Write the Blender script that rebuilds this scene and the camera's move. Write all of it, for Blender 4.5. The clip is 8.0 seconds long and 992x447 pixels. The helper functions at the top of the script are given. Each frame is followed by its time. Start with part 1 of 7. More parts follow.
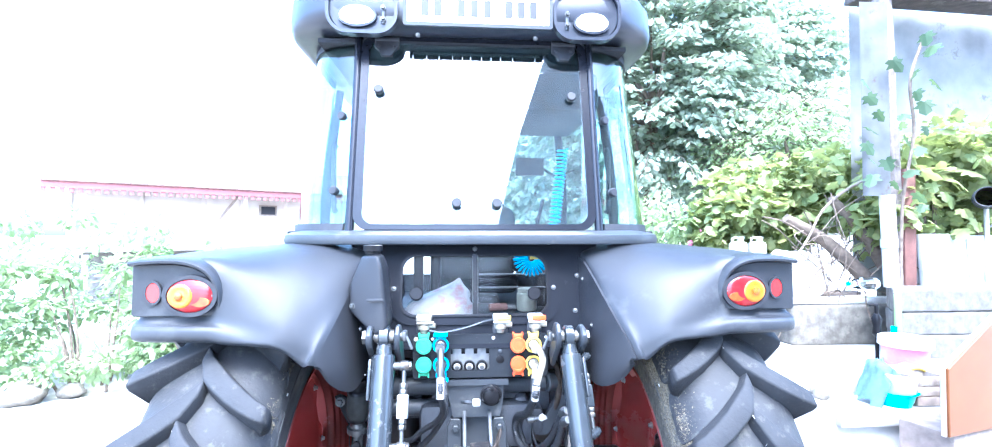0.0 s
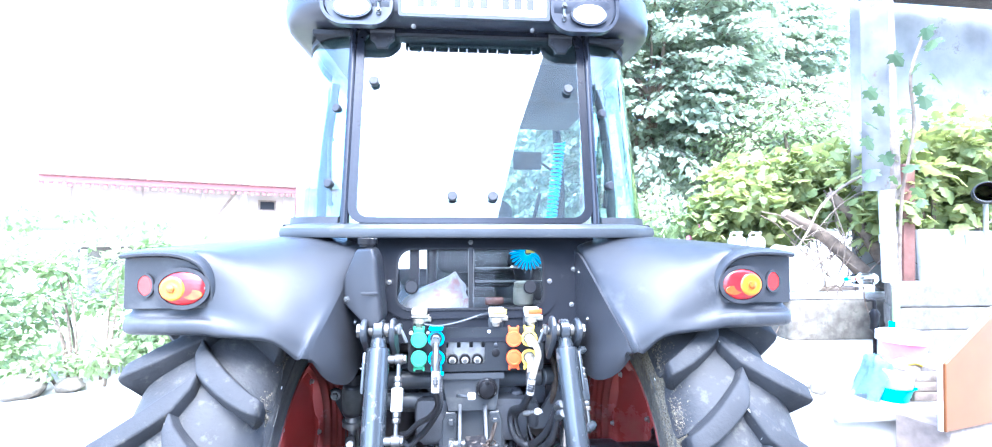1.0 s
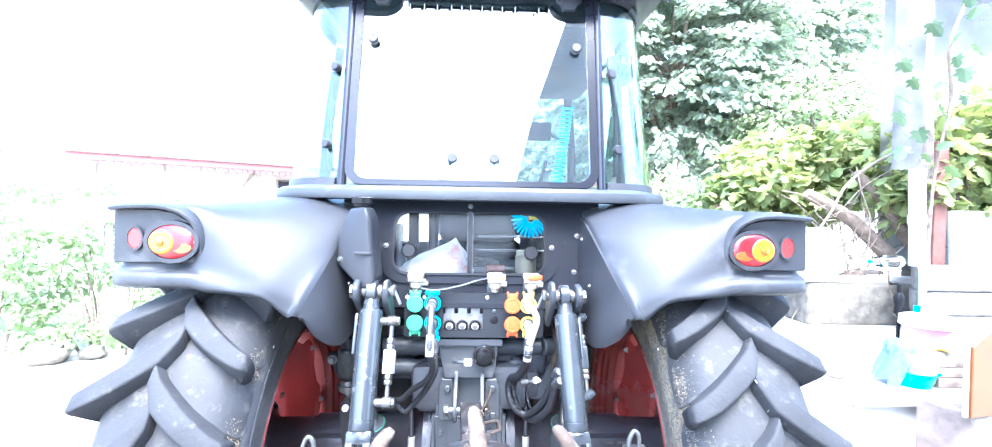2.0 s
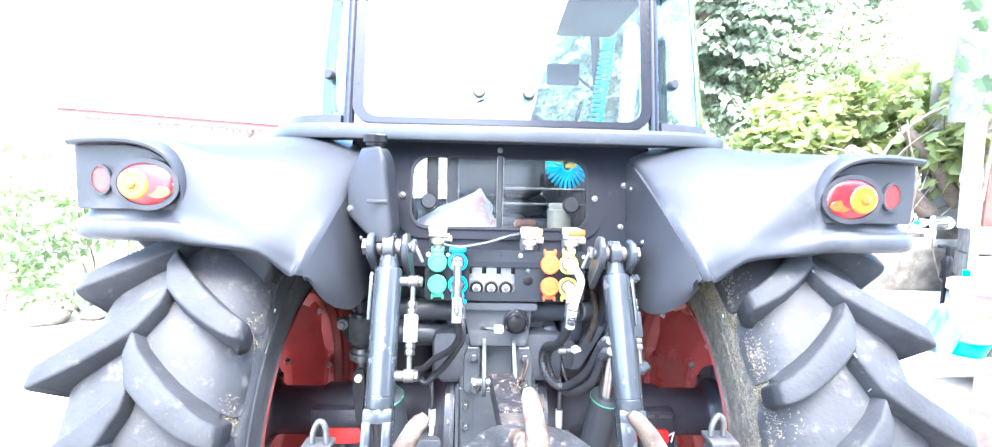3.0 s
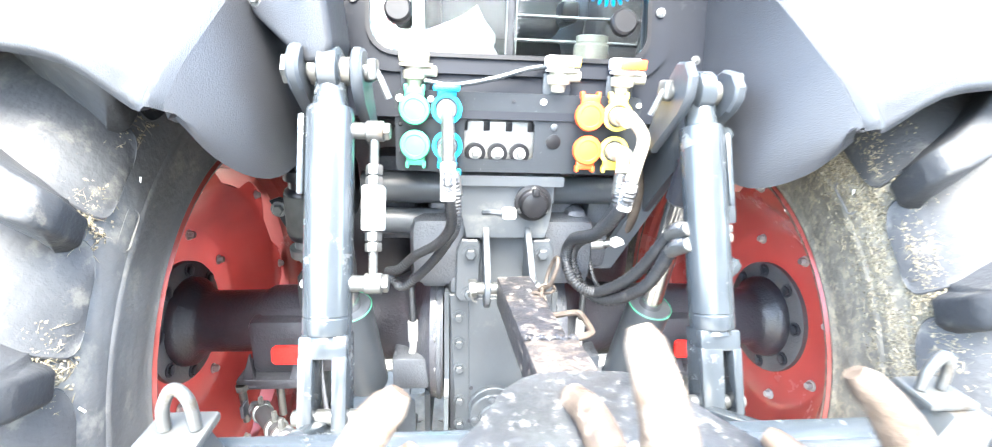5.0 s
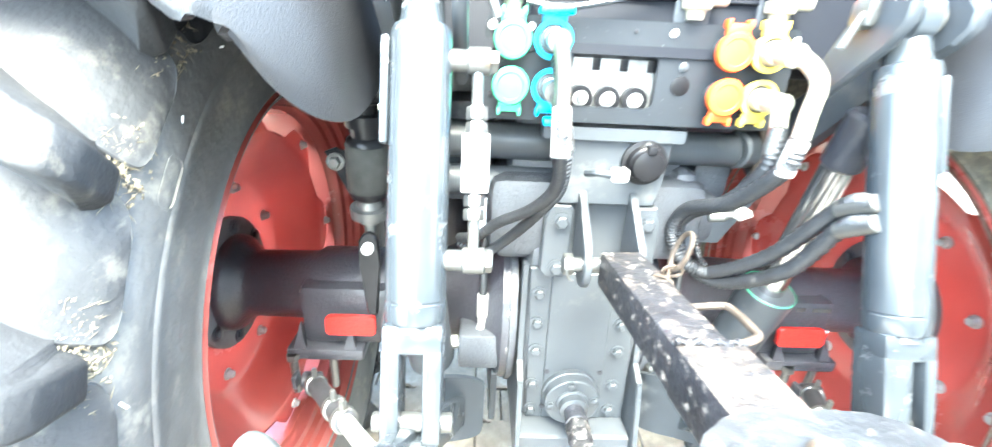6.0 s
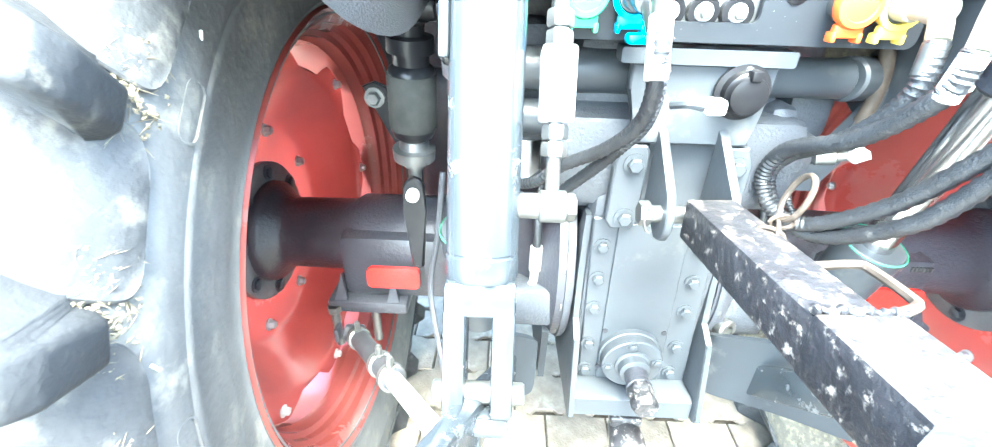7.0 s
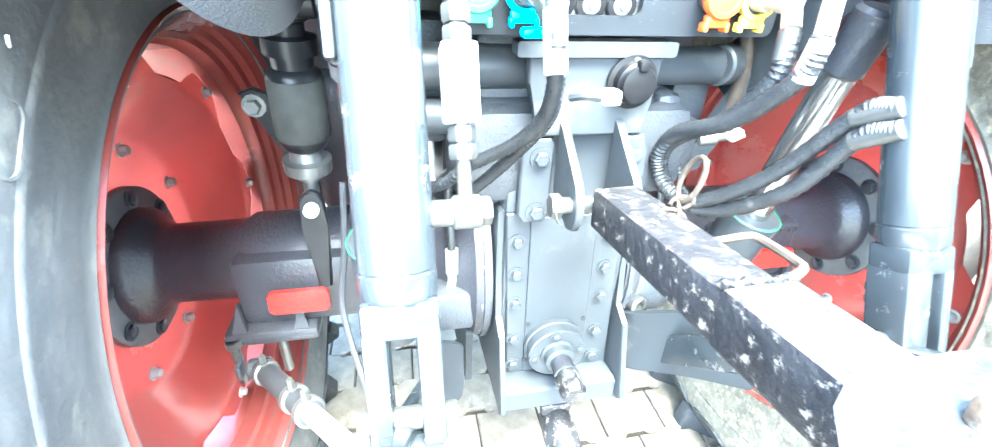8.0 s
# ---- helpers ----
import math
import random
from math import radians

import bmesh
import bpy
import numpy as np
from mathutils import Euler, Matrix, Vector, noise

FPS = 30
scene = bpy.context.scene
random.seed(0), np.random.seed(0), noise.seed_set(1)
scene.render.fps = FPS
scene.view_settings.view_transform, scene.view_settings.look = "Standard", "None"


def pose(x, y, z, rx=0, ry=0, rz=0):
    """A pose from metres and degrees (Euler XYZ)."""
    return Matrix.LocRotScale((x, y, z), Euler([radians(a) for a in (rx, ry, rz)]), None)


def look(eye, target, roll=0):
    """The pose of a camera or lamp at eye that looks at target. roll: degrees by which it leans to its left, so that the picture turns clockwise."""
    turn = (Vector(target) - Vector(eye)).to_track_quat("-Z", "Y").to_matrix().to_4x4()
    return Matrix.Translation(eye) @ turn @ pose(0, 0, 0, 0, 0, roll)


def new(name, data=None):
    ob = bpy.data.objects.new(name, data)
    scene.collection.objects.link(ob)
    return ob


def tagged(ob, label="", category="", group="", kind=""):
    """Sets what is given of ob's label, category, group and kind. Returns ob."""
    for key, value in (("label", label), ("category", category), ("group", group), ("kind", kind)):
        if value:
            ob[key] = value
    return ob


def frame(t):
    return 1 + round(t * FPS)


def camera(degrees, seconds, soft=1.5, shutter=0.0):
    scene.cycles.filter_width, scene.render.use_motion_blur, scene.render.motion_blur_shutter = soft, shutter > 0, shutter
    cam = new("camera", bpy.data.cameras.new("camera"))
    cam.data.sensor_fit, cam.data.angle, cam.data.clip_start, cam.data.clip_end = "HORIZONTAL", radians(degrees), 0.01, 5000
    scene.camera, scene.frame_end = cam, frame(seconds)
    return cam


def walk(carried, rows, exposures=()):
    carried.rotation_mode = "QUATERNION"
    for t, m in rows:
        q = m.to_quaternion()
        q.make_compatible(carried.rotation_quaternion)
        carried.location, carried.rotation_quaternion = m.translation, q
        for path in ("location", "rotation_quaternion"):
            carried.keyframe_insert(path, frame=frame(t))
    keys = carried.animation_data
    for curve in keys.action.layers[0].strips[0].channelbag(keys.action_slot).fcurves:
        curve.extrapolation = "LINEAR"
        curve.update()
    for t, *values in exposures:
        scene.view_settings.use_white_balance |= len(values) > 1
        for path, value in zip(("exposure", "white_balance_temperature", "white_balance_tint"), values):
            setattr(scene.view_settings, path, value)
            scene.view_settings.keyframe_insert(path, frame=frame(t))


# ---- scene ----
cam = camera(95.0, 8.0, 1.1, 0.4)
PATH = [
    (0, (-0.051, 0.698, 1.696), (0.097, 2.692, 1.745), -0.0),
    (0.5, (-0.053, 0.696, 1.701), (0.096, 2.69, 1.75), 0.1),
    (1, (-0.037, 0.707, 1.688), (0.112, 2.701, 1.718), 0.1),
    (1.5, (-0.005, 0.726, 1.659), (0.137, 2.721, 1.663), 0.5),
    (1.7, (0.024, 0.732, 1.639), (0.13, 2.729, 1.624), 0.9),
    (2.8, (-0.038, 0.925, 1.571), (0.02, 2.92, 1.44), 1.1),
    (3, (-0.062, 0.975, 1.557), (0.009, 2.965, 1.368), 1.3),
    (3.5, (-0.061, 1.082, 1.519), (0.012, 3.06, 1.229), 1.4),
    (4, (0.007, 1.219, 1.479), (0.073, 3.173, 1.058), 1.7),
    (4.2, (0.018, 1.249, 1.459), (0.084, 3.187, 0.97), 2.0),
    (5.3, (-0.164, 1.45, 1.375), (0.071, 3.322, 0.71), 2.8),
    (5.5, (-0.19, 1.48, 1.368), (0.065, 3.334, 0.665), 3.3),
    (6, (-0.216, 1.547, 1.343), (-0.136, 3.38, 0.547), 3.1),
    (6.5, (-0.221, 1.598, 1.3), (-0.371, 3.347, 0.342), 1.2),
    (7, (-0.263, 1.625, 1.292), (-0.297, 3.364, 0.305), 1.8),
    (7.5, (-0.276, 1.652, 1.284), (-0.067, 3.377, 0.293), 2.8),
    (8, (-0.267, 1.65, 1.289), (0.095, 3.351, 0.301), 2.2),
]
EXPOSURES = [(0, 4.05, 4950, 8), (1.5, 4.3, 5200, 9), (3, 4.65, 5650, 8), (4, 4.95, 6150, 8), (5.5, 5.55, 6250, -2), (8, 6.1, 5650, -8)]
walk(cam, [(t, look(eye, target, roll)) for t, eye, target, roll in PATH], EXPOSURES)

# ---- light ----
world = bpy.data.worlds.new("sky_world")
scene.world = world
world.use_nodes = True
wn = world.node_tree.nodes
wbg = wn["Background"]
sky = wn.new("ShaderNodeTexSky")
sky.sky_type = "NISHITA"
sky.sun_disc = False
sky.sun_elevation = radians(62)
sky.sun_rotation = radians(174.5)
sky.air_density, sky.dust_density, sky.ozone_density = 1.0, 4.0, 1.0
world.node_tree.links.new(sky.outputs[0], wbg.inputs[0])
wbg.inputs[1].default_value = 0.15
sun_data = bpy.data.lights.new("sun", "SUN")
sun_data.energy, sun_data.angle, sun_data.color = 0.55, radians(30), (1.0, 0.95, 0.88)
sun = new("sun", sun_data)
SUN_FROM = Vector((0.05, -0.52, 1.0))
sun.matrix_world = look(SUN_FROM * 20, (0, 0, 0))


# ---- materials ----
def mat(name, color, rough=0.5, metal=0.0, grain=0.0, grain_scale=60.0, wear=None, wear_amount=0.0, wear_scale=6.0,
        bump=0.0, bump_scale=120.0, spec=0.5, alpha=None, transmission=0.0, emit=None, vary=0.0, detail=6.0):
    """A paint, plastic, metal or stone: base colour, grain, wear patches with soft edges, fine relief."""
    m = bpy.data.materials.new(name)
    m.use_nodes = True
    nt = m.node_tree
    n, li = nt.nodes, nt.links
    b = n["Principled BSDF"]
    b.inputs["Base Color"].default_value = (*color, 1)
    b.inputs["Roughness"].default_value = rough
    b.inputs["Metallic"].default_value = metal
    b.inputs["Specular IOR Level"].default_value = spec
    b.inputs["Transmission Weight"].default_value = transmission
    if alpha is not None:
        b.inputs["Alpha"].default_value = alpha
    if emit:
        b.inputs["Emission Color"].default_value = (*emit[0], 1)
        b.inputs["Emission Strength"].default_value = emit[1]
    tc = n.new("ShaderNodeTexCoord")
    col = None
    if grain or wear or vary:
        nz = n.new("ShaderNodeTexNoise")
        nz.inputs["Scale"].default_value, nz.inputs["Detail"].default_value = grain_scale, detail
        li.new(tc.outputs["Object"], nz.inputs["Vector"])
        mr = n.new("ShaderNodeMapRange")
        mr.inputs["From Min"].default_value, mr.inputs["From Max"].default_value = 0.3, 0.7
        mr.inputs["To Min"].default_value, mr.inputs["To Max"].default_value = 1 - grain, 1 + grain
        li.new(nz.outputs["Fac"], mr.inputs["Value"])
        hs = n.new("ShaderNodeHueSaturation")
        hs.inputs["Color"].default_value = (*color, 1)
        val = mr.outputs["Result"]
        if vary:
            oi = n.new("ShaderNodeObjectInfo")
            vr = n.new("ShaderNodeMapRange")
            vr.inputs["To Min"].default_value, vr.inputs["To Max"].default_value = 1 - vary, 1 + vary
            li.new(oi.outputs["Random"], vr.inputs["Value"])
            mu = n.new("ShaderNodeMath")
            mu.operation = "MULTIPLY"
            li.new(val, mu.inputs[0])
            li.new(vr.outputs["Result"], mu.inputs[1])
            val = mu.outputs[0]
        li.new(val, hs.inputs["Value"])
        col = hs.outputs["Color"]
        if wear:
            wz = n.new("ShaderNodeTexNoise")
            wz.inputs["Scale"].default_value, wz.inputs["Detail"].default_value = wear_scale, 9.0
            wz.inputs["Roughness"].default_value = 0.68
            li.new(tc.outputs["Object"], wz.inputs["Vector"])
            wr = n.new("ShaderNodeMapRange")
            wr.inputs["From Min"].default_value = 0.62 - 0.3 * wear_amount
            wr.inputs["From Max"].default_value = 0.72 - 0.3 * wear_amount
            wr.inputs["To Max"].default_value = 0.85
            li.new(wz.outputs["Fac"], wr.inputs["Value"])
            mx = n.new("ShaderNodeMixRGB")
            mx.inputs["Color2"].default_value = (*wear, 1)
            li.new(wr.outputs["Result"], mx.inputs["Fac"])
            li.new(col, mx.inputs["Color1"])
            col = mx.outputs["Color"]
            rr = n.new("ShaderNodeMapRange")
            rr.inputs["To Min"].default_value, rr.inputs["To Max"].default_value = rough, min(1.0, rough + 0.3)
            li.new(wr.outputs["Result"], rr.inputs["Value"])
            li.new(rr.outputs["Result"], b.inputs["Roughness"])
        li.new(col, b.inputs["Base Color"])
    if bump:
        bz = n.new("ShaderNodeTexNoise")
        bz.inputs["Scale"].default_value, bz.inputs["Detail"].default_value = bump_scale, 4.0
        li.new(tc.outputs["Object"], bz.inputs["Vector"])
        bp = n.new("ShaderNodeBump")
        bp.inputs["Strength"].default_value = bump
        bp.inputs["Distance"].default_value = 0.004
        li.new(bz.outputs["Fac"], bp.inputs["Height"])
        li.new(bp.outputs["Normal"], b.inputs["Normal"])
    return m


PLASTIC = mat("black_plastic", (0.021, 0.023, 0.027), 0.42, spec=0.34, grain=0.14, grain_scale=7, bump=0.25, bump_scale=650, wear=(0.055, 0.057, 0.060), wear_amount=0.10, wear_scale=3)
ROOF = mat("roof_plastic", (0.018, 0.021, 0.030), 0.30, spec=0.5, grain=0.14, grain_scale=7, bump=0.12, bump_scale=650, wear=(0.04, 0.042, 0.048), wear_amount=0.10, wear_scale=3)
TANK_AND_SHADE = mat("matt_black_tank_and_shade", (0.018, 0.019, 0.022), 0.42, spec=0.34, grain=0.15, grain_scale=7, bump=0.25, bump_scale=500)
PANEL = mat("black_sheet_metal", (0.006, 0.007, 0.010), 0.42, spec=0.09, grain=0.15, grain_scale=5, wear=(0.03, 0.031, 0.034), wear_amount=0.05)
RUBBER = mat("seal_rubber", (0.021, 0.022, 0.026), 0.55, grain=0.2, spec=0.35)
FRAME = mat("gloss_black_frame", (0.008, 0.009, 0.013), 0.24, grain=0.15, spec=0.3)
BLACK = mat("deep_black_plastic", (0.007, 0.007, 0.008), 0.30, grain=0.25, grain_scale=30, spec=0.15)
SHEEN_GREY = mat("olive_grey_sheen", (0.022, 0.022, 0.020), 0.8, grain=0.3, grain_scale=40, spec=0.2)
TYRE = mat("tyre_rubber", (0.076, 0.076, 0.076), 0.78, spec=0.3, grain=0.30, grain_scale=7, wear=(0.128, 0.123, 0.110), wear_amount=0.24, wear_scale=16, bump=0.5, bump_scale=70)
TREAD = mat("tread_rubber", (0.026, 0.027, 0.029), 0.66, spec=0.3, grain=0.22, grain_scale=10, wear=(0.070, 0.068, 0.062), wear_amount=0.22, wear_scale=26, bump=0.5, bump_scale=80)
FLASH = mat("torn_rubber_edge", (0.30, 0.285, 0.26), 0.8, grain=0.3, grain_scale=90)
RED = mat("red_rim_paint", (0.30, 0.066, 0.056), 0.25, grain=0.14, grain_scale=4, wear=(0.30, 0.105, 0.085), wear_amount=0.22, wear_scale=3, bump=0.10, bump_scale=30)
GREY = mat("dark_grey_paint", (0.030, 0.034, 0.039), 0.42, spec=0.38, grain=0.15, grain_scale=8, wear=(0.07, 0.07, 0.068), wear_amount=0.10, wear_scale=9, bump=0.10, bump_scale=60)
CAST = mat("grey_casting", (0.034, 0.037, 0.043), 0.48, spec=0.38, grain=0.2, grain_scale=14, wear=(0.10, 0.10, 0.10), wear_amount=0.12, wear_scale=7, bump=0.45, bump_scale=180)
AXLE = mat("axle_casting", (0.026, 0.027, 0.033), 0.32, spec=0.45, grain=0.2, grain_scale=10, wear=(0.06, 0.055, 0.05), wear_amount=0.15, wear_scale=5, bump=0.35, bump_scale=150)
# hub casting paled in its colour to stand for light and haze there
HUB = mat("paled_hub_casting", (0.085, 0.085, 0.088), 0.5, spec=0.4, grain=0.2, grain_scale=14, wear=(0.13, 0.12, 0.11), wear_amount=0.15, wear_scale=12, bump=0.3, bump_scale=150)
STEEL = mat("zinc_steel", (0.115, 0.117, 0.115), 0.34, 0.75, grain=0.12, grain_scale=40, wear=(0.07, 0.055, 0.04), wear_amount=0.15, wear_scale=25)
CHROME = mat("chromed_rod", (0.55, 0.55, 0.55), 0.24, 1.0)
BARREL = mat("painted_cylinder", (0.022, 0.026, 0.030), 0.22, 0.0, grain=0.14, grain_scale=18, spec=0.55, wear=(0.085, 0.088, 0.090), wear_amount=0.10, wear_scale=26, bump=0.06, bump_scale=25)
GUIDE = mat("dark_guide_plate", (0.012, 0.015, 0.019), 0.45, spec=0.3, grain=0.2, grain_scale=9, wear=(0.04, 0.042, 0.045), wear_amount=0.12, wear_scale=12)
ZINC = mat("bright_zinc", (0.36, 0.35, 0.33), 0.38, 0.3, grain=0.15, grain_scale=50)
BRASS = mat("yellow_zinc", (0.11, 0.105, 0.095), 0.42, 0.6, grain=0.15, grain_scale=30)
VALVE = mat("pale_cast_valve", (0.20, 0.20, 0.195), 0.4, 0.4, grain=0.25, grain_scale=40, bump=0.3, bump_scale=120)
SPECK = mat("dark_panel_paint", (0.014, 0.016, 0.019), 0.4, spec=0.22, grain=0.15, grain_scale=8, wear=(0.42, 0.43, 0.43), wear_amount=-0.14, wear_scale=190)
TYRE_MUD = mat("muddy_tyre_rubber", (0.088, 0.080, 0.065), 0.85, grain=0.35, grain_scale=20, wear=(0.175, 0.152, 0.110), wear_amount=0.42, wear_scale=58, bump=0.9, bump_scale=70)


def crumb_mat(name, a, b):
    """Loose bits, each of its own shade."""
    m = mat(name, a, 0.9, spec=0.15)
    n, li = m.node_tree.nodes, m.node_tree.links
    ramp = n.new("ShaderNodeValToRGB")
    ramp.color_ramp.elements[0].color, ramp.color_ramp.elements[1].color = (*a, 1), (*b, 1)
    li.new(n.new("ShaderNodeNewGeometry").outputs["Random Per Island"], ramp.inputs["Fac"])
    li.new(ramp.outputs["Color"], n["Principled BSDF"].inputs["Base Color"])
    return m


CRUMB = crumb_mat("dried_mud_and_straw", (0.055, 0.048, 0.036), (0.20, 0.172, 0.120))
GREEN = mat("green_plastic", (0.05, 0.31, 0.17), 0.42, grain=0.08)
BLUE = mat("blue_plastic", (0.01, 0.30, 0.52), 0.40, grain=0.08)
ORANGE = mat("orange_plastic", (0.56, 0.07, 0.012), 0.42, grain=0.08)
YELLOW = mat("yellow_plastic", (0.52, 0.38, 0.06), 0.42, grain=0.08)
CREAM = mat("cream_plastic", (0.21, 0.195, 0.155), 0.45, grain=0.10)
WHITE = mat("white_plastic", (0.42, 0.42, 0.41), 0.4, grain=0.06)
HOSE = mat("hydraulic_hose", (0.014, 0.015, 0.017), 0.44, grain=0.25, grain_scale=40, bump=0.4, bump_scale=300, wear=(0.06, 0.056, 0.05), wear_amount=0.06, wear_scale=40)
LENS_RED = mat("red_lens", (0.22, 0.005, 0.007), 0.10, grain=0.35, grain_scale=30, spec=0.6)
LENS_AMBER = mat("amber_lens", (0.50, 0.125, 0.003), 0.10, grain=0.25, grain_scale=30, spec=0.6)
LENS_ORANGE = mat("orange_red_lens", (0.40, 0.045, 0.004), 0.10, grain=0.35, grain_scale=60, spec=0.6)
LENS_DEEP = mat("deep_amber_lens", (0.42, 0.07, 0.002), 0.12, grain=0.3, grain_scale=50, spec=0.6)
for m in (LENS_RED, LENS_AMBER, LENS_ORANGE):
    n, li = m.node_tree.nodes, m.node_tree.links
    tc, wv, bp = n.new("ShaderNodeTexCoord"), n.new("ShaderNodeTexWave"), n.new("ShaderNodeBump")
    wv.wave_type, wv.bands_direction = "BANDS", "Z"
    wv.inputs["Scale"].default_value, wv.inputs["Distortion"].default_value = 90.0, 0.4
    bp.inputs["Strength"].default_value, bp.inputs["Distance"].default_value = 0.16, 0.0015
    li.new(tc.outputs["Object"], wv.inputs["Vector"])
    li.new(wv.outputs["Fac"], bp.inputs["Height"])
    li.new(bp.outputs["Normal"], n["Principled BSDF"].inputs["Normal"])
REFLECTOR = mat("red_reflector", (0.42, 0.014, 0.012), 0.25, grain=0.25, grain_scale=260, spec=0.8)
LENS_CLEAR = mat("clear_lens", (0.82, 0.84, 0.86), 0.1, 0.3, spec=0.9)
PLATE_WHITE = mat("number_plate_white", (0.78, 0.79, 0.78), 0.35, grain=0.04)
PLATE_INK = mat("plate_ink", (0.02, 0.02, 0.02), 0.4)
INK_WHITE = mat("printed_white", (0.7, 0.72, 0.72), 0.5)
RUST = mat("worn_black_steel", (0.018, 0.018, 0.020), 0.33, grain=0.3, grain_scale=25, wear=(0.34, 0.31, 0.28), wear_amount=0.24, wear_scale=75, bump=0.5, bump_scale=110)
CLAW = mat("rusty_claw_steel", (0.048, 0.034, 0.024), 0.65, 0.0, spec=0.3, grain=0.4, grain_scale=40, wear=(0.115, 0.095, 0.076), wear_amount=0.40, wear_scale=30, bump=0.6, bump_scale=90)
DARK = mat("black_interior", (0.016, 0.016, 0.019), 0.6, grain=0.2, spec=0.2)
SEAT = mat("seat_fabric", (0.020, 0.021, 0.024), 0.85, spec=0.2, grain=0.3, grain_scale=120, bump=0.4, bump_scale=400)
BAG = mat("plastic_bag", (0.26, 0.245, 0.25), 0.32, grain=0.25, grain_scale=26, wear=(0.25, 0.085, 0.085), wear_amount=0.30, wear_scale=11, bump=0.8, bump_scale=24)
COIL = mat("blue_air_hose", (0.0, 0.36, 0.62), 0.3, grain=0.06)
SLAB = mat("pale_concrete_slab", (0.44, 0.43, 0.40), 0.85, grain=0.15, grain_scale=5, wear=(0.30, 0.29, 0.26), wear_amount=0.2, wear_scale=2.2, bump=0.5, bump_scale=45)
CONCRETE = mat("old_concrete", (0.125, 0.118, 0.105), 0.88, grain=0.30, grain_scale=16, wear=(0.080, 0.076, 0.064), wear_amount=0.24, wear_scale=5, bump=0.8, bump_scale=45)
PAVER = mat("beige_paver", (0.120, 0.102, 0.080), 0.85, grain=0.28, grain_scale=22, wear=(0.20, 0.186, 0.165), wear_amount=0.22, wear_scale=6, bump=0.6, bump_scale=120, vary=0.18)
SAND = mat("joint_sand", (0.035, 0.029, 0.022), 0.95, grain=0.3, grain_scale=60)
EARTH = mat("yard_ground", (0.36, 0.34, 0.30), 0.95, grain=0.25, grain_scale=1.5, wear=(0.25, 0.23, 0.17), wear_amount=0.25, wear_scale=0.5, bump=0.6, bump_scale=30)
WOOD = mat("weathered_wood", (0.22, 0.175, 0.14), 0.85, grain=0.3, grain_scale=14, wear=(0.32, 0.29, 0.25), wear_amount=0.3, wear_scale=6, bump=0.6, bump_scale=60)
PALEWOOD = mat("bleached_wood", (0.180, 0.152, 0.134), 0.85, grain=0.35, grain_scale=22, wear=(0.17, 0.145, 0.12), wear_amount=0.18, wear_scale=14, bump=0.8, bump_scale=60)
LUG = mat("worn_lug_rubber", (0.020, 0.021, 0.023), 0.72, spec=0.3, grain=0.25, grain_scale=14, wear=(0.066, 0.063, 0.056), wear_amount=0.12, wear_scale=32, bump=0.4, bump_scale=90)
BARK = mat("bark", (0.15, 0.115, 0.085), 0.9, grain=0.35, grain_scale=20, bump=0.9, bump_scale=40)
SHEET_OLD = mat("old_galvanised_sheet", (0.19, 0.197, 0.205), 0.55, 0.05, grain=0.25, grain_scale=6, wear=(0.13, 0.085, 0.06), wear_amount=0.12, wear_scale=7, bump=0.2, bump_scale=9)
SHEET = mat("galvanised_sheet", (0.42, 0.425, 0.42), 0.55, 0.1, grain=0.2, grain_scale=5, wear=(0.15, 0.11, 0.085), wear_amount=0.10, wear_scale=5, bump=0.2, bump_scale=9)
DARKWOOD = mat("dark_weathered_wood", (0.060, 0.048, 0.040), 0.85, grain=0.4, grain_scale=16, wear=(0.15, 0.13, 0.11), wear_amount=0.2, wear_scale=9, bump=0.8, bump_scale=60)
PVC = mat("white_pvc", (0.44, 0.44, 0.42), 0.45, grain=0.22, grain_scale=9, wear=(0.26, 0.245, 0.215), wear_amount=0.12, wear_scale=6)
REDWOOD = mat("reddish_pole", (0.14, 0.064, 0.050), 0.8, grain=0.3, grain_scale=12, bump=0.4)
TAN = mat("varnished_board", (0.144, 0.051, 0.013), 0.45, grain=0.16, grain_scale=4, wear=(0.28, 0.16, 0.08), wear_amount=0.10, wear_scale=2.5)
PINK = mat("pink_plastic", (0.72, 0.20, 0.36), 0.45, grain=0.06)
TURQ = mat("turquoise_plastic", (0.0, 0.50, 0.48), 0.4, grain=0.06)
CLOTH = mat("blue_cloth", (0.15, 0.25, 0.33), 0.9, grain=0.15, grain_scale=40, bump=0.4, bump_scale=200)
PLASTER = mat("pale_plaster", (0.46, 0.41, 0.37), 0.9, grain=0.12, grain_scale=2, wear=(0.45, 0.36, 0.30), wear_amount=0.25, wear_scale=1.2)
ROOFTILE = mat("roof_tiles", (0.17, 0.115, 0.095), 0.85, grain=0.35, grain_scale=6, vary=0.25)
TRIM = mat("crimson_trim", (0.23, 0.085, 0.085), 0.6, grain=0.1)
STONE = mat("field_stone", (0.130, 0.117, 0.095), 0.9, grain=0.4, grain_scale=16, wear=(0.085, 0.077, 0.062), wear_amount=0.26, wear_scale=12, bump=0.9, bump_scale=30)


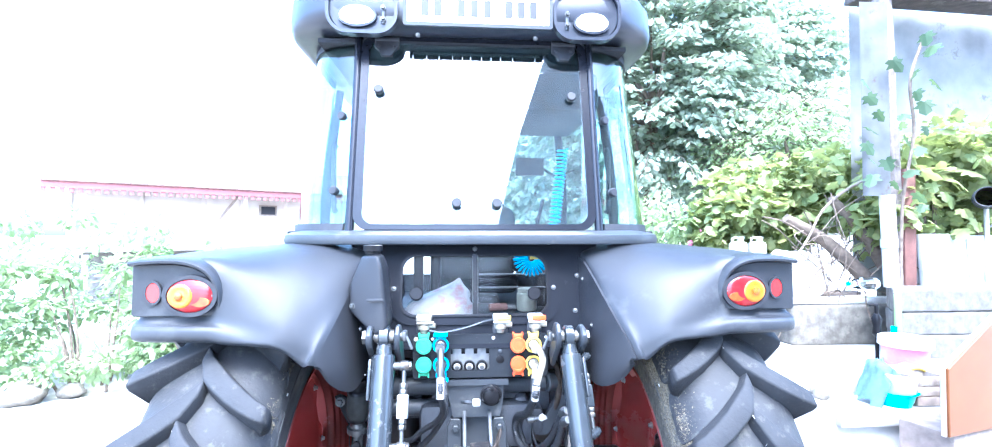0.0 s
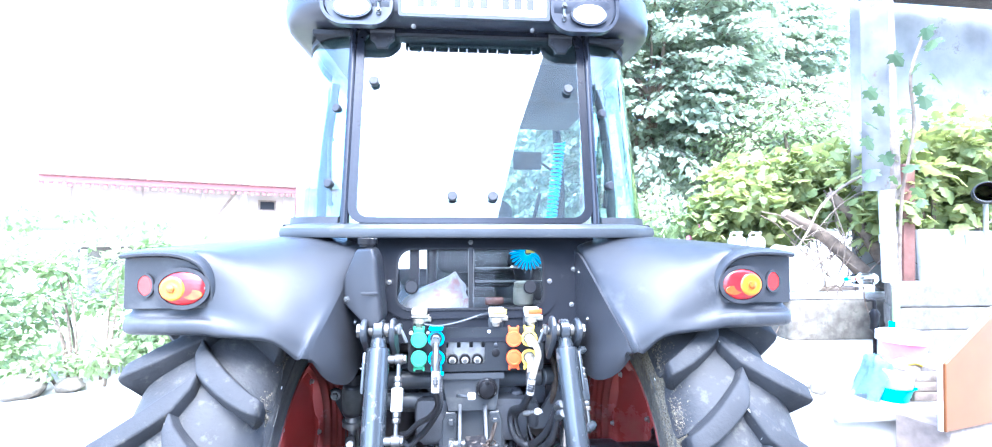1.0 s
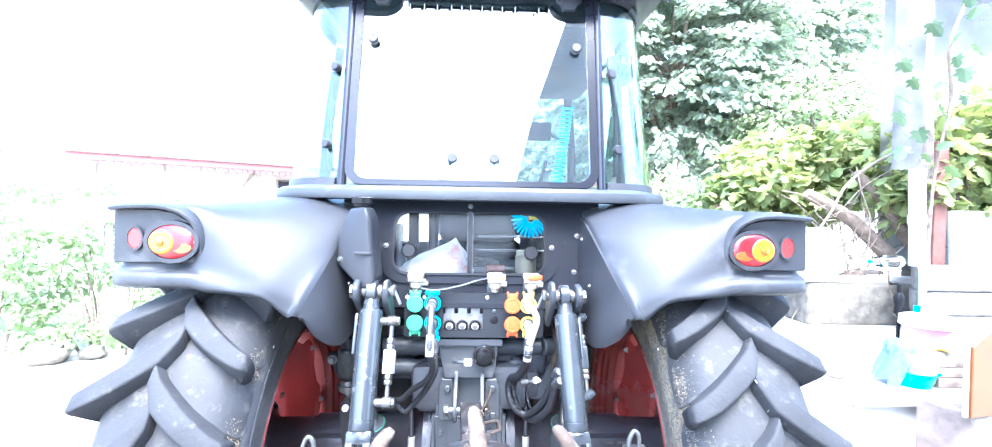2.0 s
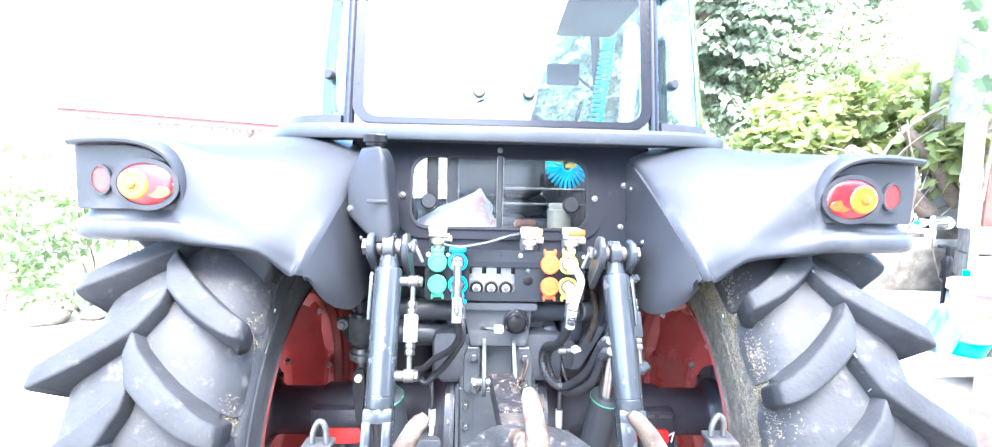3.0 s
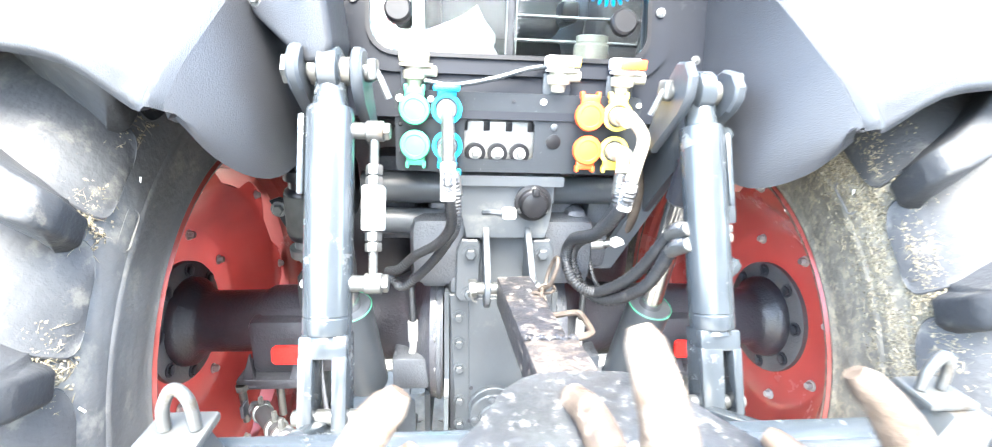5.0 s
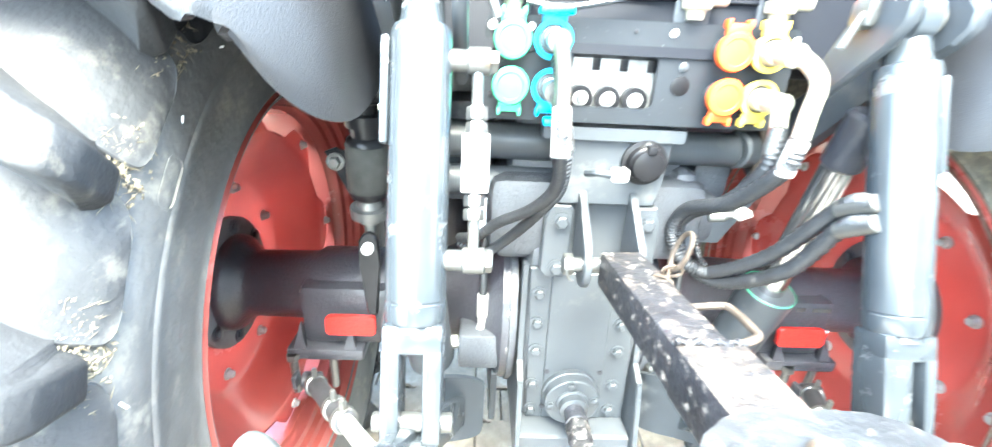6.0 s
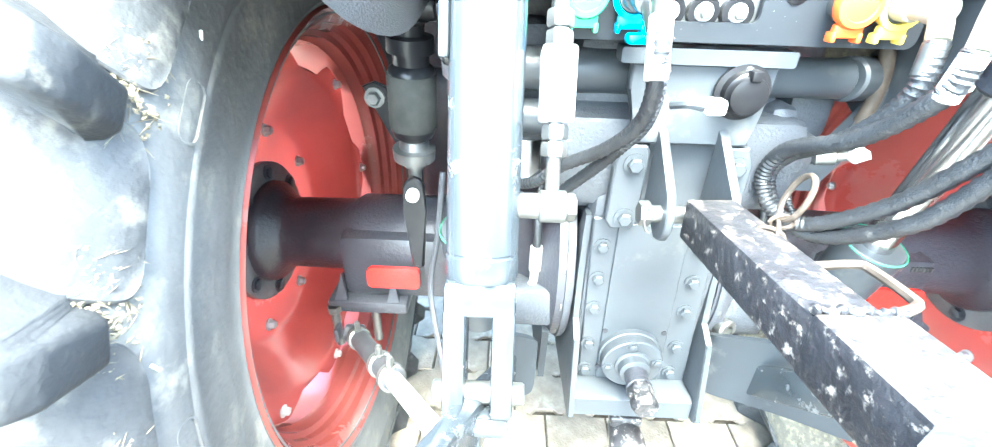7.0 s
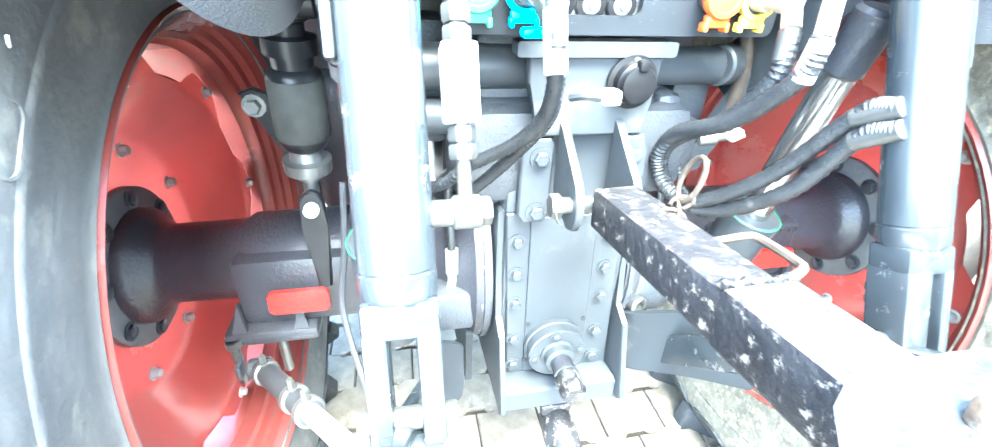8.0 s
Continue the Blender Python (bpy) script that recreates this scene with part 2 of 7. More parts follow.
def leaf_mat(name, a, b, back):
    m = bpy.data.materials.new(name)
    m.use_nodes = True
    n, li = m.node_tree.nodes, m.node_tree.links
    p = n["Principled BSDF"]
    g = n.new("ShaderNodeNewGeometry")
    ramp = n.new("ShaderNodeValToRGB")
    ramp.color_ramp.elements[0].color, ramp.color_ramp.elements[1].color = (*a, 1), (*b, 1)
    li.new(g.outputs["Random Per Island"], ramp.inputs["Fac"])
    li.new(ramp.outputs["Color"], p.inputs["Base Color"])
    p.inputs["Roughness"].default_value = 0.58
    p.inputs["Specular IOR Level"].default_value = 0.3
    tr = n.new("ShaderNodeBsdfTranslucent")
    tr.inputs["Color"].default_value = (*back, 1)
    mix = n.new("ShaderNodeMixShader")
    mix.inputs["Fac"].default_value = 0.42
    li.new(p.outputs[0], mix.inputs[1])
    li.new(tr.outputs[0], mix.inputs[2])
    li.new(mix.outputs[0], n["Material Output"].inputs["Surface"])
    return m


ROD_RUST = mat("rusty_thin_rod", (0.032, 0.024, 0.018), 0.65, 0.0, grain=0.35, grain_scale=60, spec=0.25, wear=(0.065, 0.050, 0.040), wear_amount=0.3, wear_scale=40)


def worn_lit_paint(name, lo, hi, most, dust):
    """Black paint, chipped to pale flecks; upward faces carry beige dust and painted glare."""
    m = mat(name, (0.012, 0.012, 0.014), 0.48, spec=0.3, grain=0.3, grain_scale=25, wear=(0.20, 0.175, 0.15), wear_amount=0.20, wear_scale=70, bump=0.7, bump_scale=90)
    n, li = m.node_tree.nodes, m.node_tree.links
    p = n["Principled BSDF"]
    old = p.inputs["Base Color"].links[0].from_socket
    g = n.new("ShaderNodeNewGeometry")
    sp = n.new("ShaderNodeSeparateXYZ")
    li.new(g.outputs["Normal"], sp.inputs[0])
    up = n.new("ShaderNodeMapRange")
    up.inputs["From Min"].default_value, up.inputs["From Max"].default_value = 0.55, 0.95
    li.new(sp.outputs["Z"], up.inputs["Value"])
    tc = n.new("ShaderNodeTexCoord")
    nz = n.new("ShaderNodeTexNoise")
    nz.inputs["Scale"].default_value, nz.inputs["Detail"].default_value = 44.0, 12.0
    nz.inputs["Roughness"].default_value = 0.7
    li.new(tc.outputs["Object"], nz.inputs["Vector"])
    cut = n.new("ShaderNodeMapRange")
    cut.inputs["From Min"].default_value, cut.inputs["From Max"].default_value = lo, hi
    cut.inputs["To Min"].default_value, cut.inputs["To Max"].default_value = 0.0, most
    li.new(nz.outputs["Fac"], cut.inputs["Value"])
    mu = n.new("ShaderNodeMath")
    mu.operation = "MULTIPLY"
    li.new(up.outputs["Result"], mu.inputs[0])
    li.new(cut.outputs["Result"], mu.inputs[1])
    # paler mix by upward normal: dust, with the top's glare in its colour
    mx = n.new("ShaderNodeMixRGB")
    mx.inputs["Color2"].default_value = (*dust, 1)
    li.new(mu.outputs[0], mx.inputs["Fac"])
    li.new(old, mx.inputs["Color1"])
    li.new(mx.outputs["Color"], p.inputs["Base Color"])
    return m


BEAM = worn_lit_paint("chipped_black_paint", 0.52, 0.66, 0.75, (0.095, 0.076, 0.062))
BEAM_DUSTY_LIT = worn_lit_paint("dusty_lit_black_paint", 0.40, 0.58, 0.85, (0.068, 0.055, 0.045))
SADDLE = mat("scuffed_black_plate", (0.034, 0.035, 0.038), 0.36, grain=0.3, grain_scale=12, wear=(0.22, 0.205, 0.19), wear_amount=0.22, wear_scale=60, bump=0.5, bump_scale=70, spec=0.7)
LEAF = leaf_mat("tree_leaves", (0.17, 0.215, 0.16), (0.40, 0.45, 0.35), (0.36, 0.43, 0.27))
LEAF_BUSH = leaf_mat("bush_leaves", (0.19, 0.255, 0.13), (0.36, 0.43, 0.24), (0.30, 0.40, 0.16))
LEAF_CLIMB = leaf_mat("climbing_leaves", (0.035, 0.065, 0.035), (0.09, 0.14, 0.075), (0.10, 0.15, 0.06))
LEAF_VINE = leaf_mat("vine_leaves", (0.13, 0.18, 0.075), (0.40, 0.42, 0.17), (0.32, 0.37, 0.11))


def glass_mat(name, tint, mirror=0.0, ior=1.45):
    m = bpy.data.materials.new(name)
    m.use_nodes = True
    n, li = m.node_tree.nodes, m.node_tree.links
    p = n["Principled BSDF"]
    p.inputs["Base Color"].default_value = (*tint, 1)
    p.inputs["Transmission Weight"].default_value = 1.0
    p.inputs["Roughness"].default_value = 0.0
    p.inputs["IOR"].default_value = ior
    if mirror:
        gl = n.new("ShaderNodeBsdfGlossy")
        gl.inputs["Roughness"].default_value = 0.0
        mix = n.new("ShaderNodeMixShader")
        mix.inputs["Fac"].default_value = mirror
        li.new(p.outputs[0], mix.inputs[1])
        li.new(gl.outputs[0], mix.inputs[2])
        li.new(mix.outputs[0], n["Material Output"].inputs["Surface"])
    return m


GLASS_REAR = glass_mat("coated_rear_glass", (0.60, 0.79, 0.81), 0.09)
GLASS = glass_mat("tinted_glass", (0.66, 0.86, 0.83))
GLASS_CLEAR = glass_mat("clear_glass", (0.92, 0.95, 0.94))
GLASS_DULL = glass_mat("acrylic_pane", (0.86, 0.89, 0.88), 0.0, 1.14)


# ---- mesh tools ----
def V(*a):
    return Vector(a)


def smooth(bm, angle=40):
    for f in bm.faces:
        f.smooth = True
    for e in bm.edges:
        e.smooth = len(e.link_faces) == 2 and e.calc_face_angle(0.0) < radians(angle)


def part(name, bm, material, parent=None, label="", angle=40):
    """Links a bmesh as one mesh object under a thing or a part; places stay in world metres."""
    bmesh.ops.recalc_face_normals(bm, faces=bm.faces[:])
    smooth(bm, angle)
    me = bpy.data.meshes.new(name)
    bm.to_mesh(me)
    bm.free()
    me.materials.append(material)
    ob = new(name, me)
    if parent is not None:
        ob.parent = parent
        if parent.type == "EMPTY":
            ob.matrix_parent_inverse = Matrix.Translation(-parent.location)
    return tagged(ob, label)


def thing(name, label, category, at=(0, 0, 0), group="", kind=""):
    ob = new(name)
    ob.empty_display_size = 0.1
    ob.location = at
    ob.matrix_world = Matrix.Translation(at)
    return tagged(ob, label, category, group, kind)


def box(bm, c, size, bevel=0.004, rot=None, seg=2):
    r = bmesh.ops.create_cube(bm, size=1)
    m = Matrix.Translation(c) @ (rot.to_4x4() if rot is not None else Matrix.Identity(4)) @ Matrix.Diagonal((*size, 1))
    bmesh.ops.transform(bm, matrix=m, verts=r["verts"])
    if bevel:
        es = list({e for v in r["verts"] for e in v.link_edges})
        bmesh.ops.bevel(bm, geom=es, offset=min(bevel, 0.45 * min(size)), segments=seg, affect="EDGES", profile=0.5)
    return bm


def axes(d):
    d = Vector(d).normalized()
    a = d.cross(Vector((0, 0, 1)) if abs(d.z) < 0.9 else Vector((0, 1, 0))).normalized()
    return a, d.cross(a).normalized(), d


def lathe(bm, p0, d, prof, seg=24, caps=True):
    """prof: (distance along d, radius) pairs."""
    p0 = Vector(p0)
    a, b, d = axes(d)
    rings = []
    for h, r in prof:
        rings.append([bm.verts.new(p0 + d * h + (a * math.cos(2 * math.pi * i / seg) + b * math.sin(2 * math.pi * i / seg)) * r) for i in range(seg)])
    for r0, r1 in zip(rings, rings[1:]):
        for i in range(seg):
            bm.faces.new((r0[i], r0[(i + 1) % seg], r1[(i + 1) % seg], r1[i]))
    if caps:
        bm.faces.new(rings[0][::-1])
        bm.faces.new(rings[-1])
    return bm


def rod(bm, p0, p1, r, seg=16, bev=0.0, r1=None):
    p0, p1 = Vector(p0), Vector(p1)
    n = (p1 - p0).length
    r1 = r if r1 is None else r1
    prof = [(0, r), (n, r1)] if not bev else [(0, r - bev), (bev, r), (n - bev, r1), (n, r1 - bev)]
    return lathe(bm, p0, p1 - p0, prof, seg)


def spline(pts, n=8):
    """Catmull-Rom through the points."""
    p = [Vector(q) for q in pts]
    p = [2 * p[0] - p[1]] + p + [2 * p[-1] - p[-2]]
    out = []
    for i in range(1, len(p) - 2):
        for k in range(n):
            t = k / n
            a, b, c, d = p[i - 1], p[i], p[i + 1], p[i + 2]
            out.append(0.5 * ((2 * b) + (c - a) * t + (2 * a - 5 * b + 4 * c - d) * t * t + (3 * b - a - 3 * c + d) * t ** 3))
    out.append(p[-2])
    return out


def tube(bm, pts, r, seg=10, n=8, closed=False, rib=0.0):
    """A round tube through points; rib: the depth of a spiral wrap."""
    path = spline(pts, n) if n > 1 else [Vector(q) for q in pts]
    rings = []
    prev = None
    for i, p in enumerate(path):
        d = (path[min(i + 1, len(path) - 1)] - path[max(i - 1, 0)]).normalized()
        if prev is None:
            a, b, _ = axes(d)
        else:
            a = (prev - d * prev.dot(d)).normalized()
            b = d.cross(a)
        prev = a
        rr = r(i / (len(path) - 1)) if callable(r) else r
        if rib:
            rr += rib * (1 if i % 2 else -1)
        rings.append([bm.verts.new(p + (a * math.cos(2 * math.pi * k / seg) + b * math.sin(2 * math.pi * k / seg)) * rr) for k in range(seg)])
    for r0, r1 in zip(rings, rings[1:]):
        for i in range(seg):
            bm.faces.new((r0[i], r0[(i + 1) % seg], r1[(i + 1) % seg], r1[i]))
    bm.faces.new(rings[0][::-1])
    bm.faces.new(rings[-1])
    return bm


def prism(bm, poly, o, u, v, depth, bevel=0.0):
    """A flat outline (in the directions u, v from o), made depth thick along u x v."""
    o, u, v = Vector(o), Vector(u).normalized(), Vector(v).normalized()
    w = u.cross(v) * depth
    lo = [bm.verts.new(o + u * a + v * b) for a, b in poly]
    hi = [bm.verts.new(q.co + w) for q in lo]
    bm.faces.new(lo[::-1])
    bm.faces.new(hi)
    n = len(lo)
    for i in range(n):
        bm.faces.new((lo[i], lo[(i + 1) % n], hi[(i + 1) % n], hi[i]))
    if bevel:
        es = [e for e in bm.edges if e.verts[0] in lo and e.verts[1] in lo or e.verts[0] in hi and e.verts[1] in hi]
        bmesh.ops.bevel(bm, geom=es, offset=bevel, segments=1, affect="EDGES")
    return bm


def rrect(w, h, r, n=6, cx=0.0, cy=0.0):
    """A rounded rectangle's outline, anticlockwise."""
    out = []
    for sx, sy, a0 in ((1, 1, 0), (-1, 1, 90), (-1, -1, 180), (1, -1, 270)):
        for k in range(n + 1):
            a = radians(a0 + 90 * k / n)
            out.append((cx + sx * (w / 2 - r) + r * math.cos(a), cy + sy * (h / 2 - r) + r * math.sin(a)))
    return out


def oval(w, h, n=32, cx=0.0, cy=0.0):
    return [(cx + w / 2 * math.cos(2 * math.pi * i / n), cy + h / 2 * math.sin(2 * math.pi * i / n)) for i in range(n)]


def ring_plate(bm, outer, inner, o, u, v, depth):
    """A plate with one opening; both outlines have the same number of corners."""
    o, u, v = Vector(o), Vector(u).normalized(), Vector(v).normalized()
    w = u.cross(v) * depth
    A = [bm.verts.new(o + u * a + v * b) for a, b in outer]
    B = [bm.verts.new(o + u * a + v * b) for a, b in inner]
    C = [bm.verts.new(q.co + w) for q in A]
    D = [bm.verts.new(q.co + w) for q in B]
    n = len(A)
    for i in range(n):
        j = (i + 1) % n
        bm.faces.new((A[i], A[j], B[j], B[i]))
        bm.faces.new((C[j], C[i], D[i], D[j]))
        bm.faces.new((A[j], A[i], C[i], C[j]))
        bm.faces.new((B[i], B[j], D[j], D[i]))
    return bm


def bolt(bm, p, d, r=0.011, h=0.009, washer=True):
    d = Vector(d).normalized()
    p = Vector(p)
    if washer:
        rod(bm, p, p + d * 0.003, r * 1.45, 12)
    lathe(bm, p + d * 0.002, d, [(0, r), (h * 0.8, r), (h, r * 0.8)], 6)
    return bm


def B():
    return bmesh.new()


def hexnut(bm, p0, p1, r):
    lathe(bm, p0, Vector(p1) - Vector(p0), [(0, r * 0.9), (0.002, r), ((Vector(p1) - Vector(p0)).length - 0.002, r), ((Vector(p1) - Vector(p0)).length, r * 0.9)], 6)
    return bm


X, Y, Z = V(1, 0, 0), V(0, 1, 0), V(0, 0, 1)


# ---- tractor ----
tractor = thing("tractor", "dark grey tractor with glazed cab, black fenders and red wheel rims", "tractor", (0, 2.9, 0))
AX, AZ = 2.495, 0.757          # rear axle
LEAN_V = V(0, 0.2, 1).normalized()


def on_glass(x, z, out=0.0):
    return V(x, 2.315 + 0.2 * (z - 1.724) - out, z)


# cab, rear window
rear_window = part("rear_window", prism(B(), rrect(0.815, 0.735, 0.045), on_glass(0, 2.086), X, LEAN_V, 0.006), GLASS_REAR, tractor, "large tinted rear window pane")
rear_window.visible_shadow = False
part("window_seal", ring_plate(B(), rrect(0.864, 0.762, 0.055), rrect(0.806, 0.722, 0.045), on_glass(0, 2.084, -0.004), X, LEAN_V, 0.016), FRAME, rear_window, "black rubber seal")
for x, z in ((-0.361, 2.231), (0.362, 2.217), (-0.071, 1.804), (0.072, 1.804)):
    part("knob", lathe(B(), on_glass(x, z), V(0, -1, 0.2), [(0, 0.013), (0.012, 0.017), (0.024, 0.019), (0.030, 0.015)], 16), RUBBER, rear_window)
for x in (-0.338, 0.342):
    b = B()
    prism(b, [(-0.045, 0.03), (0.045, 0.03), (0.045, 0.0), (0.028, -0.012), (0.02, -0.035), (-0.02, -0.035), (-0.028, -0.012), (-0.045, 0.0)], on_glass(x, 2.405, 0.004), X, LEAN_V, 0.016, 0.002)
    rod(b, on_glass(x - 0.045, 2.44, 0.015), on_glass(x + 0.045, 2.44, 0.015), 0.011, 12)
    for dx in (-0.028, 0.028):
        bolt(b, on_glass(x + dx, 2.412, 0.02), V(0, -1, 0.2), 0.005, 0.004)
    part("hinge", b, RUBBER, rear_window, "black rear window hinge")
# printed warning strip along the pane's top
b = B()
random.seed(3)
xs = -0.24
for w in (0.05, 0.045, 0.05, 0.035, 0.03, 0.04, 0.035, 0.035, 0.045, 0.085, 0.03):
    for k in range(4):
        ww = w * random.uniform(0.45, 0.8)
        prism(b, [(xs + (w - ww) / 2, -0.006 * k - 0.002), (xs + (w + ww) / 2, -0.006 * k - 0.002), (xs + (w + ww) / 2, -0.006 * k + 0.0015), (xs + (w - ww) / 2, -0.006 * k + 0.0015)], on_glass(0, 2.362, 0.0065), X, LEAN_V, 0.0008)
    prism(b, [(xs - 0.001, -0.035), (xs + 0.001, -0.035), (xs + 0.001, 0.02), (xs - 0.001, 0.02)], on_glass(0, 2.362, 0.0065), X, LEAN_V, 0.0008)
    xs += w + 0.002
prism(b, [(-0.24, -0.042), (0.26, -0.042), (0.26, -0.0405), (-0.24, -0.0405)], on_glass(0, 2.362, 0.0065), X, LEAN_V, 0.0008)
part("sticker", b, INK_WHITE, rear_window, "small white printed warning strip")
# cab posts
for s in (-1, 1):
    part("cab_post", tube(B(), [on_glass(s * 0.443, 1.70), on_glass(s * 0.444, 2.1), on_glass(s * 0.446, 2.46)], 0.0155, 12), FRAME, tractor)
    part("cab_pillar", tube(B(), [V(s * 0.73, 2.98, 1.66), V(s * 0.72, 3.0, 2.0), V(s * 0.68, 3.05, 2.42)], 0.028, 12), DARK, tractor)
    part("front_pillar", tube(B(), [V(s * 0.60, 3.62, 1.66), V(s * 0.60, 3.62, 2.0), V(s * 0.56, 3.60, 2.42)], 0.026, 12), DARK, tractor)


def corner_path(s, n=5):
    return spline([V(s * 0.462, 2.325, 0), V(s * 0.555, 2.352, 0), V(s * 0.632, 2.42, 0), V(s * 0.70, 2.56, 0), V(s * 0.735, 2.80, 0), V(s * 0.735, 2.97, 0)], n)


def curved(path, z0, z1, th, rows=6, shrink=0.06, lean=0.2):
    """A bent upright sheet: leaning and drawing in towards the top."""
    bm = B()
    sheets = []
    for off in (0.0, th):
        g = []
        for r in range(rows + 1):
            z = z0 + (z1 - z0) * r / rows
            k = 1 - shrink * (z - 1.72) / 0.7
            line = []
            for i, p in enumerate(path):
                d = (path[min(i + 1, len(path) - 1)] - path[max(i - 1, 0)]).normalized()
                nrm = V(d.y, -d.x, 0) * (1 if p.x > 0 else -1)
                q = p + nrm * off
                fade = max(0.0, 1 - (p.y - 2.325) / 0.5)
                line.append(bm.verts.new(V(q.x * k, q.y + lean * (z - 1.72) * (0.35 + 0.65 * fade), z)))
            g.append(line)
        sheets.append(g)
    n = len(path)
    for g in sheets:
        for r in range(rows):
            for i in range(n - 1):
                bm.faces.new((g[r][i], g[r][i + 1], g[r + 1][i + 1], g[r + 1][i]))
    a, c = sheets
    for i in range(n - 1):
        bm.faces.new((a[0][i], c[0][i], c[0][i + 1], a[0][i + 1]))
        bm.faces.new((a[rows][i], a[rows][i + 1], c[rows][i + 1], c[rows][i]))
    for r in range(rows):
        bm.faces.new((a[r][0], a[r + 1][0], c[r + 1][0], c[r][0]))
        bm.faces.new((a[r][-1], c[r][-1], c[r + 1][-1], a[r + 1][-1]))
    return bm


for s in (-1, 1):
    q = part("quarter_window", curved(corner_path(s), 1.72, 2.45, 0.005), GLASS, tractor, "curved green-tinted corner window")
    q.visible_shadow = False
    b = curved(corner_path(s), 1.708, 1.735, 0.014, 1)
    part("window_seal", b, RUBBER, q, "black rubber seal")
    part("window_seal", curved(corner_path(s), 2.425, 2.46, 0.012, 1), RUBBER, q, "black rubber seal")
    for z in (1.85, 2.13):
        k = 1 - 0.06 * (z - 1.72) / 0.7
        part("knob", lathe(B(), V(s * 0.505 * k, 2.33 + 0.2 * (z - 1.72), z), V(s * 0.3, -1, 0.1), [(0, 0.012), (0.012, 0.016), (0.022, 0.017), (0.028, 0.013)], 14), RUBBER, q)
    d = part("side_window", prism(B(), [(3.0, 1.70), (3.6, 1.70), (3.58, 2.40), (3.05, 2.40)], V(s * 0.72, 0, 0), Y, Z, 0.005), GLASS, tractor)
    d.visible_shadow = False
    part("grab_handle", tube(B(), [V(s * 0.60, 2.72, 1.80), V(s * 0.595, 2.67, 1.82), V(s * 0.595, 2.67, 2.05), V(s * 0.60, 2.72, 2.08)], 0.011, 8), DARK, tractor)
w = part("windscreen", prism(B(), [(-0.6, 1.45), (0.6, 1.45), (0.56, 2.42), (-0.56, 2.42)], V(0, 3.63, 0), X, Z, 0.006), GLASS_CLEAR, tractor, "clear front windscreen")
w.visible_shadow = False

# sill under the rear window
b = B()
path = spline([V(-0.735, 2.75, 0), V(-0.70, 2.47, 0), V(-0.64, 2.33, 0), V(-0.52, 2.262, 0), V(-0.25, 2.248, 0), V(0.25, 2.248, 0), V(0.52, 2.262, 0), V(0.64, 2.33, 0), V(0.70, 2.47, 0), V(0.735, 2.75, 0)], 6)
sec = [(0.0, 1.662), (-0.012, 1.664), (-0.016, 1.675), (-0.012, 1.695), (0.01, 1.704), (0.06, 1.712), (0.06, 1.662)]
rings = []
for i, p in enumerate(path):
    d = (path[min(i + 1, len(path) - 1)] - path[max(i - 1, 0)]).normalized()
    nn = V(d.y, -d.x, 0)
    rings.append([b.verts.new(V(p.x, p.y, z) - nn * o) for o, z in sec])
for r0, r1 in zip(rings, rings[1:]):
    for i in range(len(sec)):
        j = (i + 1) % len(sec)
        b.faces.new((r0[i], r0[j], r1[j], r1[i]))
b.faces.new(rings[0])
b.faces.new(rings[-1][::-1])
part("cab_sill", b, GREY, tractor, "grey painted sill below the rear window")

# roof
def roof_outline(ins):
    pts = rrect(1.49 - 2 * ins, 1.40 - 2 * ins, 0.27 - ins * 0.5, 8, 0, 3.05)
    ref = rrect(1.49, 1.40, 0.27, 8, 0, 3.05)
    out = []
    for i, p in enumerate(pts):
        q = pts[(i + 1) % len(pts)]
        n = max(1, round(math.dist(ref[i], ref[(i + 1) % len(ref)]) / 0.07))
        out += [(p[0] + (q[0] - p[0]) * k / n, p[1] + (q[1] - p[1]) * k / n) for k in range(n)]
    return out


b = B()
levels = [(2.500, 0.24), (2.478, 0.125), (2.456, 0.105), (2.456, 0.080), (2.462, 0.045), (2.474, 0.016), (2.490, 0.004), (2.52, 0.0), (2.60, 0.005), (2.67, 0.04), (2.72, 0.12), (2.74, 0.25)]
loops = []
for z, ins in levels:
    loops.append([b.verts.new(V(x, y, z)) for x, y in roof_outline(ins)])
n = len(loops[0])
for l0, l1 in zip(loops, loops[1:]):
    for i in range(n):
        b.faces.new((l0[i], l0[(i + 1) % n], l1[(i + 1) % n], l1[i]))
b.faces.new(loops[0][::-1])
b.faces.new(loops[-1])
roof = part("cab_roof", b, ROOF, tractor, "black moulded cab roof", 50)
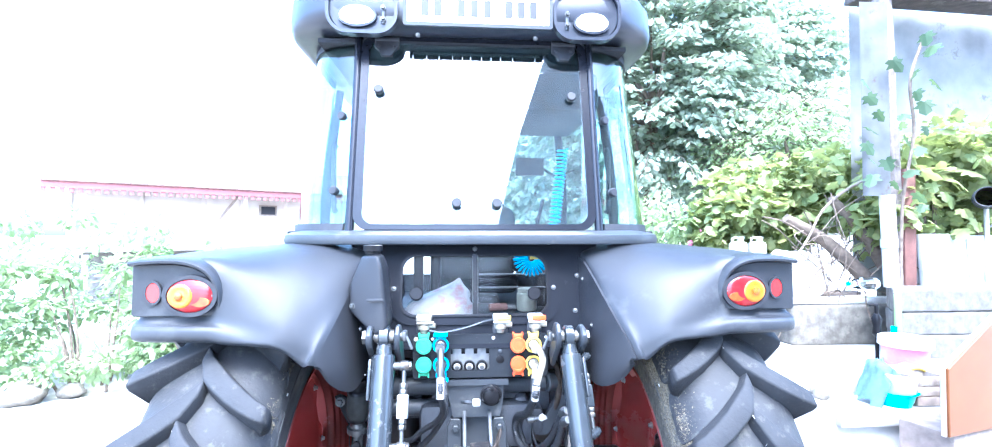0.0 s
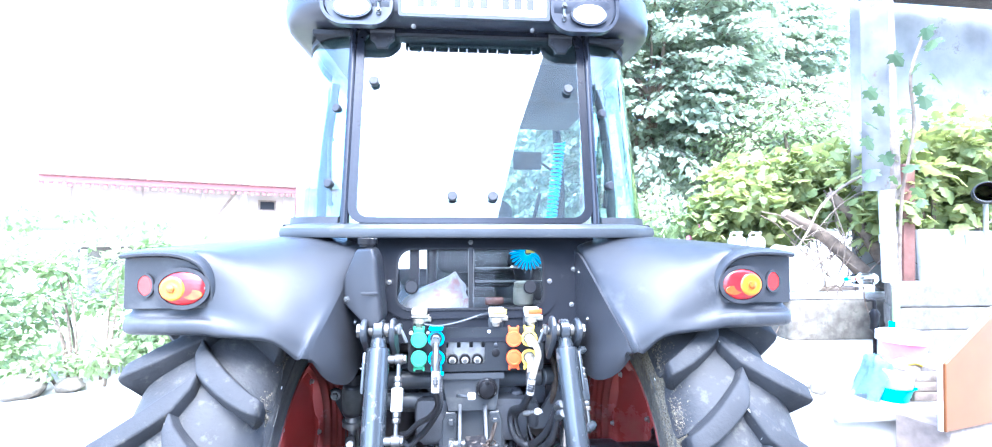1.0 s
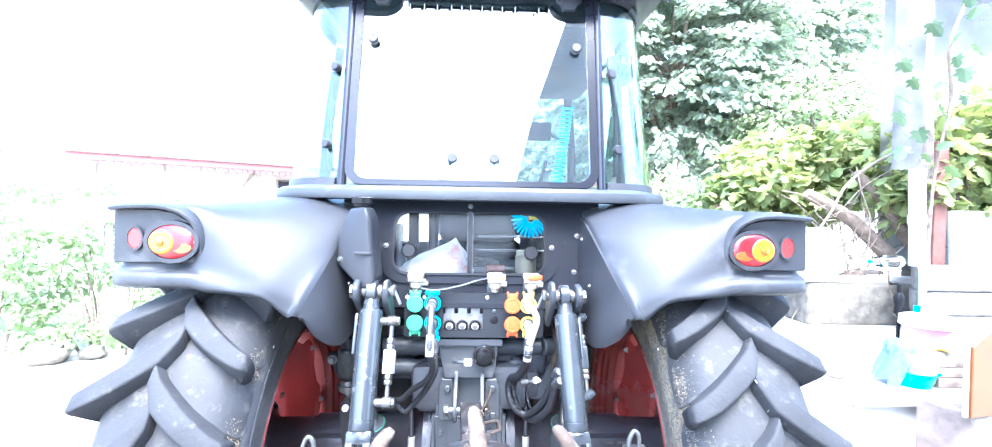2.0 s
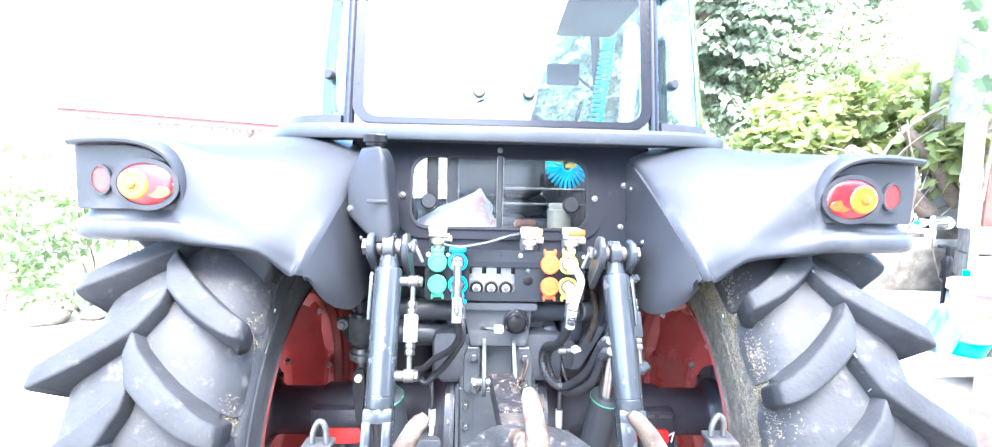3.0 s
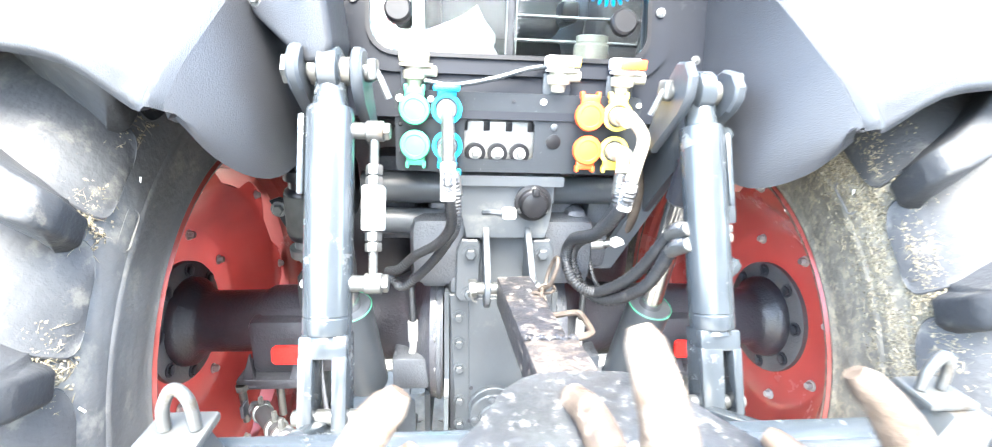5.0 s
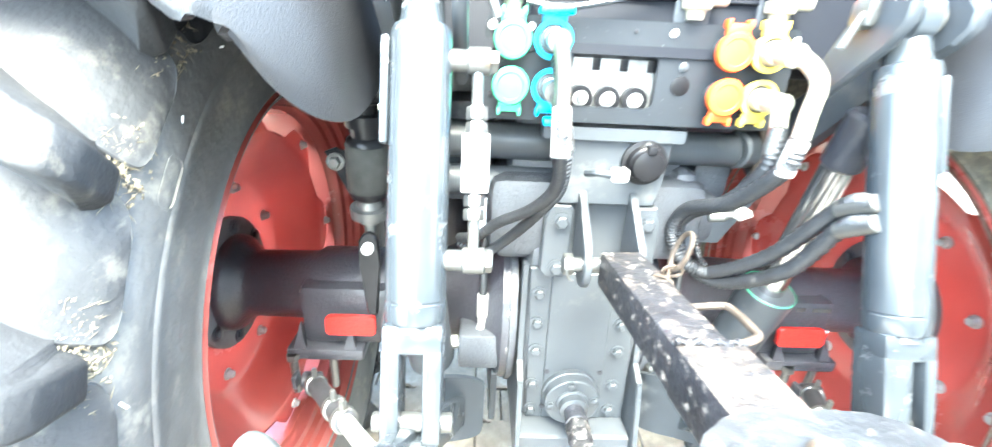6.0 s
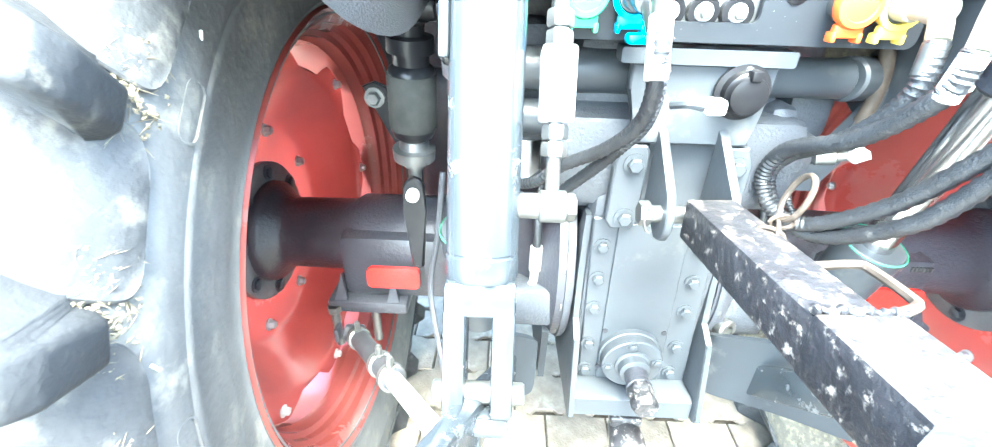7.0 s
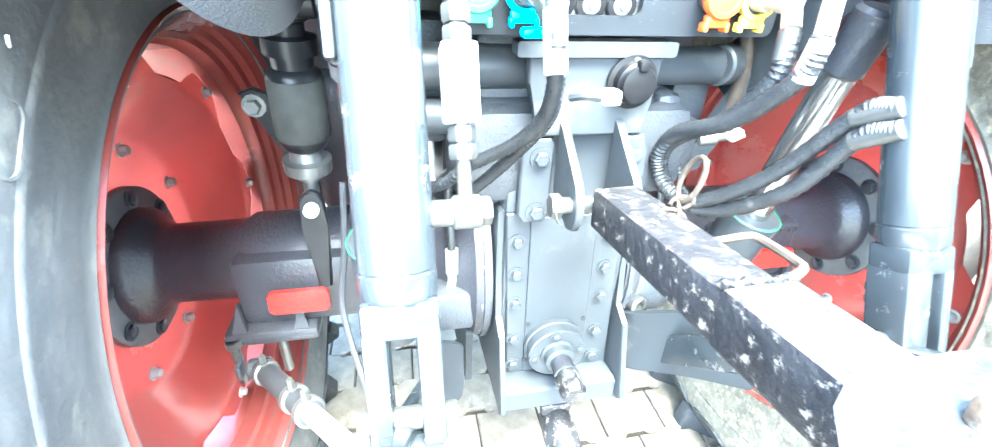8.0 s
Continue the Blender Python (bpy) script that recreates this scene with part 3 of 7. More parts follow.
for s in (-1, 1):
    pod = B()
    arch = lambda g: rrect(0.236 + 2 * g, 0.176 + 2 * g, 0.066 + g, 7, s * 0.413, 2.517)
    prism(pod, arch(0.0), V(0, 2.40, 0), X, Z, 0.046, 0.006)
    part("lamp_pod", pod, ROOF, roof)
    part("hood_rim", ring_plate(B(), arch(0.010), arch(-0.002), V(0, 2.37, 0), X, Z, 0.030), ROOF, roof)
    part("work_lamp_bezel", ring_plate(B(), oval(0.140, 0.084), oval(0.124, 0.068), V(s * 0.43, 2.350, 2.484), X, Z, 0.010), ROOF, roof)
    b = B()
    prism(b, oval(0.126, 0.07), V(s * 0.43, 2.345, 2.484), X, Z, 0.008, 0.004)
    lathe(b, V(s * 0.43, 2.337, 2.484), V(0, -1, 0), [(0, 0.024), (0.004, 0.02), (0.006, 0.0)], 16, False)
    part("work_lamp", b, LENS_CLEAR, roof, "oval clear work lamp")
    b = B()
    rod(b, V(s * 0.338, 2.355, 2.46), V(s * 0.338, 2.355, 2.53), 0.008, 10)
    bolt(b, V(s * 0.338, 2.347, 2.475), V(0, -1, 0), 0.007)
    bolt(b, V(s * 0.338, 2.347, 2.515), V(0, -1, 0), 0.007)
    part("lamp_bracket", b, STEEL, roof)
for x in (-0.215, 0.22):
    part("screw", bolt(B(), V(x, 2.368, 2.43), V(0, -1, -0.4), 0.006, 0.004), STEEL, roof)
plate = part("number_plate", prism(B(), rrect(0.53, 0.118, 0.008, 3), V(0.008, 2.352, 2.525), X, Z, 0.004), PLATE_WHITE, tractor, "white number plate with dark marks")
part("plate_holder", ring_plate(B(), rrect(0.55, 0.138, 0.01, 3), rrect(0.525, 0.112, 0.008, 3), V(0.008, 2.356, 2.525), X, Z, 0.012), GREY, plate)
for x0 in (-0.19, -0.143, -0.058, -0.010, 0.038, 0.118, 0.163, 0.208):
    part("bar", box(B(), V(0.002 + x0, 2.3475, 2.525), (0.026, 0.0015, 0.062), 0), PLATE_INK, plate)

# black rear wall of the cab with its lower window
PV = V(0, 0.28, 1).normalized()


def on_wall(x, z, out=0.0):
    return V(x, 2.272 + 0.28 * (z - 1.42) - out, z)


wall = part("rear_panel", ring_plate(B(), rrect(0.88, 0.415, 0.03, 6, 0, -0.0075), rrect(0.52, 0.225, 0.055, 6, -0.006, 0.0), on_wall(0, 1.52), X, PV, -0.03), PANEL, tractor, "black sheet-metal panel below the cab sill")
part("window_frame", ring_plate(B(), rrect(0.60, 0.275, 0.085), rrect(0.505, 0.208, 0.05), on_wall(-0.006, 1.52), X, PV, 0.008), PANEL, wall, "rounded black window frame")
for x, w in ((-0.131, 0.242), (0.119, 0.242)):
    g = part("pane", prism(B(), rrect(w, 0.22, 0.03), on_wall(x, 1.52, -0.012), X, PV, 0.004), GLASS_DULL, wall)
    g.visible_shadow = False
part("frame_lip", ring_plate(B(), rrect(0.516, 0.219, 0.053), rrect(0.500, 0.203, 0.048), on_wall(-0.006, 1.52, 0.004), X, PV, 0.010), BLACK, wall)
for k in (-0.008, 0.010):
    part("divider_strip", box(B(), on_wall(-0.006 + k, 1.52, 0.002), (0.0022, 0.008, 0.205), 0.0008), STEEL, wall)
part("window_divider", box(B(), on_wall(-0.006, 1.52, -0.008), (0.016, 0.012, 0.215), 0.003), RUBBER, wall)
for x, z in ((-0.006, 1.645), (-0.285, 1.51), (0.27, 1.51), (-0.385, 1.44), (0.345, 1.43), (0.36, 1.55)):
    part("screw", bolt(B(), on_wall(x, z, 0.010 if abs(x) < 0.3 else 0.0), V(0, -1, 0.28), 0.006, 0.004), STEEL, wall)
# closed cab floor and lower sides
b = B()
box(b, V(0, 2.98, 1.30), (0.80, 1.30, 0.03), 0.005)
part("cab_floor", b, DARK, tractor)
for s in (-1, 1):
    part("cab_side_panel", box(B(), V(s * 0.70, 3.05, 1.60), (0.03, 1.15, 0.22), 0.006), DARK, tractor)
part("bonnet", box(B(), V(0, 4.35, 1.15), (0.66, 1.5, 0.50), 0.12, None, 4), RED, tractor, "engine bonnet ahead of the cab")

# fenders
INNER = ((2.30, 0.378, 1.612), (2.20, 0.388, 1.560), (2.12, 0.402, 1.500), (2.05, 0.422, 1.432), (2.015, 0.437, 1.392), (1.998, 0.447, 1.362), (1.990, 0.453, 1.346), (1.990, 0.456, 1.334))
SECTIONS = (
    (0.460, 1.676, ((2.27, 1.647), (2.14, 1.580), (2.06, 1.505), (2.01, 1.425), (1.99, 1.385), (1.985, 1.358), (1.983, 1.345), (1.988, 1.335))),
    (0.540, 1.680, ((2.25, 1.660), (2.11, 1.602), (2.03, 1.530), (1.985, 1.46), (1.97, 1.424), (1.965, 1.405), (1.963, 1.393), (1.970, 1.383))),
    (0.620, 1.679, ((2.24, 1.660), (2.094, 1.615), (2.022, 1.566), (1.986, 1.496), (1.971, 1.445), (1.96, 1.419), (1.957, 1.406), (1.967, 1.397))),
    (0.680, 1.671, ((2.228, 1.654), (2.084, 1.625), (2.010, 1.592), (1.984, 1.520), (1.971, 1.457), (1.957, 1.438), (1.952, 1.413), (1.965, 1.402))),
    (0.712, 1.666, ((2.22, 1.651), (2.078, 1.630), (2.002, 1.609), (1.984, 1.536), (1.976, 1.462), (1.953, 1.449), (1.948, 1.421), (1.962, 1.409))),
    (0.760, 1.660, ((2.20, 1.648), (2.07, 1.634), (1.998, 1.622), (1.996, 1.540), (1.994, 1.464), (1.950, 1.453), (1.945, 1.423), (1.962, 1.411))),
    (0.892, 1.650, ((2.20, 1.642), (2.07, 1.630), (2.000, 1.618), (1.998, 1.540), (1.996, 1.464), (1.955, 1.453), (1.950, 1.425), (1.966, 1.413))),
    (0.928, 1.640, ((2.20, 1.632), (2.08, 1.622), (2.020, 1.612), (2.014, 1.540), (2.012, 1.468), (1.985, 1.455), (1.982, 1.429), (1.994, 1.419))),
    (0.940, 1.610, ((2.21, 1.604), (2.10, 1.596), (2.055, 1.588), (2.050, 1.535), (2.048, 1.480), (2.035, 1.465), (2.033, 1.445), (2.040, 1.435))),
)


def fender(s):
    bm = B()
    grid = []
    front = lambda x, drop: [V(s * x, 3.12, 1.48 - drop), V(s * x, 3.02, 1.56 - drop), V(s * x, 2.80, 1.635 - drop * 0.8)]
    edge = [V(s * 0.374, 2.50, 1.640)] + [V(s * x, y, z) for y, x, z in INNER]
    edge = front(0.374, 0.04) + spline(edge, 3)
    grid.append(edge)
    soft = []
    for i, p in enumerate(edge):
        soft.append(p + V(s * 0.010, -0.004, 0.016) if i < 12 else p + V(s * 0.014, -0.012, 0.006))
    grid.append(soft)
    for k, (x, zt, rear) in enumerate(SECTIONS):
        drop = 1.68 - zt
        line = [V(s * x, 2.50, zt)] + [V(s * (x + (0.035 * max(0, q - 1) / 7 if k == 0 else 0.0)), y, z) for q, (y, z) in enumerate(rear)]
        grid.append(front(x, drop) + spline(line, 3))
    inner_edge = [p.copy() for p in edge]
    across = [spline([g[i] for g in grid], 3) for i in range(len(grid[0]))]
    grid = [[bm.verts.new(a[k]) for a in across] for k in range(len(across[0]))]
    for g0, g1 in zip(grid, grid[1:]):
        for i in range(len(g0) - 1):
            bm.faces.new((g0[i], g0[i + 1], g1[i + 1], g1[i]))
    bmesh.ops.recalc_face_normals(bm, faces=bm.faces)
    if sum(f.normal.z for f in bm.faces) < 0:
        bmesh.ops.reverse_faces(bm, faces=bm.faces)
    bmesh.ops.solidify(bm, geom=bm.faces[:], thickness=0.010)
    f_ob = f = part("fender", bm, PLASTIC, tractor, "black moulded fender with a rear lamp housing", 60)
    # inner side panel, turning in from the crown's edge
    b = B()
    cols = []
    low = spline([V(s * 0.450, 2.000, 1.325), V(s * 0.425, 2.030, 1.270), V(s * 0.395, 2.070, 1.236), V(s * 0.368, 2.120, 1.232), V(s * 0.360, 2.25, 1.262), V(s * 0.360, 2.50, 1.31), V(s * 0.360, 2.9, 1.34), V(s * 0.360, 3.18, 1.37)], 4)
    up = inner_edge[::-1]
    n = max(len(up), len(low))
    pick = lambda line, f: line[min(len(line) - 1, int(f * (len(line) - 1)))].lerp(line[min(len(line) - 1, int(f * (len(line) - 1)) + 1)], f * (len(line) - 1) % 1.0)
    for i in range(n):
        f = i / (n - 1)
        p0, p1 = pick(up, f), pick(low, f)
        cols.append([b.verts.new(p0.lerp(p1, q / 4) - V(s * 0.008 * math.sin(math.pi * q / 4), 0, 0)) for q in range(5)])
    for c0, c1 in zip(cols, cols[1:]):
        for q in range(4):
            b.faces.new((c0[q], c0[q + 1], c1[q + 1], c1[q]))
    bmesh.ops.remove_doubles(b, verts=b.verts[:], dist=0.0005)
    bmesh.ops.solidify(b, geom=b.faces[:], thickness=0.008)
    # darker copy of the fender plastic; cab shade is put into its colour
    part("inner_panel", b, TANK_AND_SHADE, f_ob)
    f = f_ob
    for y, z in ((2.27, 1.54), (2.16, 1.40), (2.35, 1.45), (2.30, 1.33)):
        part("screw", bolt(B(), V(s * 0.371, y, z), V(-s, 0, 0), 0.006, 0.004), STEEL, f)
    # lamp panel, tail lamp, reflector
    c = s * 0.833
    out = [(a * s, h) for a, h in ((-0.108, -0.062), (-0.112, -0.03), (-0.108, 0.015), (-0.09, 0.050), (-0.055, 0.070), (-0.01, 0.078), (0.088, 0.078), (0.098, 0.074), (0.100, -0.055), (0.096, -0.062))]
    part("lamp_panel", prism(B(), out, V(c, 1.998, 1.538), X, Z, 0.012 , 0.002), PLASTIC, f, "dark lamp panel")
    # brow that runs up round the lamps and out along the top
    way = spline([V(0.716, 0, 1.470), V(0.711, 0, 1.510), V(0.716, 0, 1.552), V(0.735, 0, 1.588), V(0.768, 0, 1.609), V(0.815, 0, 1.617), V(0.880, 0, 1.616), V(0.926, 0, 1.611)], 4)
    b = B()
    rings = []
    for i, p in enumerate(way):
        d = (way[min(i + 1, len(way) - 1)] - way[max(i - 1, 0)]).normalized()
        nn = V(-d.z, 0, d.x)
        grow = min(1.0, i / (len(way) * 0.55))
        rear = 1.984 - 0.024 * grow
        row = []
        for o, y in ((0.0, 2.010), (0.0, rear + 0.006), (0.003, rear), (0.009, rear - 0.001), (0.014, rear + 0.006), (0.017, rear + 0.022), (0.019 + 0.003 * grow, 2.045), (0.008, 2.060)):
            q = p + nn * o
            row.append(b.verts.new(V(s * q.x, y, q.z)))
        rings.append(row)
    for r0, r1 in zip(rings, rings[1:]):
        for k in range(8):
            b.faces.new((r0[k], r0[(k + 1) % 8], r1[(k + 1) % 8], r1[k]))
    b.faces.new(rings[0][::-1])
    b.faces.new(rings[-1])
    part("lamp_brow", b, PLASTIC, f_ob, "", 50)
    part("lamp_bezel", ring_plate(B(), oval(0.142, 0.112), oval(0.120, 0.090), V(s * 0.777, 1.988, 1.532), X, Z, 0.016), RUBBER, f)
    b = B()
    o = V(s * 0.777, 1.984, 1.532)
    rings = []
    for rr, dd in ((1.0, 0.0), (0.94, 0.010), (0.75, 0.016), (0.4, 0.018)):
        rings.append([b.verts.new(o + V(0.062 * rr * math.cos(t * math.pi / 16), -dd, 0.0465 * rr * math.sin(t * math.pi / 16))) for t in range(32)])
    for r0, r1 in zip(rings, rings[1:]):
        for i in range(32):
            b.faces.new((r0[i], r0[(i + 1) % 32], r1[(i + 1) % 32], r1[i]))
    b.faces.new(rings[-1])
    part("tail_lamp", b, LENS_RED, f, "oval red tail lamp")
    part("turn_signal", lathe(B(), V(s * 0.798, 1.974, 1.532), V(0, -1, 0), [(0, 0.032), (0.008, 0.032), (0.010, 0.030), (0.011, 0.022), (0.0095, 0.018), (0.0115, 0.012), (0.010, 0.011), (0.012, 0.005), (0.012, 0.001)], 24), LENS_AMBER, f, "round amber turn signal")
    # orange disc and patch put the lamp's inner glow into colour
    part("bulb_glow", lathe(B(), V(s * 0.800, 1.9615, 1.533), V(0, -1, 0), [(0, 0.011), (0.002, 0.010), (0.004, 0.005), (0.005, 0.001)], 14), LENS_DEEP, f, "dark orange disc standing for the bulb's glow behind the lens")
    part("orange_glow", prism(B(), [(x, z) for x, z in oval(0.052, 0.026, 20)], V(s * 0.748, 1.9700, 1.516), X, Z, 0.0035, 0.001), LENS_ORANGE, f, "orange-red ribbed patch standing for a glow in the red lens")
    for k in range(2):
        part("lens_screw", bolt(B(), V(s * 0.777 + (-0.055 + 0.110 * k), 1.978, 1.532), V(0, -1, 0), 0.004, 0.003, False), STEEL, f)
    part("lamp_bezel", ring_plate(B(), oval(0.046, 0.066), oval(0.035, 0.054), V(s * 0.875, 1.988, 1.540), X, Z, 0.010), RUBBER, f)
    part("reflector", prism(B(), oval(0.036, 0.055), V(s * 0.875, 1.988, 1.540), X, Z, 0.008, 0.002), REFLECTOR, f, "round red reflector")
    return f


for s in (-1, 1):
    fender(s)


# rear wheels
def wheel(s):
    cx = s * 0.735
    w = part("rear_wheel", lathe(B(), V(cx + s * 0.03, AX, AZ), X * s, [(0, 0.06), (0.02, 0.07), (0.034, 0.05)], 20), AXLE, tractor, "rear wheel with a lugged tyre and a red rim")
    o = V(cx, AX, AZ)
    half = [(0.0, 0.750), (0.05, 0.748), (0.085, 0.741), (0.112, 0.728), (0.135, 0.710), (0.153, 0.688), (0.164, 0.668), (0.169, 0.650), (0.171, 0.635), (0.172, 0.61), (0.169, 0.592), (0.1705, 0.589), (0.170, 0.582), (0.167, 0.575), (0.162, 0.54), (0.156, 0.50), (0.152, 0.484), (0.154, 0.476), (0.150, 0.469), (0.148, 0.462), (0.148, 0.452)]
    prof = [(-x, r) for x, r in half[::-1]] + half[1:]
    # outer skin, then the inside of the carcass, as one closed ring
    inside = [(x * 0.93, max(0.452, r - 0.012)) for x, r in prof[::-1]]
    b = lathe(B(), o, X, prof + inside + prof[:1], 160, False)
    bmesh.ops.remove_doubles(b, verts=b.verts[:], dist=0.0002)
    N = 24
    phases = {(-1, 1): 6.7, (-1, -1): 14.4, (1, -1): 12.8, (1, 1): 6.7}

    def carc(x):
        x = abs(x)
        for (x0, r0), (x1, r1) in zip(half, half[1:]):
            if x <= x1:
                return r0 + (r1 - r0) * (x - x0) / max(1e-6, x1 - x0)
        return 0.66

    for side in (-1, 1):
        for k in range(N):
            th0 = 2 * math.pi * k / N + radians(phases[(s, side)])
            lug = B()
            rows = []
            for t, xx, hw0, top in ((0, -0.016, 0.024, 0.788), (0.12, 0.010, 0.035, 0.790), (0.28, 0.045, 0.034, 0.790), (0.5, 0.085, 0.031, 0.789), (0.72, 0.125, 0.028, 0.787), (0.9, 0.160, 0.024, 0.782), (1.0, 0.187, 0.022, 0.772), (1.02, 0.191, 0.021, 0.745), (1.03, 0.176, 0.020, 0.680)):
                tt = min(t, 1.0)
                th = th0 - 0.222 * tt ** 0.60
                xb = min(xx, 0.150)
                base = carc(xb) - 0.014
                half_w = hw0
                q = []
                for rr, hw, x2 in ((base, half_w + 0.013, xb), (top, half_w, xx), (top, -half_w, xx), (base, -half_w - 0.013, xb)):
                    a = th + hw / 0.77
                    q.append(lug.verts.new(o + V(side * x2, -rr * math.cos(a), rr * math.sin(a))))
                rows.append(q)
            for r0, r1 in zip(rows, rows[1:]):
                for i in range(3):
                    lug.faces.new((r0[i], r0[i + 1], r1[i + 1], r1[i]))
            lug.faces.new(rows[0])
            lug.faces.new(rows[-1][::-1])
            bmesh.ops.recalc_face_normals(lug, faces=lug.faces[:])
            bmesh.ops.bevel(lug, geom=[e for e in lug.edges if e.is_boundary or e.calc_face_angle(0.0) > 0.35], offset=0.006, segments=2, affect="EDGES", profile=0.5)
            part("lug", lug, LUG, w, "", 50)
            # sloping shoulder between two lugs: a raised pad with a rounded end on the flank
            pad = B()
            line = [q for q in half if 0.08 < q[0] and q[1] > 0.66] + [(0.168, 0.656), (0.170, 0.646)]
            line = spline([V(x, r, 0) for x, r in line], 3)
            cols = []
            for i, q in enumerate(line):
                v = i / (len(line) - 1)
                d = (line[min(i + 1, len(line) - 1)] - line[max(i - 1, 0)]).normalized()
                nx, nr = -d.y, d.x
                tt = min(1.0, max(0.0, q.x / 0.187)) ** 0.95
                mid = th0 + math.pi / N - 0.222 * tt ** 0.60
                end = max(0.0, (v - 0.60) / 0.40)
                up_w, low_w = 0.108 * (1 - 0.62 * end ** 2.2), 0.108 * (1 - 0.50 * end ** 4.0)
                rise = 0.0055 * min(1.0, v / 0.30)
                col = []
                for u, k in ((-1.0, -0.6), (-1.0, 0.95), (-0.965, 1.25), (-0.92, 1.05), (-0.6, 0.97), (-0.2, 0.95), (0.2, 0.95), (0.6, 0.97), (0.92, 1.05), (0.965, 1.25), (1.0, 0.95), (1.0, -0.6)):
                    lip = rise * k if v < 0.999 else rise * min(k, 0.9)
                    a = mid + u * (up_w if u > 0 else low_w)
                    rr = q.y + nr * lip
                    col.append(pad.verts.new(o + V(side * (q.x + nx * lip), -rr * math.cos(a), rr * math.sin(a))))
                cols.append(col)
            q = line[-1]
            cols.append([pad.verts.new(v.co + V(-side * 0.012, 0, 0)) for v in cols[-1]])
            for c0, c1 in zip(cols, cols[1:]):
                for i in range(len(c0)):
                    k2 = (i + 1) % len(c0)
                    pad.faces.new((c0[i], c0[k2], c1[k2], c1[i]))
            pad.faces.new(cols[0])
            pad.faces.new(cols[-1][::-1])
            part("shoulder_pad", pad, TREAD, w, "", 50)
    # torn edges of moulding flash where the two rows of lugs meet
    fl = B()
    rng = random.Random(7 if s < 0 else 9)
    for k in range(48):
        a0 = radians(phases[(s, 1)] + 7.5 * k + (1.5 if k % 2 else -3.0))
        sg = 1 if k % 2 else -1
        pts = []
        for q in range(7):
            a = a0 + radians(3.4) * q / 6
            rr = 0.757 + 0.026 * math.sin(math.pi * q / 6) ** 0.5
            pts.append(o + V(sg * (0.004 + 0.016 * q / 6) + rng.uniform(-0.003, 0.003), -rr * math.cos(a), rr * math.sin(a)))
        tube(fl, pts, lambda f: 0.0006 + 0.0016 * math.sin(math.pi * min(1, max(0, f))), 5, 1)
    tagged(part("moulding_flash", fl, FLASH, w, "torn pale rubber edges"), kind="stuff")
    # raised marks and rubber nibs on the inner sidewall
    for k in range(9):
        a = radians(-60 + 34 * k + (7 if s > 0 else 0))
        R, T = V(0, -math.cos(a), math.sin(a)), V(0, math.sin(a), math.cos(a))
        u, v = (R, T) if s > 0 else (T, R)
        size = (0.052, 0.030 + 0.012 * (k % 3)) if s < 0 else (0.030 + 0.012 * (k % 3), 0.052)
        size = (size[1] * 2.2, 0.030) if s < 0 else (0.030, size[0] * 2.2)
        base = o + V(-s * 0.170, 0, 0) + R * 0.606
        part("embossed_mark", ring_plate(B(), rrect(size[0], size[1], 0.013, 4), rrect(size[0] - 0.006, size[1] - 0.006, 0.010, 4), base + X * s * 0.002, u, v, 0.004), TYRE, w)
    for k in range(16):
        a = radians(-70 + 19 * k + 5 * math.sin(k * 2.3))
        rr = 0.628 + 0.014 * math.sin(k * 1.7)
        q = o + V(-s * 0.171, -rr * math.cos(a), rr * math.sin(a))
        part("rubber_nib", rod(B(), q, q + V(-s * 0.004, 0.012 * math.sin(k * 3.1), 0.010 * math.cos(k * 2.0)), 0.0014, 6), INK_WHITE, w)
    tyre = part("tyre", b, TYRE, w, "black agricultural tyre, dusty, with deep chevron lugs", 35)
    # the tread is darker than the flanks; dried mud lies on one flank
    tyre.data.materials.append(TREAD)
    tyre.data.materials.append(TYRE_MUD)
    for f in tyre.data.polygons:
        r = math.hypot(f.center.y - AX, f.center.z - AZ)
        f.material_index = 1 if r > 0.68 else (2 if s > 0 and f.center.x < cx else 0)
    # dried mud and chopped straw caked on the inner flank
    rng = random.Random(31 + s)
    vs, fs = [], []
    for k in range(20000 if s > 0 else 6000):
        a = radians(rng.uniform(-35, 100))
        rr = rng.gauss(0.640, 0.040) if s > 0 else rng.gauss(0.674, 0.016)
        if not 0.545 < rr < 0.722:
            continue
        dens = 0.62 + noise.noise(V(rr * 26, a * 9, 3.1 * s)) + 0.5 * noise.noise(V(rr * 70, a * 30, 8.0))
        if s < 0:
            dens = 0.75 * dens - 0.25 + 0.45 * math.cos((a - radians(phases[(-1, 1)]) + 0.20) * N)
        if rng.random() > dens * (1.0 if s > 0 else 0.8):
            continue
        hx = next(x0 + (x1 - x0) * (rr - r0) / (r1 - r0) for (x0, r0), (x1, r1) in zip(half[2:], half[3:]) if min(r0, r1) <= rr <= max(r0, r1) and abs(r1 - r0) > 1e-6)
        R, T = V(0, -math.cos(a), math.sin(a)), V(0, math.sin(a), math.cos(a))
        c = o + V(-s * (hx + (0.0040 if rr > 0.648 else 0.0)), 0, 0) + R * (rr + (0.0030 if rr > 0.66 else 0.0))
        nrm = (V(-s, 0, 0) + R * (0.05 if rr < 0.65 else 0.9)).normalized()
        turn = rng.uniform(0, math.pi)
        u = (R * math.cos(turn) + T * math.sin(turn))
        u = (u - nrm * u.dot(nrm)).normalized()
        v = nrm.cross(u)
        straw = rng.random() < 0.22
        lu, lv, lh = (rng.uniform(0.006, 0.015), rng.uniform(0.0005, 0.0009), 0.0012) if straw else (rng.uniform(0.0014, 0.0042), rng.uniform(0.0010, 0.0030), rng.uniform(0.0008, 0.0022))
        i = len(vs)
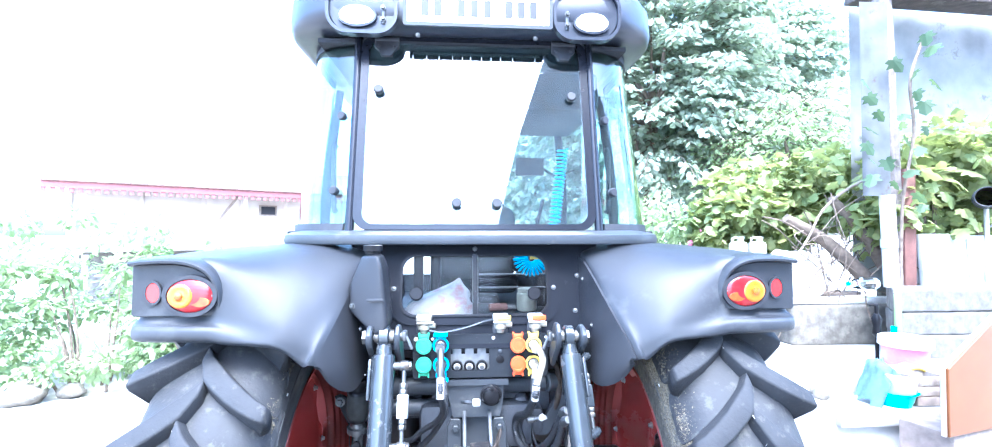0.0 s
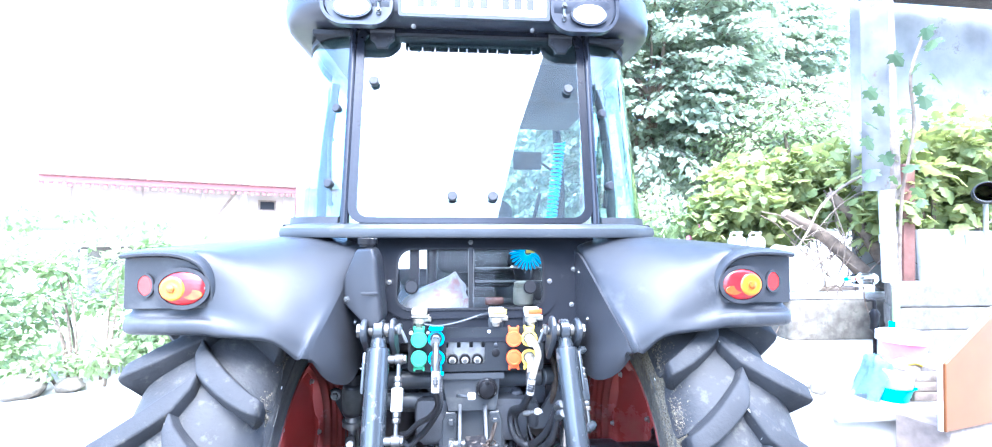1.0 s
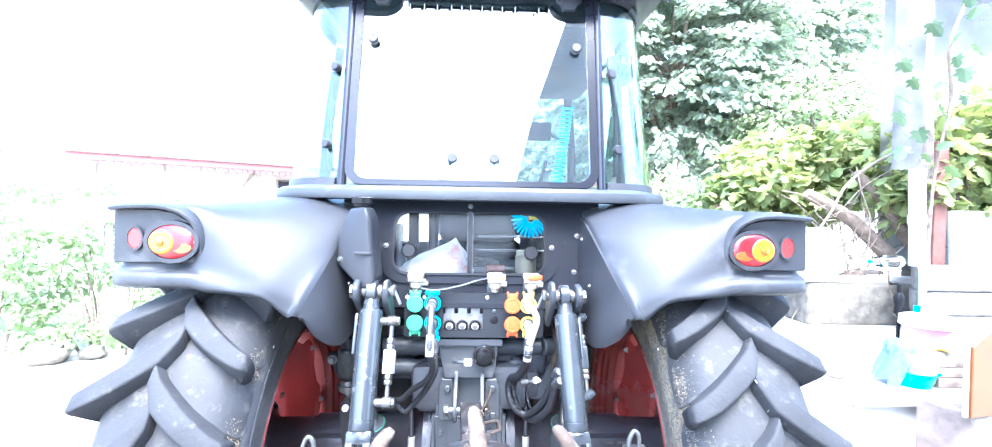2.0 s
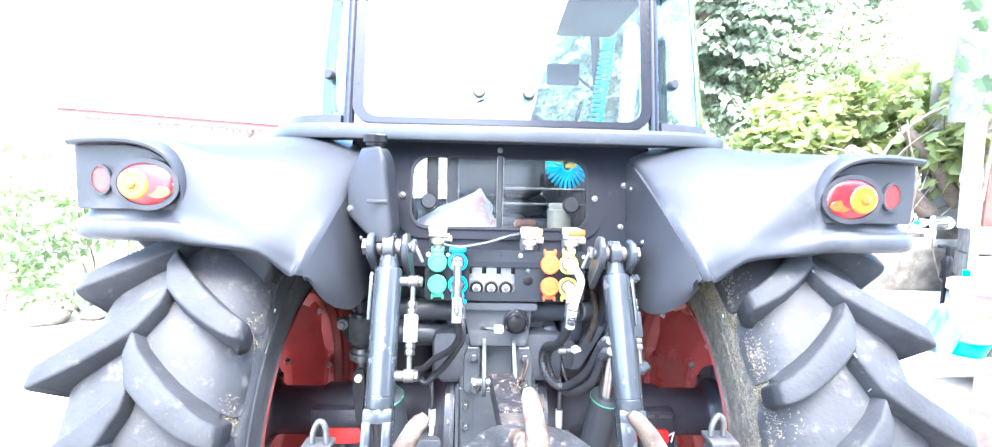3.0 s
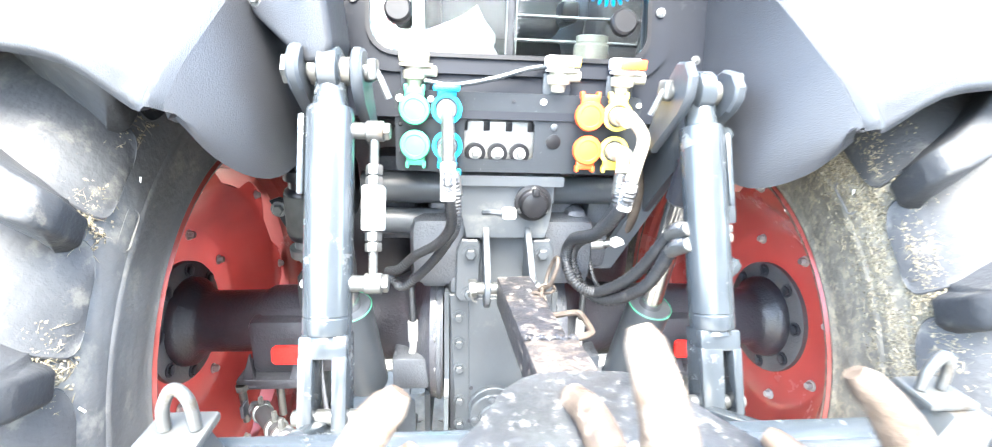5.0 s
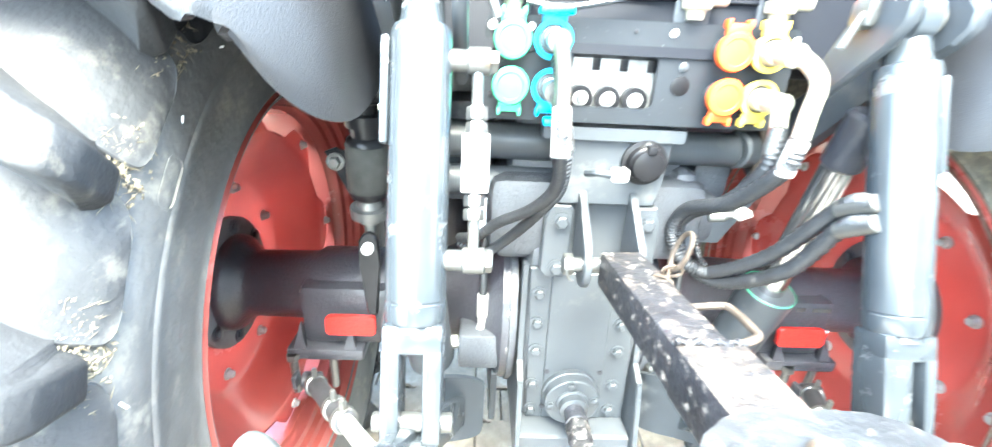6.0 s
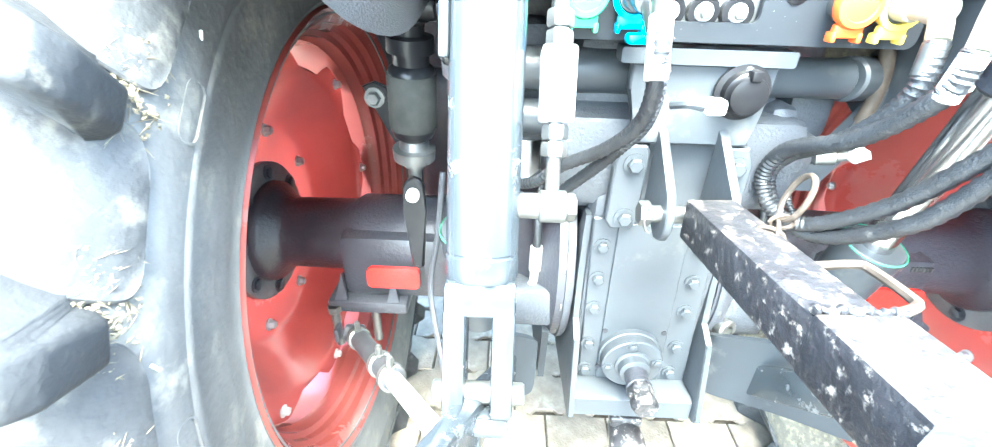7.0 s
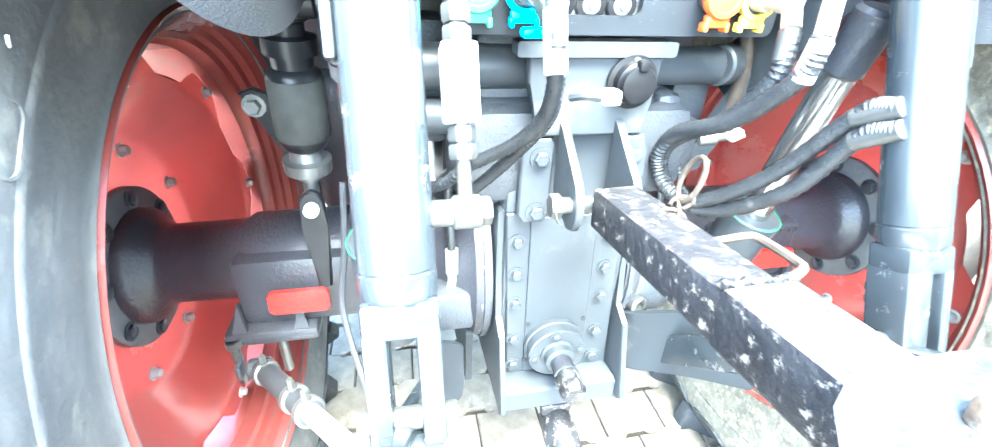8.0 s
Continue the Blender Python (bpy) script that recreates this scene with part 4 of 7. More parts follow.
        vs += [c + u * lu * rng.uniform(0.8, 1.2), c + v * lv * rng.uniform(0.7, 1.3), c - u * lu, c - v * lv, c + nrm * lh + u * lu * rng.uniform(-0.4, 0.4)]
        fs += [(i, i + 1, i + 4), (i + 1, i + 2, i + 4), (i + 2, i + 3, i + 4), (i + 3, i, i + 4)]
    mud = B()
    mv = [mud.verts.new(v) for v in vs]
    for f in fs:
        mud.faces.new([mv[i] for i in f])
    tagged(part("dried_mud", mud, CRUMB, w, "beige dried mud and chopped straw"), kind="stuff")
    # rim barrel with its steps
    prof = [(-0.150, 0.470), (-0.155, 0.465), (-0.150, 0.458), (-0.144, 0.452), (-0.138, 0.448), (-0.130, 0.437), (-0.114, 0.435), (-0.107, 0.425), (-0.092, 0.423), (-0.085, 0.413), (-0.064, 0.411), (-0.056, 0.404), (0.080, 0.402), (0.09, 0.42), (0.11, 0.44), (0.136, 0.449), (0.150, 0.464)]
    b = lathe(B(), o, X * s, prof, 64, False)
    bmesh.ops.solidify(b, geom=b.faces[:], thickness=0.008)
    part("rim", b, RED, w, "red painted steel rim")
    # dished disc with eight openings at its edge
    b = B()
    rings = []
    M = 96
    for rr, xx in ((0.07, 0.0), (0.150, 0.0), (0.240, -0.001), (0.256, -0.010), (0.300, -0.045), (0.340, -0.090), (0.356, -0.099), (1.0, -0.100)):
        ring = []
        for i in range(M):
            a = 2 * math.pi * i / M
            lob = 0.5 + 0.5 * math.cos(8 * a)
            r = rr if rr < 0.9 else 0.352 + 0.05 * min(1.0, max(0.0, 1.6 * lob - 0.3))
            bulge = -0.006 * lob * max(0.0, min(1.0, (rr - 0.22) / 0.1)) if rr < 0.9 else 0.0
            ring.append(b.verts.new(o + V(s * (xx + 0.065 + bulge), -min(r, 0.403) * math.cos(a), min(r, 0.403) * math.sin(a))))
        rings.append(ring)
    for r0, r1 in zip(rings, rings[1:]):
        for i in range(M):
            b.faces.new((r0[i], r0[(i + 1) % M], r1[(i + 1) % M], r1[i]))
    bmesh.ops.solidify(b, geom=b.faces[:], thickness=0.010)
    part("disc", b, RED, w, "red dished wheel disc")
    for k in range(8):
        a = 2 * math.pi * k / 8
        part("rim_bolt", bolt(B(), o + V(s * -0.038, -0.378 * math.cos(a), 0.378 * math.sin(a)), V(-s, 0, 0), 0.009, 0.012), ZINC, w)
        a += math.pi / 8
        part("wheel_nut", bolt(B(), V(cx + s * 0.064, AX - 0.222 * math.cos(a), AZ + 0.222 * math.sin(a)), V(-s, 0, 0), 0.010, 0.014), ZINC, w)
    part("hub_flange", lathe(B(), V(cx + s * 0.046, AX, AZ), X * s, [(0, 0.10), (0.002, 0.150), (0.006, 0.155), (0.020, 0.155), (0.022, 0.150)], 40), HUB, w)
    for k in range(8):
        a = 2 * math.pi * (k + 0.3) / 8
        part("hub_bolt", bolt(B(), V(cx + s * 0.048, AX - 0.132 * math.cos(a), AZ + 0.132 * math.sin(a)), V(-s, 0, 0), 0.013, 0.008), AXLE, w)
    return w


for s in (-1, 1):
    wheel(s)

# rear axle and gearbox
for s in (-1, 1):
    b = lathe(B(), V(s * 0.13, AX, AZ), X * s, [(0, 0.20), (0.03, 0.20), (0.05, 0.17), (0.09, 0.13), (0.16, 0.10), (0.30, 0.094), (0.44, 0.092), (0.46, 0.080), (0.595, 0.078), (0.612, 0.086), (0.628, 0.104), (0.636, 0.112), (0.652, 0.114)], 36)
    box(b, V(s * 0.48, AX - 0.01, AZ - 0.02), (0.24, 0.19, 0.15), 0.02)
    ax = part("axle_housing", b, AXLE, tractor, "dark cast rear axle housing")
    b = box(B(), V(s * 0.545, AX - 0.05, AZ - 0.105), (0.17, 0.16, 0.03), 0.008)
    for dx in (-0.055, 0.055):
        prism(b, [(-0.018, -0.03), (0.018, -0.03), (0.0, 0.05)], V(s * 0.545 + dx, AX - 0.112, AZ - 0.085), X, V(0, 0.35, 1), 0.010)
    part("axle_pad", b, AXLE, ax)
    part("reflector", prism(B(), rrect(0.105, 0.044, 0.008), V(s * 0.478 + (0.030 if s > 0 else 0), 2.362, 0.743), X, V(0, 0.12, 1), 0.012, 0.002), REFLECTOR, ax, "red bar reflector")
    if s > 0:
        b = box(B(), V(0.590, 2.3875, 0.722), (0.005, 0.003, 0.036), 0.001, Euler((0, 0.22, 0)).to_matrix())
        box(b, V(0.583, 2.3875, 0.732), (0.004, 0.003, 0.015), 0.001, Euler((0, 0.85, 0)).to_matrix())
        part("chalk_mark", b, INK_WHITE, ax, "white chalk stroke")
        b = B()
        for x0, count in ((0.508, 3), (0.546, 6)):
            for k in range(count):
                box(b, V(x0 + 0.0075 * k, 2.3885, 0.793), (0.0045, 0.004, 0.011), 0.0012)
        part("cast_mark", b, STEEL, ax, "row of small raised cast characters")
    for dx, dy in ((-0.05, -0.02), (0.03, 0.0)):
        b = rod(B(), V(s * 0.565 + dx, AX - 0.11 + dy, 0.655), V(s * 0.565 + dx, AX - 0.11 + dy, 0.55), 0.009, 12)
        hexnut(b, V(s * 0.565 + dx, AX - 0.11 + dy, 0.655), V(s * 0.565 + dx, AX - 0.11 + dy, 0.64), 0.015)
        part("stud", b, STEEL, ax)

b = B()
box(b, V(0, 2.62, 0.72), (0.235, 0.66, 0.52), 0.02)
gearbox = part("gearbox", b, CAST, tractor, "dark grey cast gearbox housing")
part("upper_housing", box(B(), V(0, 2.70, 1.08), (0.33, 0.70, 0.26), 0.03), CAST, gearbox)
part("bell_housing", box(B(), V(0, 3.55, 0.85), (0.36, 1.1, 0.6), 0.08), CAST, gearbox)
b = prism(B(), [(-0.115, 0.937), (-0.098, 0.552), (0.114, 0.552), (0.092, 0.937)], V(0, 2.293, 0), X, Z, 0.010, 0.002)
part("cover_plate", b, GREY, gearbox)
part("inner_cover", prism(B(), [(-0.074, 0.930), (-0.066, 0.575), (0.058, 0.575), (0.043, 0.930)], V(0, 2.2835, 0), X, Z, 0.006, 0.001), GREY, gearbox)
for k, z in enumerate((0.884, 0.817, 0.751, 0.664, 0.596)):
    for x in (-0.0945 + 0.0013 * k, 0.071 + 0.0020 * k):
        part("bolt", bolt(B(), V(x, 2.283, z), V(0, -1, 0), 0.010, 0.010), GREY, gearbox)
for x, z in ((-0.064, 0.700), (0.046, 0.700), (-0.066, 0.607)):
    part("screw_hole", lathe(B(), V(x, 2.2772, z), V(0, -1, 0), [(0, 0.005), (0.0015, 0.005)], 12), DARK, gearbox)
# power take-off: drum, bolted flange and splined shaft
PX, PZ = -0.011, 0.648
pto = part("pto_drum", lathe(B(), V(PX, 2.279, PZ), V(0, -1, 0), [(0, 0.0590), (0.012, 0.0590), (0.014, 0.0565), (0.033, 0.0565), (0.035, 0.0540), (0.0345, 0.034)], 44), GREY, tractor, "grey power take-off drum with a bolted flange")
part("hub", lathe(B(), V(PX, 2.245, PZ), V(0, -1, 0), [(0, 0.034), (0.004, 0.033), (0.006, 0.029), (0.020, 0.028), (0.023, 0.023)], 32), GREY, pto)
part("shaft", lathe(B(), V(PX, 2.235, PZ), V(0, -1, 0), [(0, 0.0205), (0.034, 0.0205), (0.037, 0.0225), (0.044, 0.0225), (0.046, 0.0195)], 28), AXLE, pto, "greasy dark shaft")
b = B()
R0 = []
for y, r in ((2.192, 0.0195), (2.188, 0.0235), (2.176, 0.0235), (2.172, 0.0215), (2.166, 0.0215), (2.162, 0.0235), (2.150, 0.0230), (2.143, 0.0185)):
    R0.append([b.verts.new(V(PX + r * (1 if k % 4 < 2 else 0.88) * math.cos(math.pi * k / 12), y, PZ + r * (1 if k % 4 < 2 else 0.88) * math.sin(math.pi * k / 12))) for k in range(24)])
for r0, r1 in zip(R0, R0[1:]):
    for i in range(24):
        b.faces.new((r0[i], r0[(i + 1) % 24], r1[(i + 1) % 24], r1[i]))
b.faces.new(R0[0])
b.faces.new(R0[-1])
part("splined_end", b, RUST, pto, "greasy worn splines")
for k in range(4):
    a = math.pi * (0.5 * k + 0.05)
    part("bolt", bolt(B(), V(PX + 0.045 * math.cos(a), 2.2455, PZ + 0.045 * math.sin(a)), V(0, -1, 0), 0.008, 0.005), GREY, pto)
# greasy drawbar below it
b = box(B(), V(0.030, 2.56, 0.405), (0.070, 0.52, 0.030), 0.006)
lathe(b, V(0.032, 2.34, 0.385), V(0.05, -0.8, -0.35), [(0, 0.020), (0.02, 0.036), (0.07, 0.041), (0.12, 0.040), (0.15, 0.032), (0.16, 0.012)], 22)
for v in b.verts:
    v.co += 0.004 * V(noise.noise(v.co * 40), noise.noise(v.co * 40 + V(7, 0, 0)), noise.noise(v.co * 40 + V(0, 7, 0)))
part("drawbar", b, RUST, tractor, "greasy black drawbar end", 60)
# drawbar frame under the gearbox
frame_bars = part("drawbar_frame", prism(B(), [(2.225, 0.572), (2.235, 0.577), (2.44, 0.552), (2.44, 0.512), (2.222, 0.532)], V(-0.115, 0, 0), Y, Z, 0.228, 0.002), GREY, tractor, "grey steel drawbar frame with worn front edges")
for x in (-0.126, 0.114):
    part("side_bar", prism(B(), [(2.32, 0.935), (2.296, 0.935), (2.296, 0.80), (2.286, 0.72), (2.247, 0.702), (2.204, 0.545), (2.212, 0.535), (2.46, 0.50), (2.46, 0.72)], V(x, 0, 0), Y, Z, 0.011, 0.0015), GREY, frame_bars)
for x in (-0.1205, 0.1195):
    part("worn_edge", prism(B(), [(2.2480, 0.699), (2.2440, 0.699), (2.2010, 0.548), (2.2050, 0.548)], V(x - 0.0045, 0, 0), Y, Z, 0.009), BARREL, frame_bars, "bare worn steel edge")
for s in (-1, 1):
    part("side_plate", prism(B(), [(2.33, 0.64), (2.42, 0.68), (2.9, 0.48), (2.9, 0.36), (2.34, 0.50)], V(s * 0.168 - 0.007, 0, 0), Y, Z, 0.014), GUIDE, tractor)
part("eye_pin", lathe(B(), V(0.166, 2.315, 0.697), V(0.35, -1, 0.1), [(0, 0.02), (0.02, 0.02), (0.024, 0.016), (0.024, 0.009), (0.01, 0.009)], 20, False), STEEL, tractor)

# cross shaft and tubes above the gearbox
b = B()
rod(b, V(-0.30, 2.36, 1.155), V(-0.075, 2.36, 1.155), 0.034, 24)
rod(b, V(-0.30, 2.35, 1.082), V(-0.075, 2.35, 1.082), 0.028, 24)
part("cross_tube", b, GREY, tractor, "dark grey tubes of the lift housing")
b = B()
rod(b, V(0.07, 2.34, 1.158), V(0.25, 2.36, 1.155), 0.030, 24, 0.004)
rod(b, V(0.25, 2.36, 1.155), V(0.33, 2.40, 1.15), 0.034, 24, 0.004)
part("cross_tube", b, GREY, tractor)
b = box(B(), V(0, 2.375, 1.025), (0.40, 0.16, 0.16), 0.03)
box(b, V(-0.138, 2.36, 0.966), (0.082, 0.06, 0.074), 0.012)
lathe(b, V(-0.132, 2.331, 0.964), V(0, -1, 0), [(0, 0.020), (0.006, 0.020), (0.008, 0.016), (0.008, 0.009), (0.002, 0.008)], 24)
part("lift_housing", b, CAST, tractor)

# ---- rear linkage and hydraulics ----
# coupler panel
b = B()
py = 2.252
ring_plate(b, rrect(0.455, 0.146, 0.012, 6, 0.013, 0.0), rrect(0.130, 0.074, 0.010, 6, -0.024, -0.012), V(0, py, 1.287), X, Z, 0.006)
panel = part("coupler_panel", b, SPECK, tractor, "dark grey steel plate carrying hydraulic couplers")
# the black disc stands for an open hole, its shade put into colour
for x, z, r, m in ((0.078, 1.274, 0.014, BLACK), (0.078, 1.301, 0.007, GREY), (-0.205, 1.345, 0.007, WHITE), (-0.15, 1.345, 0.006, WHITE), (0.055, 1.346, 0.006, WHITE), (-0.205, 1.30, 0.004, DARK), (-0.205, 1.25, 0.004, DARK), (0.0, 1.346, 0.003, DARK), (0.235, 1.345, 0.005, WHITE)):
    part("stud", lathe(B(), V(x, py - 0.006, z), V(0, -1, 0), [(0, r), (0.0015, r), (0.003, r * 0.7)], 14), m, panel)
b = box(B(), V(-0.024, 2.31, 1.275), (0.15, 0.09, 0.10), 0.006)
part("valve_block", b, CAST, tractor)
for k in range(3):
    x = -0.068 + 0.042 * k
    v = part("spool_end", lathe(B(), V(x, 2.266, 1.249), V(0, -1, 0), [(0, 0.017), (0.010, 0.017), (0.012, 0.011), (0.016, 0.011), (0.017, 0.006)], 20), ZINC, tractor)
    part("spool_ring", lathe(B(), V(x, 2.2655, 1.249), V(0, -1, 0), [(0, 0.0195), (0.013, 0.0195), (0.0135, 0.0175), (0.0135, 0.012)], 20, False), BLACK, v)
    part("spool_nut", bolt(B(), V(x, 2.249, 1.249), V(0, -1, 0), 0.008, 0.006, False), STEEL, v)
part("valve_face", box(B(), V(-0.024, 2.2705, 1.275), (0.140, 0.012, 0.088), 0.003), VALVE, tractor, "pale cast valve face")
for k in range(4):
    part("valve_slot", box(B(), V(-0.089 + 0.042 * k, 2.2640, 1.301), (0.013, 0.004, 0.024), 0.004), BLACK, tractor)
for x in (-0.05, 0.0, 0.045, -0.09):
    part("feed_pipe", tube(B(), [V(x, 2.30, 1.31), V(x + 0.004, 2.275, 1.365), V(x + 0.03, 2.30, 1.375), V(x + 0.035, 2.34, 1.35)], 0.006, 8, 5), RUBBER, tractor)
part("cable", tube(B(), [V(-0.16, 2.232, 1.376), V(-0.11, 2.228, 1.371), V(-0.04, 2.230, 1.384), V(0.02, 2.236, 1.402), V(0.06, 2.25, 1.408)], 0.0048, 8, 6), BARREL, tractor)
part("cable", tube(B(), [V(0.09, 2.27, 1.40), V(0.13, 2.28, 1.385), V(0.17, 2.29, 1.37)], 0.006, 8, 6), RUBBER, tractor)


def coupler(x, z, material, cap_down, plug):
    """A quick coupler with a hinged dust cap."""
    c = part("quick_coupler", lathe(B(), V(x, py - 0.004, z), V(0, -1, 0), [(0, 0.021), (0.018, 0.021), (0.020, 0.018), (0.026, 0.018)], 24), STEEL, tractor)
    b = lathe(B(), V(x, py - 0.026, z), V(0, -1, 0), [(0, 0.026), (0.008, 0.027), (0.012, 0.025), (0.0125, 0.019), (0.011, 0.018), (0.012, 0.001)], 28) if not plug else lathe(B(), V(x, py - 0.024, z), V(0, -1, 0), [(0, 0.026), (0.010, 0.027), (0.010, 0.020), (0.004, 0.019)], 28, False)
    box(b, V(x, py - 0.026, z + (-0.029 if cap_down else 0.029)), (0.034, 0.010, 0.016), 0.003)
    for d in (-1, 1):
        box(b, V(x + d * 0.015, py - 0.024, z + (-0.036 if cap_down else 0.036)), (0.006, 0.016, 0.012), 0.002)
    part("dust_cap", b, material, c)
    if plug:
        part("plug", lathe(B(), V(x, py - 0.02, z), V(0, -1, 0), [(0, 0.016), (0.03, 0.016), (0.032, 0.013), (0.05, 0.013), (0.052, 0.015), (0.07, 0.015)], 20), STEEL if material is BLUE else CREAM, c)
    return c


for x, z, m, down, plug in ((-0.177, 1.328, GREEN, False, False), (-0.177, 1.266, GREEN, True, False), (-0.121, 1.330, BLUE, False, True), (-0.120, 1.266, BLUE, True, True),
                            (0.136, 1.326, ORANGE, False, False), (0.137, 1.264, ORANGE, True, False), (0.188, 1.327, YELLOW, False, True), (0.188, 1.264, YELLOW, True, True)):
    coupler(x, z, m, down, plug)
# open cap of the upper blue coupler
part("cap_flap", box(B(), V(-0.121, 2.215, 1.366), (0.046, 0.034, 0.010), 0.003), BLUE, tractor)
part("cap_flap", box(B(), V(-0.112, 2.20, 1.222), (0.034, 0.022, 0.012), 0.004), BLUE, tractor)
for x, m in ((-0.178, CREAM), (0.079, YELLOW), (0.198, ORANGE)):
    b = box(B(), V(x, 2.258, 1.372), (0.052, 0.006, 0.05), 0.003)
    part("bracket", b, GREY, tractor)
    b = lathe(B(), V(x, 2.245, 1.365), Z, [(0, 0.012), (0.012, 0.014), (0.014, 0.020), (0.028, 0.022), (0.030, 0.017), (0.040, 0.017)], 20)
    rod(b, V(x, 2.245, 1.392), V(x + 0.038, 2.235, 1.392), 0.009, 12)
    c = part("upright_coupler", b, CREAM, tractor)
    b = box(B(), V(x, 2.243, 1.416), (0.052, 0.036, 0.022), 0.006)
    box(b, V(x + 0.004, 2.238, 1.402), (0.056, 0.03, 0.006), 0.002)
    part("dust_cap", b, CREAM if m is CREAM else WHITE, c)
    if m is not CREAM:
        part("cap_stripe", box(B(), V(x + 0.010, 2.2245, 1.416), (0.047, 0.006, 0.017), 0.002), m, c)

# top link bracket, trailer socket
b = prism(B(), [(-0.100, 1.186), (-0.100, 1.150), (-0.086, 1.115), (-0.084, 1.074), (0.081, 1.074), (0.083, 1.115), (0.092, 1.150), (0.094, 1.186)], V(0, 2.280, 0), X, Z, 0.020, 0.003)
bracket = part("top_link_bracket", b, GREY, tractor, "grey steel top link bracket")
part("top_flange", prism(B(), rrect(0.226, 0.020, 0.004, 3, -0.006, 1.196), V(0, 2.285, 0), X, Z, 0.035), GREY, bracket)
part("back_plate", prism(B(), [(-0.050, 1.078), (-0.056, 0.955), (0.060, 0.955), (0.052, 1.078)], V(0, 2.292, 0), X, Z, 0.010, 0.002), GREY, bracket)
for s in (-1, 1):
    b = prism(B(), [(0.058, 1.071), (0.052, 1.060), (0.052, 0.945), (0.060, 0.930), (0.093, 0.930), (0.103, 0.945), (0.101, 1.045), (0.090, 1.071)], V(0, 2.282, 0), X, Z, 0.020, 0.003)
    for v in b.verts:
        v.co = V(s * v.co.x, v.co.y, v.co.z)
    if s < 0:
        bmesh.ops.reverse_faces(b, faces=b.faces[:])
    part("bolting_ear", b, GREY, bracket)
for s in (-1, 1):
    b = prism(B(), [(2.262, 1.100), (2.250, 1.092), (2.172, 1.035), (2.158, 1.010), (2.158, 0.985), (2.170, 0.966), (2.190, 0.958), (2.262, 0.985)], V(s * 0.0425 - 0.006, 0, 0), Y, Z, 0.012, 0.002)
    part("lug", b, GREY, bracket)
for x, z in ((-0.072, 1.041), (0.077, 1.041), (-0.073, 0.950), (0.080, 0.952)):
    part("bolt", bolt(B(), V(x, 2.2625, z), V(0, -1, 0), 0.012, 0.010), GREY, bracket)
b = rod(B(), V(-0.075, 2.185, 1.0), V(0.06, 2.185, 1.0), 0.012, 16, 0.002)
hexnut(b, V(-0.078, 2.185, 1.0), V(-0.062, 2.185, 1.0), 0.018)
tube(b, [V(-0.069, 2.17, 1.015), V(-0.075, 2.165, 1.0), V(-0.069, 2.168, 0.983), V(-0.062, 2.17, 0.978)], 0.002, 6, 4)
part("link_pin", b, STEEL, bracket)
b = lathe(B(), V(0.048, 2.258, 1.153), V(0, -1, 0), [(0, 0.036), (0.008, 0.037), (0.010, 0.030), (0.022, 0.029), (0.024, 0.026), (0.030, 0.024), (0.034, 0.012)], 28)
box(b, V(0.049, 2.231, 1.179), (0.014, 0.018, 0.014), 0.003)
sock = part("trailer_socket", b, BLACK, tractor, "round black trailer socket")
for k in range(3):
    a = radians(90 + 120 * k)
    part("screw", bolt(B(), V(0.048 + 0.029 * math.cos(a), 2.248, 1.153 + 0.029 * math.sin(a)), V(0, -1, 0), 0.004, 0.003), STEEL, sock)
part("plug", box(B(), V(-0.004, 2.205, 1.145), (0.026, 0.024, 0.020), 0.005), WHITE, tractor, "small white plastic plug")
part("plug_lead", tube(B(), [V(-0.016, 2.206, 1.144), V(-0.037, 2.205, 1.147), V(-0.050, 2.225, 1.140)], 0.006, 8, 5), GREY, tractor)


